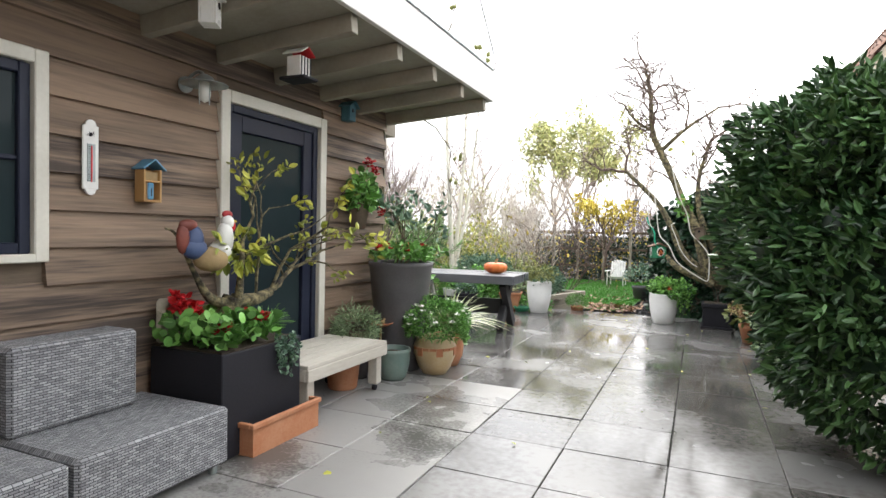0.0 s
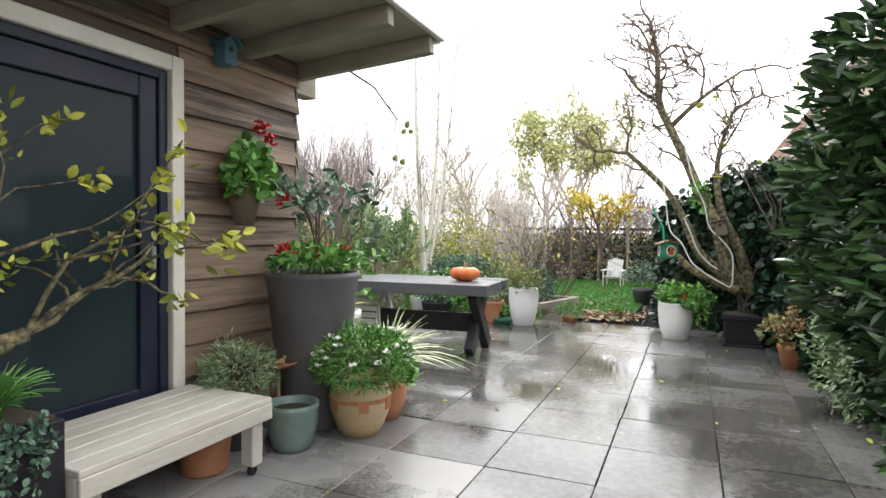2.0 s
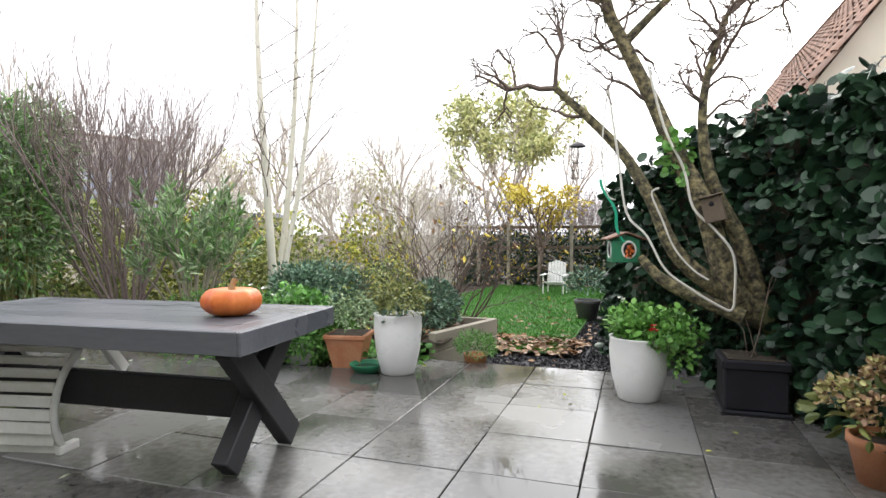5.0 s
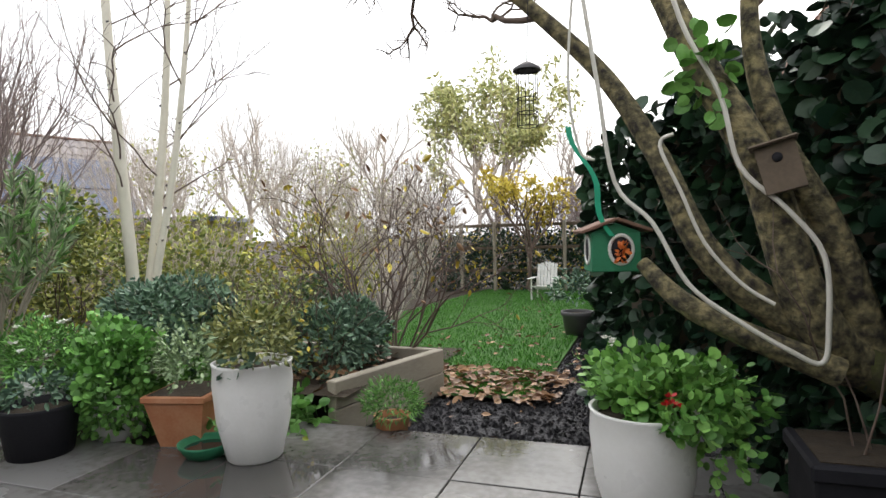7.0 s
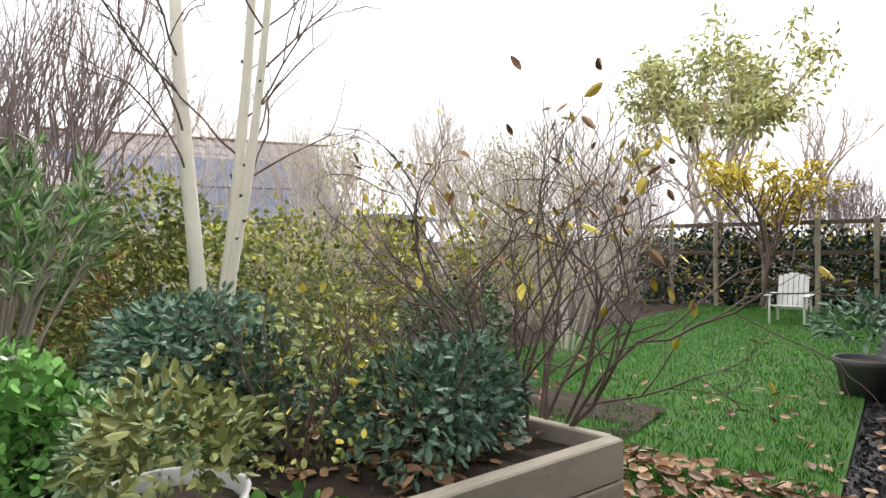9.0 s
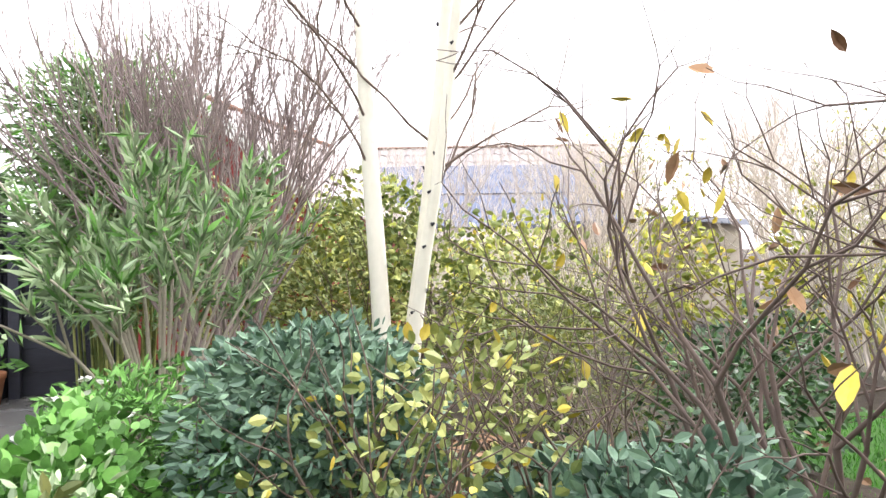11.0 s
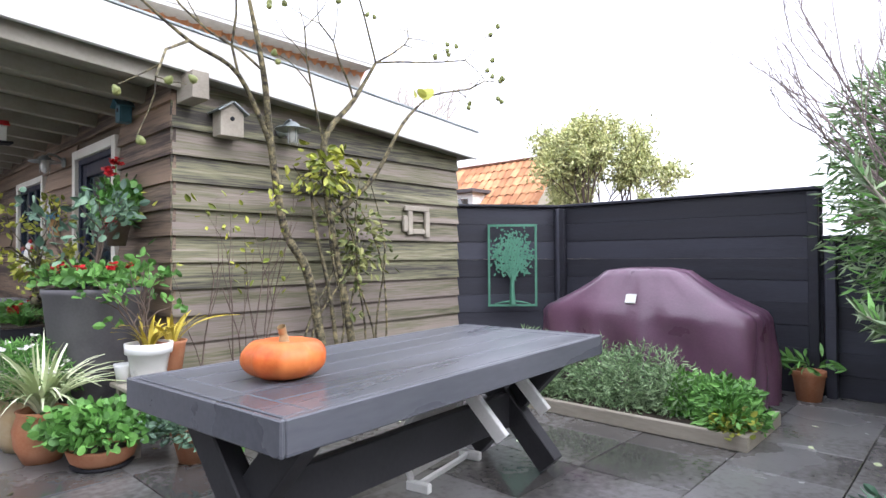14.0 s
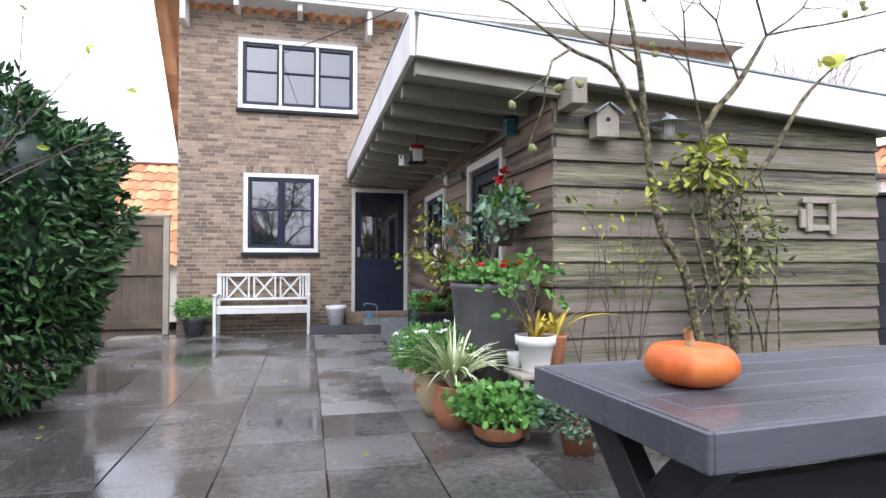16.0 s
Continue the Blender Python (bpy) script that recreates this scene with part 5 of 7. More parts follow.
limb([F(-3.85, 0.0), F(-3.82, 0.53), F(-3.62, 1.48), F(-3.5, 2.15, 0.12), F(-3.75, 2.55, 0.2), F(-3.95, 2.9, 0.25)], [0.04, 0.036, 0.03, 0.026, 0.02, 0.013], sg)
limb([F(-3.03, 2.08, 0.1), F(-2.69, 2.51, 0.25), F(-2.3, 2.62, 0.35), F(-1.95, 2.8, 0.4)], [0.022, 0.016, 0.012, 0.007], sg)
limb([F(-3.6, 1.55), F(-3.95, 1.9, 0.2), F(-4.22, 2.41, 0.3), F(-4.5, 2.7, 0.35)], [0.024, 0.02, 0.014, 0.007], sg)
limb([F(-3.7, 0.2), F(-3.6, 0.9), F(-3.45, 1.5), F(-3.4, 2.0)], [0.02, 0.018, 0.014, 0.01], sg)
FT = []
for a, d, L in ((F(-2.91, 2.6, 0.2), (0.7, 0.3, 0.6), 0.9), (F(-2.74, 3.2, 0.25), (-0.3, 0.2, 1), 0.9), (F(-2.74, 3.2, 0.25), (0.9, 0.1, 0.5), 0.9), (F(-2.3, 2.62, 0.35), (0.5, 0.3, -0.4), 0.6),
                (F(-1.95, 2.8, 0.4), (0.6, 0.1, 0.5), 0.5), (F(-3.95, 2.9, 0.25), (-0.5, 0.2, 0.6), 0.9), (F(-3.95, 2.9, 0.25), (-1, 0.2, 0.1), 0.9), (F(-3.95, 2.9, 0.25), (0.4, 0.2, 0.9), 0.8),
                (F(-4.5, 2.7, 0.35), (-0.8, 0.1, 0.4), 0.6), (F(-3.75, 2.55, 0.2), (0.5, 0.3, 0.5), 0.7), (F(-3.5, 2.15, 0.12), (0.3, 0.4, 0.9), 0.9), (F(-2.69, 2.51, 0.25), (0.4, 0.2, 0.9), 0.8)):
    grow(a, d, L, 0.010, 1, sg, FT, 2, 0.7, 0.15, 4, 0.16, 0.55)
tubes("trunk", sg, M["bark"], fig, "smooth grey stems", 7)
bm = bmesh.new()
fruit = bmesh.ops
P = [np.array(a) + rng.normal(size=3) * 0.03 for a, d in FT for _ in range(2)]
v0, f0 = lathe([(0.0, -0.03), (0.02, -0.022), (0.024, -0.005), (0.014, 0.015), (0.004, 0.026)], 8)
figmesh = bpy.data.meshes.new("fig_fruit")
figmesh.from_pydata(v0, [], f0)
figmesh.materials.append(M["olive"])
figmesh.polygons.foreach_set("use_smooth", [True] * len(figmesh.polygons))
bm.free()
for q in P[:70]:
    o = new("fig_fruit", figmesh)
    o.parent = fig
    o.matrix_basis = Matrix.Translation(q) @ pose(0, 0, 0, rng.uniform(-50, 50), rng.uniform(-50, 50), 0)
leaves("last_foliage", [F(-4.35, 2.72, 0.35), F(-4.3, 2.7, 0.36), F(-4.4, 2.68, 0.33)], [(-0.3, 0.4, -0.3), (0.3, 0.5, -0.5), (-0.6, 0.2, 0.3)], 0.14, M["limegreen"], fig, "last yellow-green fig leaves", 0.8)

climb = thing("climbing_rose", -3.7, EY, 0, "yellow-green climbing rose on the shed end wall", "climber")
sg, tips = [], []
for k in range(9):
    x0 = rng.uniform(-0.5, 0.25)
    limb([(x0, 0.02, 0.0), (x0 + rng.normal() * 0.12, 0.05, 0.6), (x0 * 0.7 + rng.normal() * 0.15, 0.06, 1.3), (x0 * 0.8 + rng.normal() * 0.25 + 0.1, 0.1, 1.95)], [0.012, 0.01, 0.008, 0.004], sg)
tubes("stem_growth", sg, M["bark"], climb, "thorny stems", 5)
p, d = cloud(330, (-0.15, 0.10, 1.35), (0.32, 0.14, 0.62), seed=4, amp=0.35, inner=0.1)
foliage(climb, p, d - [0, 0, 0.3], 0.07, M["olive"], 0.5)
p, d = cloud(170, (0.12, 0.12, 1.95), (0.30, 0.15, 0.22), seed=6, amp=0.35, inner=0.1)
foliage(climb, p, d - [0, 0, 0.3], 0.085, M["limegreen"], 0.55, "yellow-green young leaves", "young_foliage")
side = thing("climbing_rose", -2.75, EY, 0, "sparse thin climber with fading leaves at the shed corner", "climber")
sg, tips = [], []
for k in range(6):
    x0 = rng.uniform(-0.25, 0.25)
    grow((x0, 0.0, 0.0), (rng.normal() * 0.12, 0.05, 1), 1.1, 0.007, 1, sg, tips, 2, 0.4, 0.3, 5, 0.1)
tubes("stem_growth", sg, M["twig"], side, sides=4)
foliage(side, [a + rng.normal(size=3) * 0.07 for a, d in tips for _ in range(4)], [d + rng.normal(size=3) for a, d in tips for _ in range(4)], 0.06, M["limegreen"], 0.55)
ff = thing("wall_feeder", -4.77, SY + 0.012, 1.42, "weathered wooden frame feeder on the end wall", "bird feeder")
for dims in ((-0.17, 0.17, 0, 0.03, 0.26, 0.31), (-0.17, -0.11, 0.0005, 0.035, 0, 0.259), (0.07, 0.13, 0.0005, 0.035, 0.02, 0.259), (-0.109, 0.069, 0.0005, 0.03, 0.03, 0.08), (0.131, 0.19, 0.0005, 0.03, 0.05, 0.21)):
    boxpart("frame_board", dims, M["greywood"], ff)

# ---- barbecue corner ----
art = thing("metal_tree_panel", -5.80, 4.06, 0.66, "green metal wall panel with a cut-out tree", "wall art", math.degrees(math.atan2(0.41, -0.37)) )
AW, AH = 0.55, 0.92
for dims in ((0, 0.025, -0.02, 0.0, 0, AH), (AW - 0.025, AW, -0.02, 0.0, 0, AH), (0.0251, AW - 0.0251, -0.02, 0.0, 0, 0.025), (0.0251, AW - 0.0251, -0.02, 0.0, AH - 0.025, AH)):
    boxpart("frame_bar", dims, M["artg"], art, bevel=0.002)
sg, tips = [], []
limb([(AW / 2, -0.012, 0.025), (AW / 2 - 0.005, -0.012, 0.2), (AW / 2, -0.012, 0.38)], [0.04, 0.027, 0.022], sg)
for k in range(7):
    a = -1.15 + k * 0.38
    q = np.array([AW / 2 + math.sin(a) * 0.21, -0.012, 0.42 + math.cos(a) * 0.36 + 0.02])
    limb([(AW / 2, -0.012, 0.28 + 0.02 * (k % 3)), (AW / 2 + math.sin(a) * 0.09, -0.012, 0.38 + math.cos(a) * 0.09), tuple(q)], [0.013, 0.009, 0.004], sg)
    for s in np.linspace(0.3, 1, 9):
        tips.append(np.array([AW / 2, -0.012, 0.32]) * (1 - s) + q * s)
for s in (-1, 1):
    limb([(AW / 2, -0.012, 0.06), (AW / 2 + s * 0.1, -0.012, 0.05), (AW / 2 + s * 0.2, -0.012, 0.03)], [0.015, 0.01, 0.005], sg)
tubes("tree_stem", sg, M["artg"], art, "cut metal trunk and branches", 5)
P = [t + rng.normal(size=3) * [0.05, 0.0, 0.05] for t in tips for _ in range(11)]
P = [np.array([min(max(q[0], 0.04), AW - 0.04), -0.012, min(q[2], AH - 0.05)]) for q in P]
leaves("cut_foliage", P, rng.normal(size=(len(P), 3)) * [1, 0.05, 1], 0.04, M["artg"], art, "cut metal leaves", 0.5, 0.02, 0.05, math.pi / 2)

bbq = thing("covered_barbecue", -5.78, 5.92, 0, "large barbecue under a plum-purple fabric cover", "barbecue", 90)
v, f = [], []
NU, NZ = 96, 22
for j in range(NZ + 1):
    s = j / NZ
    for i in range(NU):
        a = 6.283185 * i / NU
        ca, sa = math.cos(a), math.sin(a)
        k = (abs(ca) ** 5 + abs(sa) ** 5) ** -0.2
        if s < 0.62:
            z = 0.03 + s / 0.62 * 0.66
            ex, ey = 0.90, 0.37
            fold = 0.07 * math.sin(a * 13 + 2 * math.sin(a * 3)) * (1 - s / 0.62) ** 0.7 + 0.022 * math.sin(a * 29 + 1.5 * math.sin(a * 2)) * (1 - s)
            ex, ey = ex * (1 + fold * 0.8), ey * (1 + fold * 1.8)
        else:
            u = (s - 0.62) / 0.38
            z = 0.69 + 0.35 * min(1, u * 1.25)
            w = min(1, u * 1.25)
            ex, ey = 0.90 - 0.60 * w - 0.04 * math.sin(math.pi * w), 0.37 - 0.17 * w
            if u > 0.8:
                q = (u - 0.8) / 0.2
                ex, ey = ex * (1 - q), ey * (1 - q)
                z = 1.04 + 0.01 * q
        wr = 0.006 * math.sin(9 * a + 14 * s) + 0.004 * math.sin(23 * a - 8 * s)
        v.append((ex * ca * k + wr, ey * sa * k + wr, z + wr * 0.4))
for j in range(NZ):
    for i in range(NU):
        f.append((j * NU + i, j * NU + (i + 1) % NU, (j + 1) * NU + (i + 1) % NU, (j + 1) * NU + i))
bbq.scale = (1.06, 1.06, 1.06)
obj("fabric_cover", v, f, M["purple"], bbq, "creased plum fabric", True)
boxpart("white_patch", (-0.05, 0.04, -0.008, 0.0, -0.04, 0.04), M["enamel"], bbq, "small white printed patch", 0.003, Matrix.Translation((0, -0.325, 0.80)) @ pose(0, 0, 0, -24, 0, 0))

hb = thing("herb_bed", -4.95, 6.0, 0, "low timber-edged bed of lavender and herbs", "planting bed")
for dims in ((0.33, 0.38, -0.98, 1.06, 0, 0.10), (-0.42, 0.3295, -1.0, -0.95, 0, 0.10), (-0.42, 0.3295, 1.01, 1.06, 0, 0.10)):
    boxpart("edging", dims, M["greywood"], hb, "mossy timber edging")
boxpart("soil", (-0.42, 0.329, -0.949, 1.009, 0, 0.06), M["soil"], hb, "dark soil", 0)
for k in range(16):
    c = (rng.uniform(-0.22, 0.2), -0.82 + k * 0.115, 0.16)
    soft = k < 12
    dome(hb, 900, c, (0.19, 0.17, 0.31 if soft else 0.15), 0.06, M["lavender"] if soft else M["green"], 0.13 if soft else 0.45, -0.7, 0.25, 0.35, "lavender" if soft else "herb_clump", "silvery lavender clump" if soft else "green herb clump", seed=k)
p, d = cloud(160, (0.25, 0.93, 0.12), (0.18, 0.14, 0.10), inner=0.2)
foliage(hb, p, d, 0.05, M["limegreen"], 0.8, "yellow-green low leaves")
t, h = potted("strawberry_pot", -6.33, 7.05, 0, [(0.09, 0.0), (0.12, 0.2), (0.13, 0.21), (0.13, 0.25)], M["terracotta"], "small terracotta pot with trailing green leaves by the fence")
dome(t, 60, (0, 0, 0.28), (0.2, 0.2, 0.1), 0.13, M["green"], 0.3, -0.4, 0.2, 0.1)

# curved slatted lounger leaning under the table
lg = thing("slatted_lounger", -3.10, 5.92, 0, "curved white-washed slatted garden seat under the table", "garden seat", 12)
for k in range(11):
    a = -0.5 + k * 0.17
    R = 0.55
    m = Matrix.Translation((0, 0.30 - R * math.cos(a) + 0.45 - 0.3, 0.22 + R * math.sin(a) * 0.78)) @ pose(0, 0, 0, math.degrees(a), 0, 0)
    boxpart("slat", (-0.26, 0.26, -0.009, 0.009, -0.031, 0.031), M["whitewood"], lg, "weathered white slat", 0.003, m)
for s in (-0.28, 0.28):
    sg = []
    limb([(s, 0.45 - 0.55 * math.cos(a), 0.22 + 0.55 * math.sin(a) * 0.78) for a in np.linspace(-0.4, 1.3, 8)], [0.02] * 8, sg)
    tubes("side_rail", sg, M["whitewood"], lg, "curved side rail", 6)
    boxpart("brace", (s - 0.02, s + 0.02, -0.30, 0.02, -0.035, 0.035), M["whitewood"], lg, "sloping white brace", 0.004, Matrix.Translation((0, 0.46, 0.36)) @ pose(0, 0, 0, -48, 0, 0))
    boxpart("foot", (s - 0.02, s + 0.02, -0.08, 0.06, 0.0, 0.05), M["whitewood"], lg, "foot block")

# ---- pots along the terrace edge ----
WP = [(0.135, 0.0), (0.145, 0.01), (0.19, 0.2), (0.208, 0.4), (0.203, 0.50), (0.21, 0.515)]
t, h = potted("white_pot", -1.80, 8.22, 0, WP, M["whitepot"], "tall white glazed pot with a bronze bushy plant", group="tall white pots", seg=36)
dome(t, 900, (0, 0.02, 0.62), (0.27, 0.27, 0.17), 0.045, M["olive"], 0.5, -0.6, 0.3, 0.3)
dome(t, 25, (0, -0.14, 0.50), (0.14, 0.06, 0.07), 0.06, M["bluegreen"], 0.9, -1, 0.2, 0.3)
t, h = potted("white_pot", 0.17, 8.04, 0, [(r, z * 0.88) for r, z in WP], M["whitepot"], "tall white glazed pot spilling green geranium leaves", group="tall white pots", seg=36)
dome(t, 1900, (0.08, 0, 0.50), (0.28, 0.26, 0.15), 0.040, M["fresh"], 0.9, -0.7, 0.3, 0.3, fold=0.05)
dome(t, 220, (0.27, -0.1, 0.42), (0.12, 0.12, 0.2), 0.036, M["fresh"], 0.9, -1, 0.3, 0.3, fold=0.05)
blooms(t, np.array((0.1, -0.22, 0.55)) + rng.normal(size=(4, 3)) * 0.015, 0.025, M["red"], label="small pink flower")
blooms(t, np.array((-0.12, -0.05, 0.74)) + rng.normal(size=(6, 3)) * 0.015, 0.017, M["petal"], label="white flower cluster")

sq = thing("square_planter", 0.90, 8.02, 0, "square black planter with thin bare stems", "planter")
boxpart("box", (-0.19, 0.19, -0.19, 0.19, 0.03, 0.34), M["black"], sq, bevel=0.01)
boxpart("rim", (-0.205, 0.205, -0.205, 0.205, 0.30, 0.36), M["black"], sq, "raised rim", 0.01)
boxpart("foot", (-0.21, 0.21, -0.21, 0.21, 0.0, 0.029), M["black"], sq, "base plate", 0.008)
boxpart("soil", (-0.17, 0.17, -0.17, 0.17, 0.3605, 0.365), M["soil"], sq, "dark soil", 0)
sg, tips = [], []
for k in range(3):
    grow((rng.normal() * 0.03, rng.normal() * 0.03, 0.36), (rng.normal() * 0.25, rng.normal() * 0.2, 1), 0.7, 0.0045, 1, sg, tips, 2, 0.35, 0.3)
tubes("stem_growth", sg, M["twig"], sq, "bare stems", 5)

t, h = potted("hydrangea_pot", 1.28, 6.88, 0, [(0.11, 0.0), (0.15, 0.18), (0.16, 0.19), (0.16, 0.23)], M["terracotta"], "faded pink-green hydrangea in a terracotta pot")
for c in ((-0.17, 0, 0.42), (0.11, -0.11, 0.44), (0.07, 0.14, 0.48), (-0.06, -0.17, 0.37), (0.19, 0.04, 0.37), (-0.14, 0.14, 0.36), (0.03, 0.0, 0.53)):
    dome(t, 170, c, (0.105, 0.105, 0.085), 0.03, M["pinkdry"], 0.8, -0.5, 0.1, 0.8, "flower_head")
dome(t, 110, (0, 0, 0.31), (0.29, 0.29, 0.13), 0.08, M["olive"], 0.6, -0.5)
shrub = thing("silver_shrub", 1.62, 5.35, 0, "silver-green variegated shrub beside the hedge", "shrub")
crown(shrub, "foliage", [((0, 0, 0.5), (0.42, 0.5, 0.5)), ((0.1, 0.2, 0.8), (0.32, 0.35, 0.35))], M["grassy"], 0.06, 0.45, 900, inner=0.4)
t = thing("yellow_climber", 1.75, 5.2, 0, "climber with yellow autumn leaves on the boundary", "climber")
sg, tips = [], []
for k in range(5):
    grow((rng.normal() * 0.1, rng.normal() * 0.2, 0.0), (-0.1, rng.normal() * 0.1, 1), 1.6, 0.012, 1, sg, tips, 3, 0.45, 0.2, 5)
tubes("stem_growth", sg, M["twig"], t, sides=4)
foliage(t, [a + rng.normal(size=3) * 0.08 for a, d in tips for _ in range(2)], [d + rng.normal(size=3) for a, d in tips for _ in range(2)], 0.06, M["limegreen"], 0.6)

t, h = potted("herb_tub", -3.42, 8.32, 0, [(0.13, 0.0), (0.18, 0.28), (0.185, 0.3)], M["whitepot"], "white tub of white-flowered daisies", group="pots along the bed")
dome(t, 1700, (0, 0, 0.42), (0.34, 0.30, 0.24), 0.05, M["green"], 0.3, -0.5, 0.2, 0.4)
q, d = cloud(24, (0, 0, 0.45), (0.34, 0.30, 0.24), seed=5, inner=0.98, low=-0.1)
for c in q:
    blooms(t, [c], 0.03, M["petal"], label="white daisy", petals=9)
t, h = potted("mint_tub", -2.82, 8.30, 0, [(0.13, 0.0), (0.18, 0.2), (0.185, 0.22)], M["whitepot"], "white bowl overflowing with bright green mint", group="pots along the bed")
dome(t, 2600, (0, -0.03, 0.36), (0.32, 0.28, 0.32), 0.042, M["green"], 0.85, -0.95, 0.2, 0.4, fold=0.05)
t = thing("square_pot", -2.33, 8.34, 0, "square terracotta pot of silvery variegated plant", "potted plant", 12, "pots along the bed")
bm = bmesh.new()
r = bmesh.ops.create_cone(bm, cap_ends=True, segments=4, radius1=0.17, radius2=0.25, depth=0.27, matrix=Matrix.Translation((0, 0, 0.135)) @ pose(0, 0, 0, 0, 0, 45))
part("pot", bm, M["terracotta"], t)
boxpart("rim", (-0.19, 0.19, -0.19, 0.19, 0.262, 0.30), M["terracotta"], t, "thick rim")
boxpart("soil", (-0.165, 0.165, -0.165, 0.165, 0.3005, 0.304), M["soil"], t, "dark soil", 0)
dome(t, 1100, (0, 0, 0.45), (0.26, 0.24, 0.22), 0.04, M["grassy"], 0.5, -0.4, 0.3, 0.3)
t = thing("green_dish", -2.08, 8.17, 0, "green glazed water dish with a few leaves", "dish")
turned("dish", [(0.0, 0.0), (0.10, 0.0), (0.14, 0.06), (0.145, 0.075), (0.13, 0.07), (0.095, 0.02), (0.0, 0.018)], M["greenp"], t, seg=26)
turned("water", [(0.115, 0.045), (0.0, 0.045)], M["pane"], t, "dark water", 20)
dome(t, 26, (0.05, 0.08, 0.12), (0.10, 0.06, 0.08), 0.06, M["green"], 0.8)
t, h = potted("black_tub", -3.02, 7.95, 0, [(0.16, 0.0), (0.20, 0.26), (0.21, 0.28)], M["black"], "low black tub behind the table", group="pots along the bed")
dome(t, 300, (0, 0, 0.33), (0.2, 0.2, 0.12), 0.05, M["bluegreen"], 0.5)
t, h = potted("green_pot", -1.28, 8.86, -0.1, [(0.08, 0.0), (0.11, 0.15), (0.115, 0.17)], M["terracotta"], "small pot with a green mounded heather at the terrace edge")
dome(t, 1400, (0, 0, 0.24), (0.2, 0.2, 0.14), 0.045, M["green"], 0.15, -0.5, 0.1, 0.4)

# ---- ivy wall, old tree, hose, bird table ----
ivy = thing("ivy_hedge", 1.4, 7.3, 0, "dense dark ivy covering the boundary fence", "ivy")


def ivy_band(pts, n, thick=0.18):
    """Leaves over an ivy-grown fence along (x, y, height) points of the plan."""
    P, D = [], []
    for (x0, y0, h0), (x1, y1, h1) in zip(pts, pts[1:]):
        L = math.hypot(x1 - x0, y1 - y0)
        k = int(n * L)
        s = rng.random(k)
        h = h0 + (h1 - h0) * s
        nx, ny = -(y1 - y0) / L, (x1 - x0) / L
        z = rng.random(k) ** 0.85 * h * (1 + 0.05 * np.sin(s * L * 7))
        bulge = thick * (0.6 + 0.5 * np.sin(s * L * 3.1 + z * 2.7) * np.sin(z * 3.3 + s * L * 1.3)) + 0.03 * rng.normal(size=k)
        P.append(np.stack([x0 + (x1 - x0) * s + nx * bulge, y0 + (y1 - y0) * s + ny * bulge, z], 1))
        D.append(np.stack([nx + rng.normal(size=k) * 0.6, ny + rng.normal(size=k) * 0.6, -0.5 + rng.normal(size=k) * 0.5], 1))
        k2 = int(n * L * 0.16)
        s = rng.random(k2)
        P.append(np.stack([x0 + (x1 - x0) * s + rng.normal(size=k2) * 0.1, y0 + (y1 - y0) * s + rng.normal(size=k2) * 0.1, h0 + (h1 - h0) * s + rng.normal(size=k2) * 0.07], 1))
        D.append(rng.normal(size=(k2, 3)) + [0, 0, 0.5])
    return np.concatenate(P), np.concatenate(D)


IVY = [(1.75, 4.6, 1.75), (1.62, 6.2, 1.88), (1.32, 8.0, 2.02), (0.75, 8.9, 1.95), (0.25, 9.35, 1.75), (0.02, 9.7, 1.5)]
p, d = ivy_band(IVY, 1500)
leaves("foliage", p - [1.4, 7.3, 0], d, 0.085, M["ivy"], ivy, "dark glossy ivy leaves", 0.95, 0.06)
bm = bmesh.new()
for (x0, y0, h0), (x1, y1, h1) in zip(IVY, IVY[1:]):
    q = [bm.verts.new(c) for c in ((x0 + 0.1, y0 + 0.05, 0), (x1 + 0.1, y1 + 0.05, 0), (x1 + 0.1, y1 + 0.05, h1 - 0.05), (x0 + 0.1, y0 + 0.05, h0 - 0.05),
                                   (x0 + 0.2, y0 + 0.1, 0), (x1 + 0.2, y1 + 0.1, 0), (x1 + 0.2, y1 + 0.1, h1 - 0.05), (x0 + 0.2, y0 + 0.1, h0 - 0.05))]
    for w in ((0, 1, 2, 3), (7, 6, 5, 4), (3, 2, 6, 7), (0, 3, 7, 4), (1, 5, 6, 2)):
        bm.faces.new([q[i] for i in w])
bmesh.ops.translate(bm, vec=(-1.4, -7.3, 0), verts=bm.verts)
part("fence_panel", bm, M["oldwood"], ivy, "hidden dark fence behind the ivy")

ivy2 = thing("ivy_hedge", 0.55, 15, -0.2, "low dark ivy hedge along the gravel strip", "ivy")
p, d = ivy_band([(0.32, 10.0, 1.35), (0.1, 13.0, 1.2), (-0.15, 17.0, 1.3), (-0.3, 22.5, 1.6)], 420, 0.2)
leaves("foliage", p - [0.55, 15, 0.1], d, 0.10, M["ivy"], ivy2, "dark leaves", 0.9, 0.06)
bm = bmesh.new()
# plain box in the leaf colour, filling the hedge behind its leaves
box(bm, -0.5, 0.2, -5.0, 7.5, -0.1, 1.05)
part("inner_foliage", bm, M["ivy"], ivy2, "solid leaf-coloured box filling the hedge")

tree = thing("old_fruit_tree", 1.15, 8.25, 0, "leaning old fruit tree with mossy trunks and bare twigs", "tree")
sg, ms, tw = [], [], []
B = np.array([1.15, 8.25, 0])
def T(x, z, y=8.2):
    return (x - B[0], y - B[1], z)
limb([T(1.62, 0.0, 8.35), T(1.42, 0.34, 8.25), T(1.05, 0.58), T(0.72, 0.78)], [0.13, 0.12, 0.105, 0.095], ms)
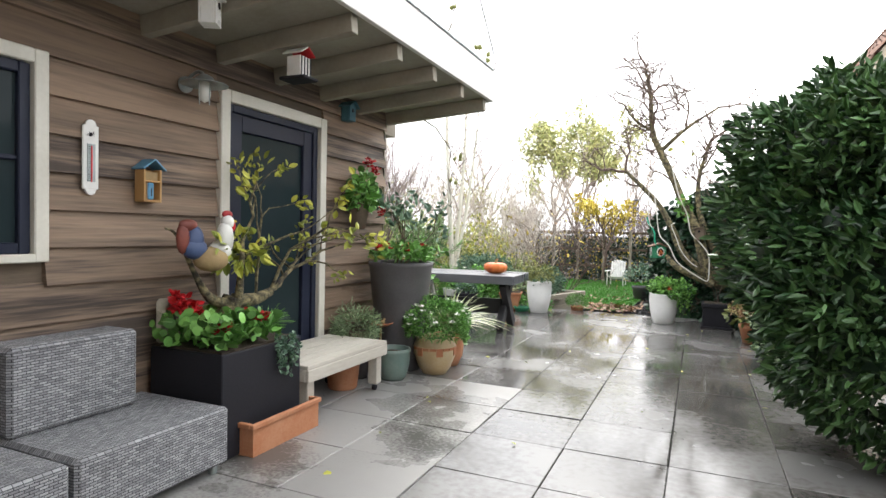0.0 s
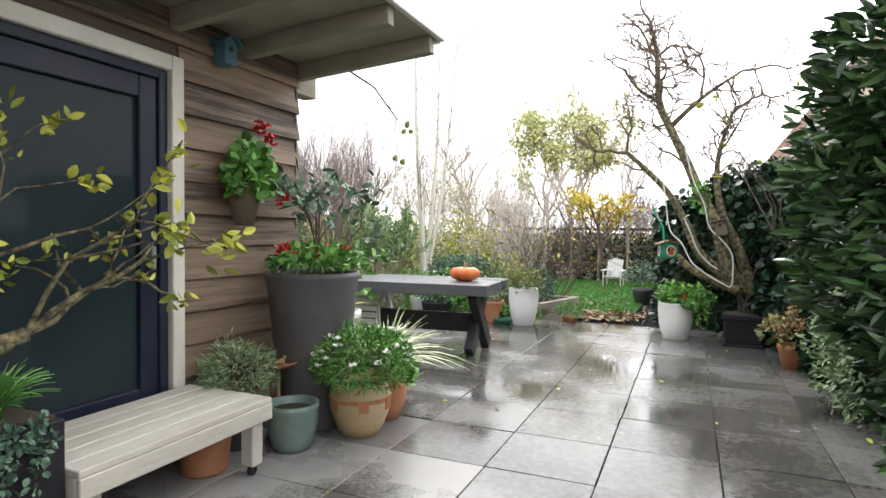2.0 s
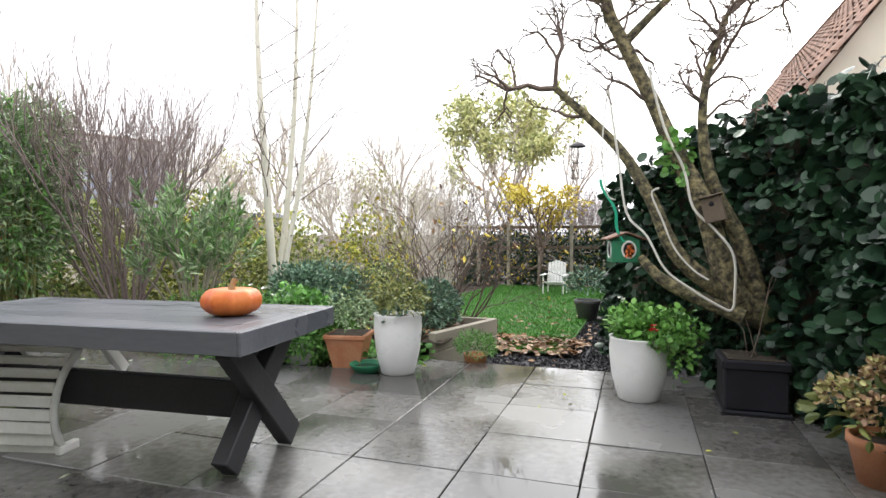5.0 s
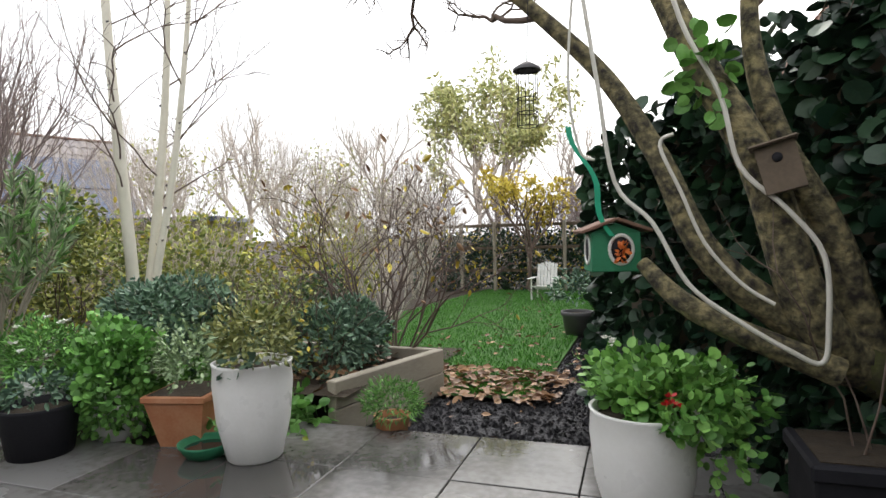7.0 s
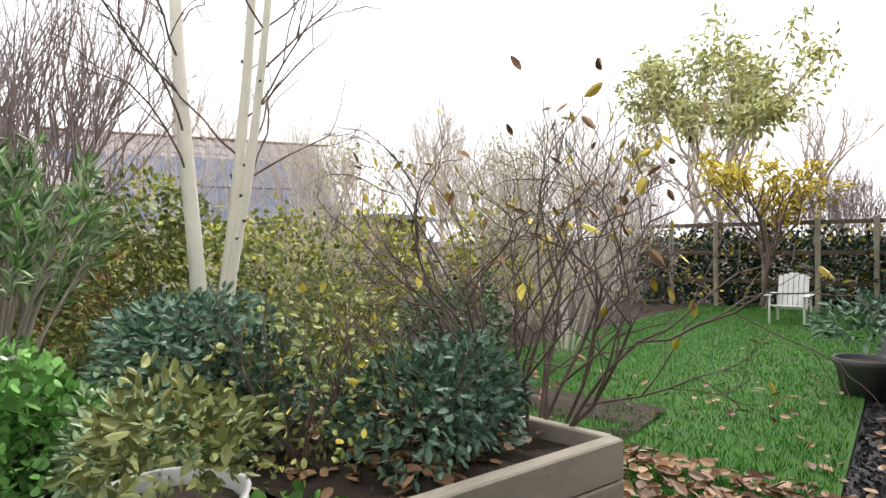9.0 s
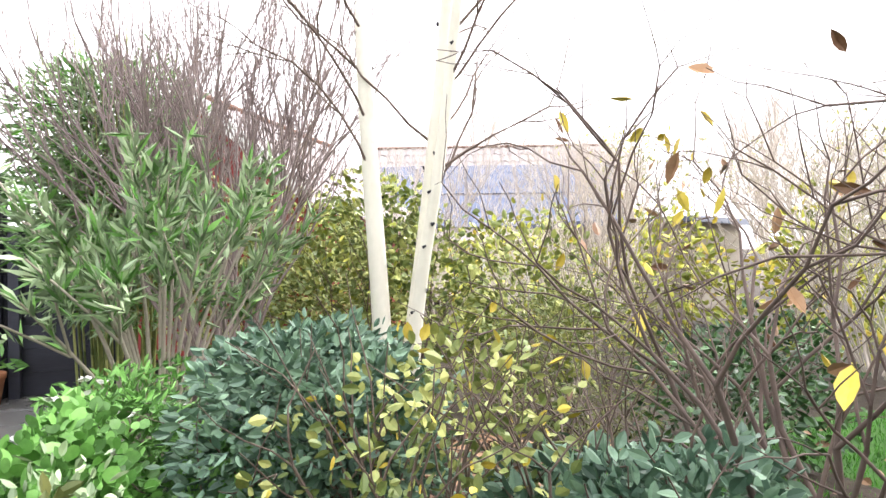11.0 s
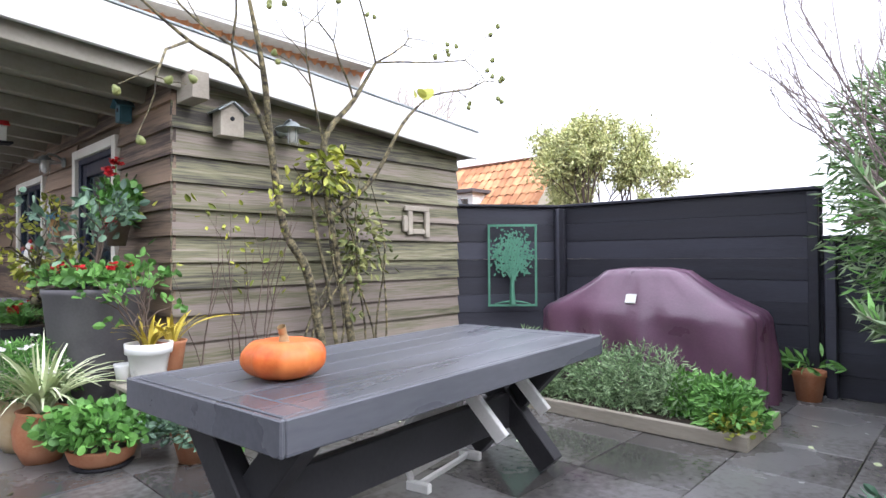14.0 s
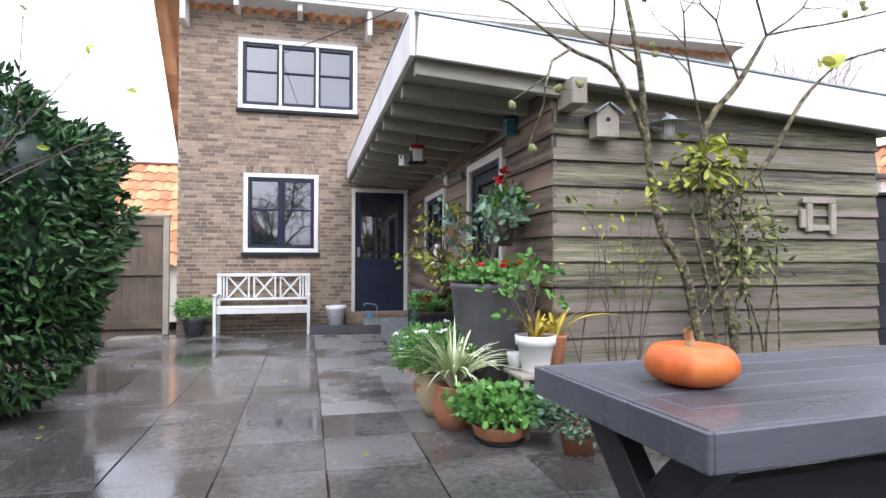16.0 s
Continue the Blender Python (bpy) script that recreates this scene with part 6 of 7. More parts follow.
limb([T(0.95, 0.62), T(0.76, 0.85, 8.1), T(0.60, 1.40, 8.1), T(0.40, 1.82, 8.15), T(0.26, 2.17), T(0.05, 2.62), T(-0.08, 2.95), T(-0.12, 3.5), T(-0.2, 3.9)], [0.10, 0.085, 0.072, 0.062, 0.055, 0.05, 0.042, 0.03, 0.016], sg)
limb([T(0.9, 0.66), T(0.45, 1.02, 8.12), T(0.25, 1.45, 8.15), T(0.05, 1.80), T(-0.22, 2.10), T(-0.46, 2.33)], [0.08, 0.06, 0.046, 0.04, 0.033, 0.024], sg)
limb([T(0.85, 0.62, 8.05), T(0.38, 0.83, 8.1), T(0.18, 1.02, 8.2)], [0.055, 0.045, 0.03], sg)
limb([T(1.0, 0.62), T(0.86, 1.1, 8.15), T(0.68, 1.5, 8.15), T(0.60, 1.9), T(0.62, 2.3), T(0.75, 2.75)], [0.08, 0.062, 0.047, 0.036, 0.028, 0.017], sg)
limb([T(-0.08, 2.95), T(-0.32, 3.1, 8.1), T(-0.5, 3.35, 8.0)], [0.028, 0.02, 0.011], sg)
limb([T(0.05, 2.62), T(0.4, 2.95), T(0.85, 3.25)], [0.036, 0.024, 0.012], sg)
for a, d, L, r in ((T(-0.2, 3.9), (0.1, 0.1, 1), 0.7, 0.014), (T(-0.12, 3.5), (0.8, 0.2, 0.6), 0.9, 0.016), (T(-0.12, 3.5), (-0.8, -0.1, 0.7), 0.9, 0.016), (T(-0.5, 3.35, 8.0), (-1, 0, 0.3), 0.45, 0.009), (T(-0.32, 3.1, 8.1), (-0.6, 0.2, 0.8), 0.5, 0.009),
                   (T(-0.46, 2.33), (-0.8, 0.1, 0.3), 0.75, 0.018), (T(-0.46, 2.33), (-0.2, -0.2, 0.9), 0.7, 0.016), (T(-0.22, 2.10), (-0.9, 0.2, -0.1), 0.6, 0.012), (T(0.85, 3.25), (0.8, 0, 0.2), 0.8, 0.012), (T(0.4, 2.95), (0.4, 0.2, 0.9), 0.9, 0.014),
                   (T(0.75, 2.75), (0.5, 0.1, 0.8), 0.9, 0.014), (T(0.62, 2.3), (0.9, -0.1, 0.7), 0.9, 0.012), (T(0.26, 2.17), (-0.7, -0.1, 0.4), 0.6, 0.012), (T(-0.08, 2.95), (0.3, -0.3, 0.9), 0.9, 0.016), (T(-0.05, 3.2), (-0.5, 0.4, 0.7), 0.9, 0.014)):
    grow(a, d, L * 0.62, r * 1.3, 3, tw, [], 3, 0.8, 0.05, 4, 0.25, 0.6)
for z in np.arange(1.9, 3.9, 0.055):
    x = np.interp(z, (1.82, 2.17, 2.62, 2.95, 3.5, 3.9), (0.40, 0.26, 0.05, -0.08, -0.12, -0.2))
    a = rng.uniform(0, 6.283)
    if z > 2.5:
        grow(T(x, z, 8.2), (math.cos(a), 0.7 * math.sin(a), 0.35), 0.34, 0.012, 2, tw, [], 3, 0.85, 0.05, 4, 0.3, 0.62)
    x = np.interp(z, (1.9, 2.3, 2.75, 3.3), (0.60, 0.62, 0.75, 0.95))
    if 2.0 < z < 3.0:
        grow(T(x, z, 8.2), (math.cos(a) * 0.8, 0.7 * math.sin(a), 0.5), 0.3, 0.011, 2, tw, [], 3, 0.85, 0.05, 4, 0.3, 0.62)
tubes("trunk", sg, M["bark"], tree, "rough grey-brown leaning stems", 14)
tubes("mossy_base", ms, M["moss"], tree, "moss-covered leaning base", 10)
tubes("twigwork", tw, M["twig"], tree, "tangle of bare twigs", 4)
dome(tree, 60, T(0.42, 1.75, 8.05), (0.10, 0.08, 0.18), 0.06, M["green"], 0.95, -1, 0.2, 0.2, "ivy_growth")

hose = thing("garden_hose", 0.6, 8.0, 0.5, "white hose looped over the old tree", "hose")
sg = []
def Q(x, z, y):
    return (x - 0.6, y - 8.0, z - 0.5)
limb([Q(-0.06, 2.3, 8.1), Q(0.02, 1.75, 8.05), Q(0.08, 1.35, 8.05), Q(0.22, 1.18, 8.0), Q(0.34, 0.95, 7.98), Q(0.50, 0.82, 7.95), Q(0.66, 0.72, 7.93), Q(0.76, 0.68, 7.93), Q(0.78, 0.80, 7.93), Q(0.77, 1.05, 7.93), Q(0.66, 1.22, 7.95), Q(0.52, 1.38, 7.98), Q(0.46, 1.65, 8.0), Q(0.33, 1.95, 8.02), Q(0.22, 2.4, 8.05)], [0.0092] * 15, sg)
tubes("hose_loop", sg, M["hose"], hose, "long white hose loop", 8)
sg = []
limb([Q(0.62, 0.88, 7.94), Q(0.52, 0.95, 7.96), Q(0.40, 1.1, 7.98), Q(0.32, 1.3, 8.0), Q(0.25, 1.48, 8.02), Q(0.3, 1.52, 8.02)], [0.0072] * 6, sg)
tubes("hose_end", sg, M["hose"], hose, "thinner white hose end", 8)
sg = []
limb([Q(-0.06, 2.3, 8.1), Q(-0.1, 1.8, 8.1), Q(-0.06, 1.5, 8.1), Q(0.0, 1.45, 8.1)], [0.006] * 4, sg)
tubes("cord", sg, M["hose"], hose, "thin white cord", 6)

nest_box("birdhouse", pose(0.68, 8.02, 1.28, 0, 14, 168), 0.13, 0.17, 0.10, M["oldwood"], M["oldwood"], "brown wooden nest box fixed on the old tree", hole=True, roof_rise=0)

gh = thing("birdhouse", 0.03, 8.38, 0.98, "green painted birdhouse with a brown roof and ribbon", "birdhouse", 196)
w, hgt, dp = 0.21, 0.17, 0.17
boxpart("body", (-w / 2, w / 2, 0, dp, 0, hgt), M["greenp"], gh, "bright green walls", 0.004)
for s in (-1, 1):
    boxpart("roof_board", (0 if s > 0 else -0.155, 0.155 if s > 0 else 0, -0.03, dp + 0.03, 0, 0.014), M["roofb"], gh, "brown roof board", 0.003, Matrix.Translation((0, 0, hgt + 0.05)) @ pose(0, 0, 0, 0, s * 20, 0))
bm = bmesh.new()
vs = [bm.verts.new(q) for q in ((-w / 2, 0.002, hgt), (w / 2, 0.002, hgt), (0, 0.002, hgt + 0.04), (-w / 2, dp - 0.002, hgt), (w / 2, dp - 0.002, hgt), (0, dp - 0.002, hgt + 0.04))]
for q in ((0, 1, 2), (5, 4, 3), (0, 3, 4, 1), (1, 4, 5, 2), (2, 5, 3, 0)):
    bm.faces.new([vs[i] for i in q])
part("gable", bm, M["greenp"], gh)
for c, ry, pos in (("ring", 0, (-0.02, dp + 0.002, 0.095)), ("ring", 90, (w / 2 + 0.002, dp * 0.55, 0.095))):
    v, f = [], []
    for i in range(24):
        a = 6.283 * i / 24
        for j in range(6):
            b = 6.283 * j / 6
            v.append(((0.05 + 0.008 * math.cos(b)) * math.cos(a), 0.006 * math.sin(b), (0.062 + 0.008 * math.cos(b)) * math.sin(a)))
    for i in range(24):
        for j in range(6):
            f.append((i * 6 + j, ((i + 1) % 24) * 6 + j, ((i + 1) % 24) * 6 + (j + 1) % 6, i * 6 + (j + 1) % 6))
    o = obj("window_ring", v, f, M["enamel"], gh, "white ring round the opening", True)
    o.matrix_basis = Matrix.Translation(pos) @ pose(0, 0, 0, 0, 0, -ry if ry else 0)
    hole = turned("opening", [(0.0, 0.0), (0.046, 0.0), (0.046, 0.003), (0.0, 0.003)], M["black"], gh, "dark oval opening", 20)
    hole.matrix_basis = Matrix.Translation(pos) @ pose(0, 0, 0, 0, 0, -ry if ry else 0) @ pose(0, 0, 0, 90, 0, 0) @ Matrix.Diagonal((1, 1.25, 1, 1))
dome(gh, 40, (-0.02, dp + 0.012, 0.085), (0.025, 0.012, 0.035), 0.02, M["pumpkin"], 0.8, -1, 0.2, 0.3, "orange_ornament", "orange ornament inside")
v = []
for i in range(14):
    s = i / 13
    x, z = -0.02 - 0.16 * s, 0.15 + 0.48 * s
    tw_ = 0.02 * math.sin(s * 9)
    v += [(-x - 0.012 + tw_, dp + 0.02 - 0.05 * s, z), (-x + 0.014 + tw_, dp + 0.024 - 0.05 * s, z + 0.004)]
obj("ribbon", v, [(2 * i, 2 * i + 1, 2 * i + 3, 2 * i + 2) for i in range(13)], M["ribbon"], gh, "green tie ribbon")
fd = thing("fat_ball_feeder", -0.28, 8.15, 1.62, "hanging wire fat ball feeder in the old tree", "bird feeder")
tubes("cage", [((0.045 * math.cos(a), 0.045 * math.sin(a), 0.0), (0.045 * math.cos(a), 0.045 * math.sin(a), 0.24), 0.002, 0.002) for a in np.linspace(0, 6.283, 9)[:-1]]
      + [((0.045 * math.cos(a), 0.045 * math.sin(a), z), (0.045 * math.cos(a + 0.785), 0.045 * math.sin(a + 0.785), z), 0.002, 0.002) for a in np.linspace(0, 6.283, 9)[:-1] for z in (0, 0.06, 0.12, 0.24)], M["black"], fd, "wire cage", 4)
turned("lid", [(0.062, 0.24), (0.06, 0.25), (0.02, 0.275), (0.0, 0.278)], M["charcoal"], fd, "domed dark lid", 18)
tubes("wire", [((0, 0, 0.27), (0.02, 0.05, 0.95), 0.002, 0.002)], M["black"], fd, "hanging wire", 4)

# ---- back garden: beds, shrubs, trees ----
rb = thing("raised_bed_edge", -1.75, 8.95, GZ - 0.03, "weathered timber edge of the raised planting bed", "bed edging")
m = pose(0, 0, 0, 0, 0, -math.degrees(math.atan2(0.35, 1.15)))
for k in range(2):
    boxpart("sleeper", (-0.04, 0.04, 0.0, 1.22, 0.0 + k * 0.19, 0.185 + k * 0.19), M["greywood"], rb, "grey sleeper", 0.008, m)
m2 = Matrix.Translation((0.37, 1.17, 0)) @ pose(0, 0, 0, 0, 0, 86)
for k in range(2):
    boxpart("sleeper", (-0.03, 0.03, 0.05, 1.6, 0.0 + k * 0.19, 0.18 + k * 0.19), M["greywood"], rb, "grey sleeper", 0.008, m2)
sheet("raised_soil", -4.4, -1.62, 8.9, 10.1, 0.14, M["soil"], "dark raised bed soil under the shrubs", "soil", n=14, rough=0.03)


def shrub_of(name, x, y, z, blobs, material, size, width, dens, label, cat="shrub", inner=0.35, amp=0.22, twigs=14, fold=0.12, stem=None, tall=0.6, second=None):
    """A leafy shrub: woody stems below, leaves through uneven lumps."""
    t = thing(name, x, y, z, label, cat)
    sg, tips = [], []
    for k in range(twigs):
        a = rng.uniform(0, 6.283)
        grow((0.06 * math.cos(a), 0.06 * math.sin(a), 0), (0.5 * math.cos(a), 0.5 * math.sin(a), 1), tall, 0.006, 1, sg, tips, 2, 0.5, 0.2)
    tubes("stem_growth", sg, stem or M["twig"], t, "woody stems", 4)
    crown(t, "foliage", blobs, material, size, width, dens, amp=amp, inner=inner, fold=fold)
    if second:
        crown(t, "upper_foliage", blobs, second, size, width, dens * 0.11, amp=amp, inner=0.8, fold=fold, label="yellowing leaves")
    return t


shrub_of("evergreen_shrub", -3.05, 8.95, 0, [((0, 0, 0.52), (0.40, 0.34, 0.36)), ((0.22, 0.15, 0.48), (0.3, 0.3, 0.3)), ((-0.35, 0.1, 0.45), (0.34, 0.3, 0.34))], M["bluegreen"], 0.052, 0.5, 1900, "blue-green broad-leaved evergreen shrub", inner=0.45)
shrub_of("evergreen_shrub", -2.15, 9.62, 0.1, [((0, 0, 0.26), (0.4, 0.34, 0.26)), ((0.1, 0.15, 0.36), (0.26, 0.26, 0.2))], M["bluegreen"], 0.055, 0.52, 1500, "blue-green evergreen shrub at the bed edge", inner=0.4)
shrub_of("rose_bush", -2.45, 9.2, 0.1, [((0, 0, 0.38), (0.42, 0.4, 0.36)), ((0.1, 0.05, 0.65), (0.25, 0.25, 0.2))], M["hedgeleaf"], 0.042, 0.6, 330, "thin rose bush turning yellow", inner=0.1, second=M["yellow"])
shrub_of("mint_patch", -3.2, 8.62, -0.05, [((0, 0, 0.22), (0.5, 0.3, 0.3)), ((0.5, 0.02, 0.2), (0.3, 0.25, 0.24))], M["green"], 0.04, 0.8, 1300, "bright green mint spreading over the bed edge", "herb", inner=0.4, twigs=4, tall=0.2)
shrub_of("daisy_bush", -3.95, 8.32, -0.05, [((0, 0, 0.32), (0.38, 0.34, 0.36))], M["green"], 0.055, 0.35, 900, "green daisy bush with few white flowers", inner=0.4, twigs=5, tall=0.3)
shrub_of("strawberry_patch", -2.15, 8.75, -0.1, [((0, 0, 0.14), (0.4, 0.22, 0.16))], M["green"], 0.07, 0.8, 420, "green ground cover beside the sleeper", "herb", inner=0.2, twigs=3, tall=0.12)

ole = thing("oleander", -4.15, 8.42, 0.0, "leggy oleander with long narrow leaves", "shrub")
sg, tips = [], []
for k in range(26):
    a = 6.283 * k / 26 + rng.normal() * 0.15
    q = rng.uniform(0.22, 0.62)
    top = np.array([q * math.cos(a), q * math.sin(a), rng.uniform(1.15, 1.75) - 0.35 * q])
    mid = np.array([0.42 * q * math.cos(a), 0.42 * q * math.sin(a), top[2] * 0.52])
    limb([(0.06 * math.cos(a), 0.06 * math.sin(a), 0), tuple(mid), tuple(top)], [0.013, 0.010, 0.005], sg)
    for _ in range(2):
        end = top + rng.normal(size=3) * [0.12, 0.12, 0.06] + (top - mid) * 0.2
        limb([tuple(mid + (top - mid) * 0.45), tuple((mid + end) / 2 + (top - mid) * 0.25), tuple(end)], [0.007, 0.006, 0.004], sg)
        tips.append((end, end - mid))
    tips.append((top, top - mid))
tubes("stem_growth", sg, M["greywood"], ole, "pale bare stems", 5)
P, D = [], []
for a, d in tips:
    d = d / np.linalg.norm(d)
    for _ in range(30):
        P.append(a - d * rng.uniform(0, 0.30))
        D.append(d * 0.7 + rng.normal(size=3) * 0.5 + [0, 0, 0.1])
foliage(ole, P, D, 0.115, M["grassy"], 0.13)
foliage(ole, P[::3], D[::3], 0.12, M["green"], 0.13, "paler leaves", "pale_foliage")

bam = thing("bamboo_clump", -6.15, 7.95, -0.1, "tall clump of light green bamboo", "bamboo")
sg = []
for k in range(46):
    a, r = rng.uniform(0, 6.283), rng.random() ** 0.5
    q = np.array([0.28 * r * math.cos(a), 0.28 * r * math.sin(a), 0])
    limb([q, q * 1.4 + [0, 0, 1.4], q * 2.4 + [0, 0, 2.6 + rng.normal() * 0.3]], [0.011, 0.009, 0.004], sg)
tubes("cane_growth", sg, M["olive"], bam, "thin canes", 4)
crown(bam, "foliage", [((0, 0, 2.1), (0.62, 0.62, 0.65)), ((0.1, 0, 1.5), (0.55, 0.55, 0.8))], M["grassy"], 0.11, 0.16, 620, inner=0.2)
crown(bam, "fresh_foliage", [((0, 0, 2.15), (0.62, 0.62, 0.65)), ((0.1, 0, 1.5), (0.55, 0.55, 0.8))], M["green"], 0.11, 0.16, 300, inner=0.2, label="fresh green leaves")


def bare_shrub(name, x, y, z, n, L, r, levels, lean, label, material, kids=2, spread=0.45, cat="shrub", wob=0.12, lift=0.25):
    t = thing(name, x, y, z, label, cat)
    sg, tips = [], []
    for k in range(n):
        a = rng.uniform(0, 6.283)
        grow((0.1 * math.cos(a), 0.1 * math.sin(a), 0), (lean * math.cos(a), lean * math.sin(a), 1), L * rng.uniform(0.8, 1.15), r, levels, sg, tips, kids, spread, lift, 4, wob, 0.66)
    tubes("stem_growth", [q for q in sg if q[2] > r * 0.55], material, t, "thicker bare stems", 5)
    tubes("twigwork", [q for q in sg if q[2] <= r * 0.55], material, t, "fine bare twigs", 4)
    return t, tips


bare_shrub("bare_shrub", -5.38, 8.72, 0.2, 22, 1.25, 0.017, 3, 0.33, "vase-shaped bare grey-brown shrub", M["twigm"], 3, 0.34)
mag = thing("magnolia", -1.92, 10.22, 0.0, "multi-stemmed magnolia with last yellow leaves", "shrub")
sg, tips = [], []
for k in range(15):
    a = 6.283 * k / 15 + rng.normal() * 0.2
    grow((0.08 * math.cos(a), 0.08 * math.sin(a), 0), (0.60 * math.cos(a), 0.50 * math.sin(a) - 0.10, 0.98), 0.94 * rng.uniform(0.8, 1.1), 0.0115, 3, sg, tips, 2, 0.62, 0.12, 4, 0.17, 0.62)
tubes("stem_growth", [q for q in sg if q[2] > 0.006], M["twigd"], mag, "thicker bare stems", 6)
tubes("twigwork", [q for q in sg if q[2] <= 0.006], M["twigd"], mag, "fine bare twigs", 4)
tips = [q for q in tips if q[0][1] > -0.75]
pick = rng.choice(len(tips), min(80, len(tips)), replace=False)
foliage(mag, [tips[i][0] for i in pick], [tips[i][1] * 0.3 + rng.normal(size=3) * 0.35 - [0, 0, 0.8] for i in pick], 0.08, M["yellow"], 0.48, "yellow hanging leaves", "yellow_foliage")
pick = rng.choice(len(tips), min(80, len(tips)), replace=False)
foliage(mag, [tips[i][0] for i in pick], [tips[i][1] * 0.4 + rng.normal(size=3) * 0.5 for i in pick], 0.08, M["brownleaf"], 0.4, "curled brown leaves", "brown_foliage")

birch = thing("birch_tree", -3.98, 9.53, -0.1, "multi-stemmed white birch with bare twigs", "tree")
sg, tw, mk = [], [], []
for pts, rr in (([(0, 0, 0), (0.02, -0.03, 0.9), (-0.02, -0.1, 2.2), (-0.1, -0.1, 3.4), (-0.1, -0.15, 5.4)], [0.06, 0.052, 0.044, 0.034, 0.010]),
                ([(0.02, 0.08, 0), (0.0, 0.14, 0.7), (0.05, 0.24, 1.6), (0.1, 0.36, 3.0), (0.1, 0.45, 5.0)], [0.052, 0.046, 0.04, 0.03, 0.010]),
                ([(0.04, 0.10, 0), (0.08, 0.15, 0.9), (0.22, 0.26, 1.9), (0.34, 0.36, 3.2), (0.42, 0.42, 4.6)], [0.045, 0.038, 0.03, 0.022, 0.008])):
    out = limb(pts, rr, sg)
    for q, r in out[3::1]:
        if q.z > 1.5:
            a = rng.uniform(0, 6.283)
            grow(q, (math.cos(a), math.sin(a), 0.8), 0.7, 0.008, 2, tw, [], 2, 0.5, 0.1, 4, 0.14, 0.6)
    for q, r in out:
        for _ in range(2):
            z = q.z + rng.uniform(-0.15, 0.15)
            a = rng.uniform(0, 6.283)
            mk.append(((q.x + r * 0.9 * math.cos(a), q.y + r * 0.9 * math.sin(a), z), (q.x + r * 0.9 * math.cos(a + 0.7), q.y + r * 0.9 * math.sin(a + 0.7), z + 0.01), 0.012, 0.006))
tubes("trunk", sg, M["birch"], birch, "white peeling trunks", 10)
tubes("bark_scarring", mk, M["black"], birch, "dark bark scars", 4)
tubes("twigwork", tw, M["twig"], birch, "fine twigs", 4)

shrub_of("mixed_hedge", -5.35, 9.95, -0.1, [((-0.6, -0.5, 0.8), (0.6, 0.4, 0.6)), ((0.1, 0.2, 0.85), (0.6, 0.45, 0.65)), ((0.7, 0.8, 0.75), (0.6, 0.5, 0.65)), ((-0.1, 0.0, 1.4), (0.55, 0.4, 0.5))], M["hedgeleaf"], 0.06, 0.65, 430, "tangled yellow-green hedge of climbers", "hedge", inner=0.3, twigs=16, tall=1.1, second=M["limegreen"])
shrub_of("mixed_hedge", -7.4, 9.3, -0.1, [((0, 0, 0.7), (0.9, 0.9, 0.8)), ((0.6, 0.6, 0.6), (0.8, 0.7, 0.7)), ((-0.2, -0.5, 1.1), (0.7, 0.8, 0.8)), ((0.3, 0.3, 1.4), (0.6, 0.7, 0.5))], M["hedgeleaf"], 0.075, 0.6, 260, "olive-green hedge behind the fence", "hedge", inner=0.35, twigs=10, tall=0.9)
shrub_of("broom_shrub", -3.95, 10.75, -0.1, [((0, 0, 0.55), (0.42, 0.42, 0.5))], M["olive"], 0.06, 0.14, 1100, "rounded olive heather-like shrub", inner=0.25, twigs=10)
shrub_of("green_shrub", -3.6, 11.6, -0.1, [((0, 0, 0.35), (0.5, 0.5, 0.4)), ((-0.2, 0.6, 0.45), (0.4, 0.4, 0.4))], M["laurel"], 0.06, 0.6, 420, "dark green shrub behind the magnolia", inner=0.3)
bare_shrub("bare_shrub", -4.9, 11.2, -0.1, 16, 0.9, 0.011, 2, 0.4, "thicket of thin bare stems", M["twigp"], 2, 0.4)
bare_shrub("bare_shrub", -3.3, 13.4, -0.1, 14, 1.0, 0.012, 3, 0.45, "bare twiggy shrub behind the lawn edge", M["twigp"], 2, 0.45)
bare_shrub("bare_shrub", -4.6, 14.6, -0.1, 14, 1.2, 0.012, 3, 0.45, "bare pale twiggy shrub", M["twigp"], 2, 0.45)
shrub_of("garden_hedge", -6.6, 14.0, -0.1, [((x, y, 0.8), (1.0, 0.8, 0.9)) for x, y in ((-1.5, -1.4), (-0.3, 0.0), (1.2, 1.2), (0.8, 3.0))], M["limegreen"], 0.10, 0.6, 120, "yellowing boundary hedge of mixed shrubs", "hedge", inner=0.3, twigs=12, tall=1.0, second=M["yellow"])

# ---- far end: fence, chair, hedge, trees ----
shrub_of("back_hedge", -2.6, 22.6, -0.5, [((x, 0.2 * math.sin(x * 3), 0.8), (0.8, 0.5, 0.95)) for x in np.arange(-3.0, 3.6, 0.75)], M["ivy"], 0.11, 0.6, 190, "dark back hedge with brown and yellow leaves", "hedge", inner=0.4, twigs=6, second=M["yellow"])
bf = thing("back_fence", -2.6, 22.0, -0.48, "rustic post fence at the end of the lawn", "fence")
for k in range(7):
    boxpart("post", (-3.2 + k * 1.0, -3.1 + k * 1.0, -0.05, 0.05, 0, 2.0), M["greywood"], bf, "round-edged post", 0.02)
for z in (0.55, 1.2, 1.85):
    boxpart("rail", (-3.3, 3.1, 0.055, 0.085, z, z + 0.09), M["oldwood"], bf)
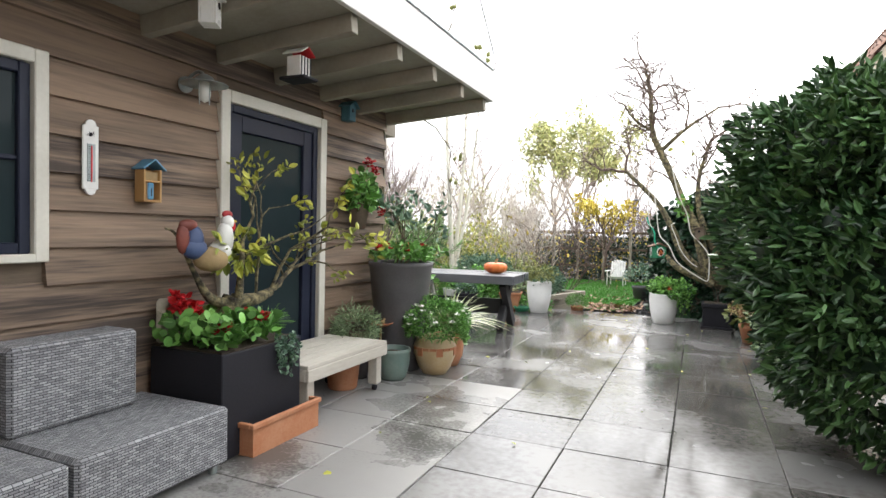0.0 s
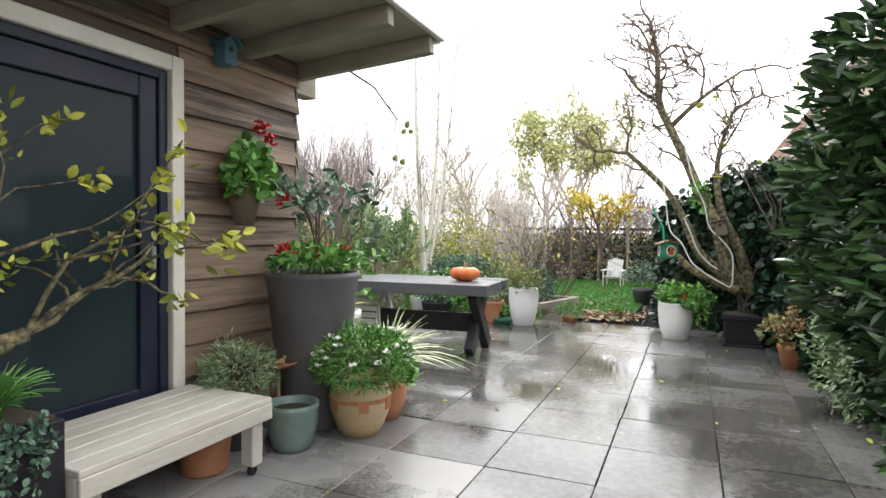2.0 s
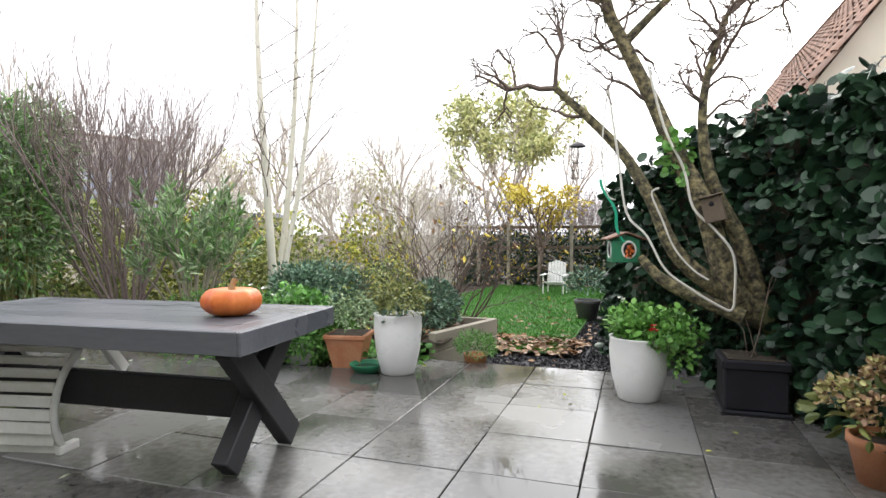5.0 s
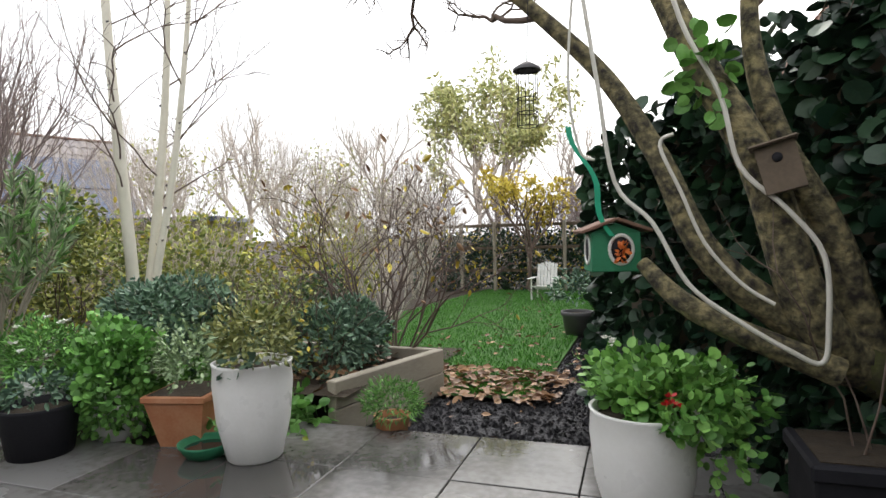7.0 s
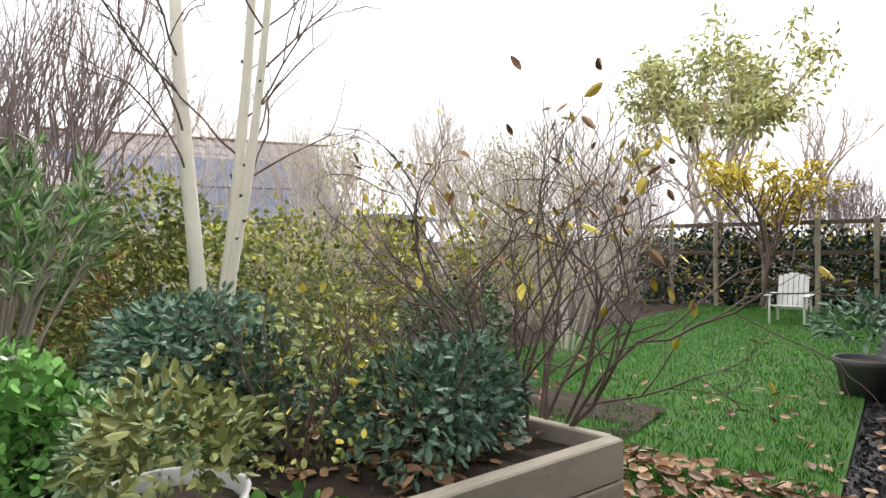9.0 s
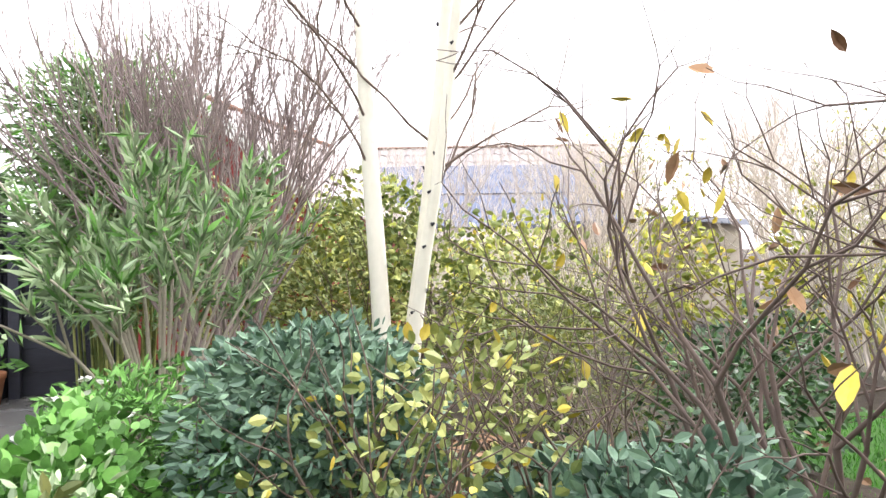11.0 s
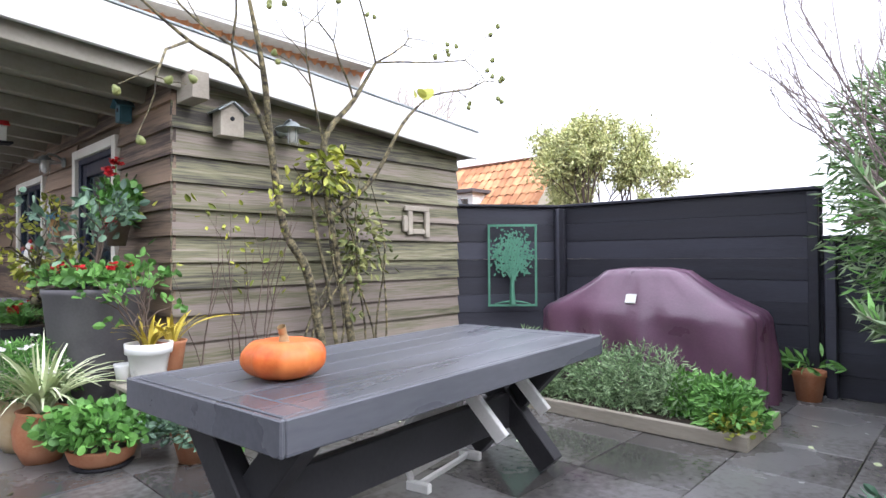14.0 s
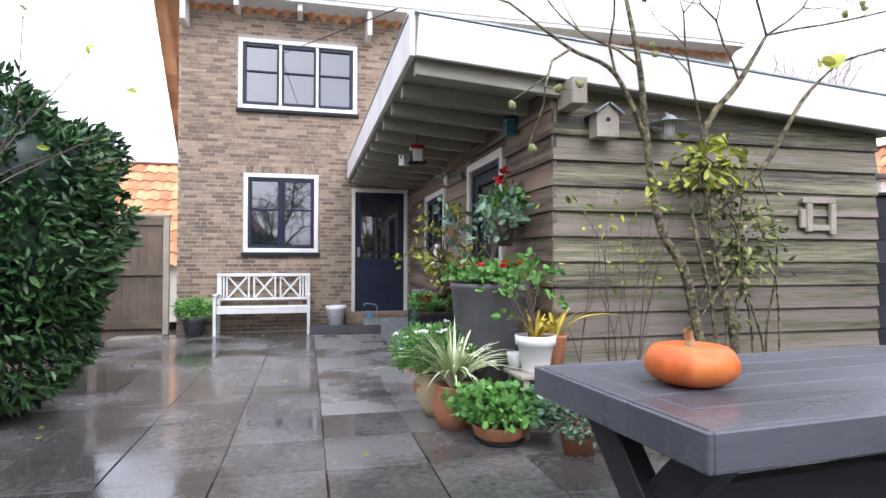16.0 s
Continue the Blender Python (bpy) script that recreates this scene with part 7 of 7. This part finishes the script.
ac = thing("garden_chair", -1.9, 19.2, GZ - 0.276, "white slatted Adirondack chair on the lawn", "chair", 176)
ac.scale = (0.88, 0.88, 0.88)
for k in range(6):
    boxpart("back_slat", (-0.27 + k * 0.092, -0.19 + k * 0.092, -0.01, 0.01, 0, 0.78 - abs(k - 2.5) * 0.03), M["whitewood"], ac, "", 0.003, Matrix.Translation((0, -0.22, 0.25)) @ pose(0, 0, 0, 16, 0, 0))
for k in range(5):
    boxpart("seat_slat", (-0.28, 0.28, 0, 0.08, -0.01, 0.01), M["whitewood"], ac, "", 0.003, Matrix.Translation((0, -0.18 + k * 0.095, 0.28 + k * 0.022)))
for s in (-1, 1):
    boxpart("armrest", (s * 0.33 - 0.06, s * 0.33 + 0.06, -0.35, 0.38, 0.56, 0.585), M["whitewood"], ac, "wide armrest", 0.006)
    boxpart("front_leg", (s * 0.30 - 0.015, s * 0.30 + 0.015, 0.22, 0.31, 0, 0.559), M["whitewood"], ac)
    boxpart("back_leg", (s * 0.29 - 0.014, s * 0.29 + 0.014, -0.42, -0.33, 0, 0.559), M["whitewood"], ac)
t, h = potted("grey_pot", -0.62, 13.6, GZ - 0.11, [(0.16, 0.0), (0.2, 0.25), (0.22, 0.27), (0.22, 0.32)], M["charcoal"], "grey pot with a green shrub beside the lawn")
dome(t, 500, (0, 0, 0.55), (0.35, 0.35, 0.3), 0.09, M["bluegreen"], 0.4)


def far_tree(name, x, y, h, spread, material, label, leaf=None, levels=3, n=5, dens=20, size=0.2):
    t = thing(name, x, y, -0.3, label, "tree")
    sg, tips = [], []
    limb([(0, 0, 0), (0.1, 0.05, h * 0.3), (0.05, 0.1, h * 0.5)], [0.05 * h * 0.35, 0.04 * h * 0.35, 0.03 * h * 0.35], sg)
    for k in range(n):
        a = 6.283 * k / n + rng.normal() * 0.3
        grow((0.05, 0.05, h * rng.uniform(0.25, 0.5)), (spread * math.cos(a), spread * math.sin(a), 1), h * 0.33, 0.011 * h, levels, sg, tips, 2, 0.5, 0.2, 4, 0.12, 0.66)
    tubes("branchwork", sg, material, t, "trunk and branches", 5)
    if leaf:
        P = [a + rng.normal(size=3) * 0.22 * h * 0.12 for a, d in tips for _ in range(dens)]
        leaves("crown", P, rng.normal(size=(len(P), 3)) - [0, 0, 0.5], size, leaf, t, "", 0.4)
    return t


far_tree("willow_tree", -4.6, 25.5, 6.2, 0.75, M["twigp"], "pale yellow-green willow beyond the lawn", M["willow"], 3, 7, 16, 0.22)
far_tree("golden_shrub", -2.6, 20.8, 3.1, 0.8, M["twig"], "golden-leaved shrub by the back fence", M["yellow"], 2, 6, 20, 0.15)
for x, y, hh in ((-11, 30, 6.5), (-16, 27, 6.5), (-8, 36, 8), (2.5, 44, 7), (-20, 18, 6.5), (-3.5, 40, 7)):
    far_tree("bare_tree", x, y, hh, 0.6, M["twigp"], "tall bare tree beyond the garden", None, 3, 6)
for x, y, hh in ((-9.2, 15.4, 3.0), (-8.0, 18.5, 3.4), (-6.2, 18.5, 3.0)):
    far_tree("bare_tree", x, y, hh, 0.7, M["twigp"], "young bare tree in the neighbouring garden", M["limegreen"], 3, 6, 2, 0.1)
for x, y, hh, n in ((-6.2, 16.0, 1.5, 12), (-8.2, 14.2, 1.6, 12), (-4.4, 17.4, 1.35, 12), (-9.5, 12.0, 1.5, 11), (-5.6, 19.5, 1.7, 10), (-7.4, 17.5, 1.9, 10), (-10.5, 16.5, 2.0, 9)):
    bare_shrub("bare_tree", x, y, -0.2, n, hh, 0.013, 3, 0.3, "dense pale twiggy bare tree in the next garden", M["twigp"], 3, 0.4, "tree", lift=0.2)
for x, y, hh in ((-6.2, 25.0, 1.5), (-3.6, 24.2, 1.35), (-2.0, 25.0, 1.5), (-0.6, 24.0, 1.3)):
    bare_shrub("bare_tree", x, y, -0.4, 12, hh, 0.02, 3, 0.35, "dense brown twiggy tree behind the back hedge", M["twigm"], 3, 0.42, "tree", lift=0.2)
far_tree("green_tree", -15.5, 0.3, 4.5, 0.7, M["twig"], "round pale green tree behind the fence", M["willow"], 3, 9, 60, 0.13)
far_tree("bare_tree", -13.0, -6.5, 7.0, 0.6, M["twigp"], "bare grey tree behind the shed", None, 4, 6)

# ---- neighbouring houses ----


def gable_house(name, x, y, w, dpt, eave, ridge, turn, rmat, label, dormer=False, wall="plaster", front=True):
    """A plain neighbouring house: walls, two tiled slopes, windows and a chimney."""
    t = thing(name, x, y, -0.3, label, "house", turn)
    boxpart("wall", (-w / 2, w / 2, -dpt / 2, dpt / 2, 0, eave), M[wall], t, "house wall", 0)
    for s in (-1, 1):
        bm = bmesh.new()
        q = [bm.verts.new(c) for c in ((s * (w / 2 - 0.02), -dpt / 2 + 0.02, eave), (s * (w / 2 - 0.02), dpt / 2 - 0.02, eave), (s * (w / 2 - 0.02), 0, ridge - 0.1))]
        bm.faces.new(q)
        part("gable_wall", bm, M[wall], t)
    L = math.hypot(dpt / 2 + 0.3, ridge - eave + 0.3 * (ridge - eave) / (dpt / 2))
    ang = math.degrees(math.atan2(ridge - eave, dpt / 2))
    for s in (0, 180):
        ob = tiled_roof("roof", w + 0.4, L, max(6, int(L / 0.42)), int(w / 0.28), rmat, pose(0, 0, 0), "")
        for key in ("category", "kind", "label"):
            if key in ob:
                del ob[key]
        ob.parent = t
        ob.matrix_basis = pose(0, 0, 0, 0, 0, s) @ pose(-(w + 0.4) / 2, -dpt / 2 - 0.3, eave - 0.3 * (ridge - eave) / (dpt / 2), ang, 0, 0)
    boxpart("ridge", (-w / 2 - 0.2, w / 2 + 0.2, -0.1, 0.1, ridge, ridge + 0.08), M["roofb"], t, "ridge tiles", 0.03)
    for xx in np.arange(-w / 2 + 1.2, w / 2 - 0.8, 2.2) if front else ():
        wd = boxpart("window", (xx - 0.5, xx + 0.5, -dpt / 2 - 0.03, -dpt / 2 - 0.001, eave - 1.6, eave - 0.4), M["whitewood"], t, "white framed window")
        boxpart("window_pane", (xx - 0.42, xx + 0.42, -dpt / 2 - 0.036, -dpt / 2 - 0.031, eave - 1.52, eave - 0.48), M["pane"], wd, "", 0)
    if dormer:
        dm = boxpart("dormer", (-0.8, 0.8, -dpt / 2 + 0.6, -dpt / 2 + 2.4, eave + 0.3, eave + 1.5), M["whitewood"], t, "white dormer")
        boxpart("window_pane", (-0.6, 0.6, -dpt / 2 + 0.56, -dpt / 2 + 0.598, eave + 0.5, eave + 1.3), M["pane"], dm, "", 0)
        boxpart("dormer_roof", (-0.95, 0.95, -dpt / 2 + 0.4, -dpt / 2 + 2.5, eave + 1.502, eave + 1.62), M["charcoal"], t, "flat grey dormer roof")
    return t


gable_house("house", -17.5, -5.2, 6, 5, 2.2, 4.9, 90, M["rooft"], "orange-roofed house with a dormer behind the fence", True)
gable_house("house", -30, 7.5, 5, 5, 3.9, 6.2, 90, M["roofg"], "brown-roofed pale house behind the trees", False)
gable_house("house", 5.4, 20.5, 16, 7.5, 2.55, 7.6, -90, M["roofb"], "long brown-tiled house beyond the ivy", False)
gable_house("house", 6.5, -10, 9, 6, 1.6, 4.2, 0, M["rooft"], "low orange-tiled house beyond the gate", False)
sol = gable_house("house", -19, 17.5, 8.2, 6, 2.0, 5.0, 66, M["roofg"], "neighbour house with solar panels on the roof", False)
ang = math.degrees(math.atan2(3.0, 3.0))
for i in range(5):
    for j in range(2):
        boxpart("solar_panel", (-3.9 + i * 1.6, -2.4 + i * 1.6, 0.5 + j * 1.55, 1.95 + j * 1.55, 0.09, 0.13), M["solar"], sol, "blue-grey solar panel", 0.005, pose(0, 0, 0) @ Matrix.Translation((0, -3.3, 1.7)) @ pose(0, 0, 0, ang, 0, 0))
red = gable_house("red_shed", -11.0, 9.6, 4.0, 3.4, 2.15, 3.55, -36, M["roofg"], "dark red boarded outbuilding with white bargeboards", False, "redwall", False)
for ob in red.children:
    if ob.name.startswith("roof"):
        tagged(ob, kind="stuff")
tilt = math.degrees(math.atan2(1.4, 1.7))
for q in (-1, 1):
    boxpart("bargeboard", (2.16, 2.20, -1.15, 1.12, -0.09, 0.09), M["whitewood"], red, "white bargeboard", 0.004, Matrix.Translation((0, q * 0.92, 2.84)) @ pose(0, 0, 0, -q * tilt, 0, 0))
shed2 = thing("garden_shed", -11.5, 17.5, -0.1, "low shed with a flat grey roof beyond the hedge", "shed", 20)
boxpart("wall", (-1.8, 1.8, -1.2, 1.2, 0, 1.75), M["greywood"], shed2)
boxpart("flat_roof", (-2.0, 2.0, -1.4, 1.4, 1.752, 1.87), M["solar"], shed2, "flat grey-blue roof")

# ---- grass, fallen leaves, gravel ----
n = 42000
gx, gy = rng.uniform(-4.1, -0.62, n), 10.05 + 12.3 * rng.random(n) ** 1.6
v, f = leafdata(np.stack([gx, gy, GZ - 0.005 - 0.03 * (gy - 10)], 1), np.stack([rng.normal(size=n) * 0.35, rng.normal(size=n) * 0.35, np.ones(n)], 1), 0.048, 0.12, 0.1)
tagged(obj("grass", v, f, M["grass"], None, "short wet green lawn grass"), category="grass", kind="stuff")


def litter(name, x0, x1, y0, y1, z, n, size, label, material):
    p = np.stack([rng.uniform(x0, x1, n), rng.uniform(y0, y1, n), z + rng.random(n) * 0.03], 1)
    d = np.stack([rng.normal(size=n), rng.normal(size=n), rng.normal(size=n) * 0.15], 1)
    v, f = leafdata(p, d, size, 0.6, 0.12, 0.25)
    tagged(obj(name, v, f, material, None, label), category="fallen leaves", kind="stuff")


litter("fallen_leaves", -1.9, -0.4, 9.9, 10.9, GZ + 0.01, 620, 0.085, "drift of brown fallen leaves at the lawn edge", M["brownleaf"])
litter("fallen_leaves", -3.9, -0.4, 10.8, 13, GZ - 0.03, 110, 0.08, "scattered fallen leaves on the lawn", M["brownleaf"])
litter("fallen_leaves", -3.9, -1.7, 9.0, 10.1, 0.16, 520, 0.085, "brown fallen leaves under the shrubs", M["brownleaf"])
litter("fallen_leaves", -1.8, 0.3, 8.85, 16, GZ - 0.02, 130, 0.06, "pale fallen leaves on the gravel", M["brownleaf"])
litter("fallen_leaves", -2.2, 1.4, -1.8, 8.7, 0.002, 46, 0.045, "few pale fallen leaves on the wet paving", M["limegreen"])
litter("fallen_leaves", -6.2, -2.4, 4.3, 8.0, 0.002, 46, 0.045, "few pale leaves on the paving by the fence", M["cream_leaf"])
n = 9000
qx, qy = rng.uniform(-1.8, 0.4, n), 8.82 + 5 * rng.random(n) ** 1.7
qx = np.where(qy > 9.98, -0.58 + (qx + 1.8) / 2.2 * 0.85, qx)
p = np.stack([qx, qy, GZ - 0.03 - 0.03 * np.maximum(0, qy - 10)], 1)
v, f = leafdata(p, balls(n) * [1, 1, 0.6] + [0, 0, 0.4], 0.028, 0.9, -0.3)
tagged(obj("gravel_stones", v, f, M["gravel"], None, "loose black lava gravel"), category="gravel", kind="stuff")

# ---- bricks of the house wall ----
BL, BH, JT = 0.205, 0.052, 0.011


def brick_mesh(name, w, material):
    bm = box(bmesh.new(), 0, w, -0.008, 0.006, 0, BH, 0.003)
    me = bpy.data.meshes.new(name)
    bm.to_mesh(me)
    bm.free()
    me.materials.append(material)
    return me


def near_hole(x0, x1, z0, z1):
    return any(x1 > a - 0.004 and x0 < b + 0.004 and z1 > c - 0.004 and z0 < d + 0.004 for a, b, c, d in (HWIN1, HWIN2, HDOOR))


brick_a = brick_mesh("brick", BL, M["brick"])
vv, ff = [], []
count = 0
cube_f = [(0, 1, 2, 3), (4, 7, 6, 5), (0, 4, 5, 1), (1, 5, 6, 2), (2, 6, 7, 3), (3, 7, 4, 0)]
row = 0
z = 0.004
while z < 5.42 - BH:
    x = -3.2 + (0.108 if row % 2 else 0) - 0.5 * (row % 3 == 2) * 0.108
    while x < HX1 - 0.02:
        x1 = min(x + BL, HX1)
        if x1 - x > 0.06:
            if not near_hole(x, x1, z, z + BH):
                if count < 300 and -1.3 < x < 1.3 and 0.95 < z < 2.65 and x1 - x > BL - 0.001:
                    o = new("brick", brick_a)
                    o.parent = wall_house
                    o.matrix_world = pose(x, HY + rng.uniform(-0.002, 0.002), z, 0, 0, 0)
                    count += 1
                else:
                    b0 = len(vv)
                    q = HY + 0.006 + rng.uniform(-0.002, 0.002)
                    for yy in (q, HY - 0.01):
                        vv += [(x, yy, z), (x, yy, z + BH), (x1, yy, z + BH), (x1, yy, z)]
                    ff += [tuple(b0 + i for i in c) for c in cube_f]
            else:
                for a, b in ((x, x1),):
                    for h in (HWIN1, HWIN2, HDOOR):
                        if z + BH > h[2] - 0.004 and z < h[3] + 0.004:
                            for c, d in ((a, min(b, h[0] - 0.005)), (max(a, h[1] + 0.005), b)):
                                if d - c > 0.03 and not near_hole(c, d, z, z + BH):
                                    b0 = len(vv)
                                    for yy in (HY + 0.006, HY - 0.01):
                                        vv += [(c, yy, z), (c, yy, z + BH), (d, yy, z + BH), (d, yy, z)]
                                    ff += [tuple(b0 + i for i in k) for k in cube_f]
        x += BL + JT
    z += BH + JT
    row += 1
for hx0, hx1, _, hz in (HWIN1,):
    k = hx0
    while k < hx1 - 0.05:
        b0 = len(vv)
        for yy in (HY + 0.011, HY - 0.004):
            vv += [(k, yy, hz + 0.004), (k, yy, hz + 0.115), (k + 0.052, yy, hz + 0.115), (k + 0.052, yy, hz + 0.004)]
        ff += [tuple(b0 + i for i in c) for c in cube_f]
        k += 0.063
rest = obj("brickwork", vv, ff, M["brickst"], wall_house, "brown bricks in pale mortar")
tagged(rest, kind="stuff")

# ---- paving ----
TS, TJ = 0.594, 0.006


def tile_mesh(w, d):
    bm = box(bmesh.new(), 0.003, w - 0.003, 0.003, d - 0.003, -0.04, 0.0, 0.003)
    me = bpy.data.meshes.new("tile")
    bm.to_mesh(me)
    bm.free()
    me.materials.append(M["tile"])
    return me


TILE = tile_mesh(0.6, 0.6)
DRY = tile_mesh(0.6, 0.6)
DRY.materials[0] = M["tiledry"]
HALF = {}
for i in range(-12, 4):
    for j in range(-8, 11):
        x, y = -0.1 + 0.6 * i, 2.2 + 0.6 * j
        if y < -2.3 or x < -7.0:
            continue
        if x < -2.5 and (y < 3.3 or y > 7.65):
            continue
        if y > 8.25 or (y > 7.65 and x < -1.95 and y > 8.2):
            continue
        o = new("tile", DRY if x < -1.25 and -1.5 < y < 3.0 else TILE)
        o.parent = base
        o.matrix_world = pose(x + rng.normal() * 0.0012, y + rng.normal() * 0.0012, rng.normal() * 0.0012, rng.normal() * 0.13, rng.normal() * 0.13, 0)
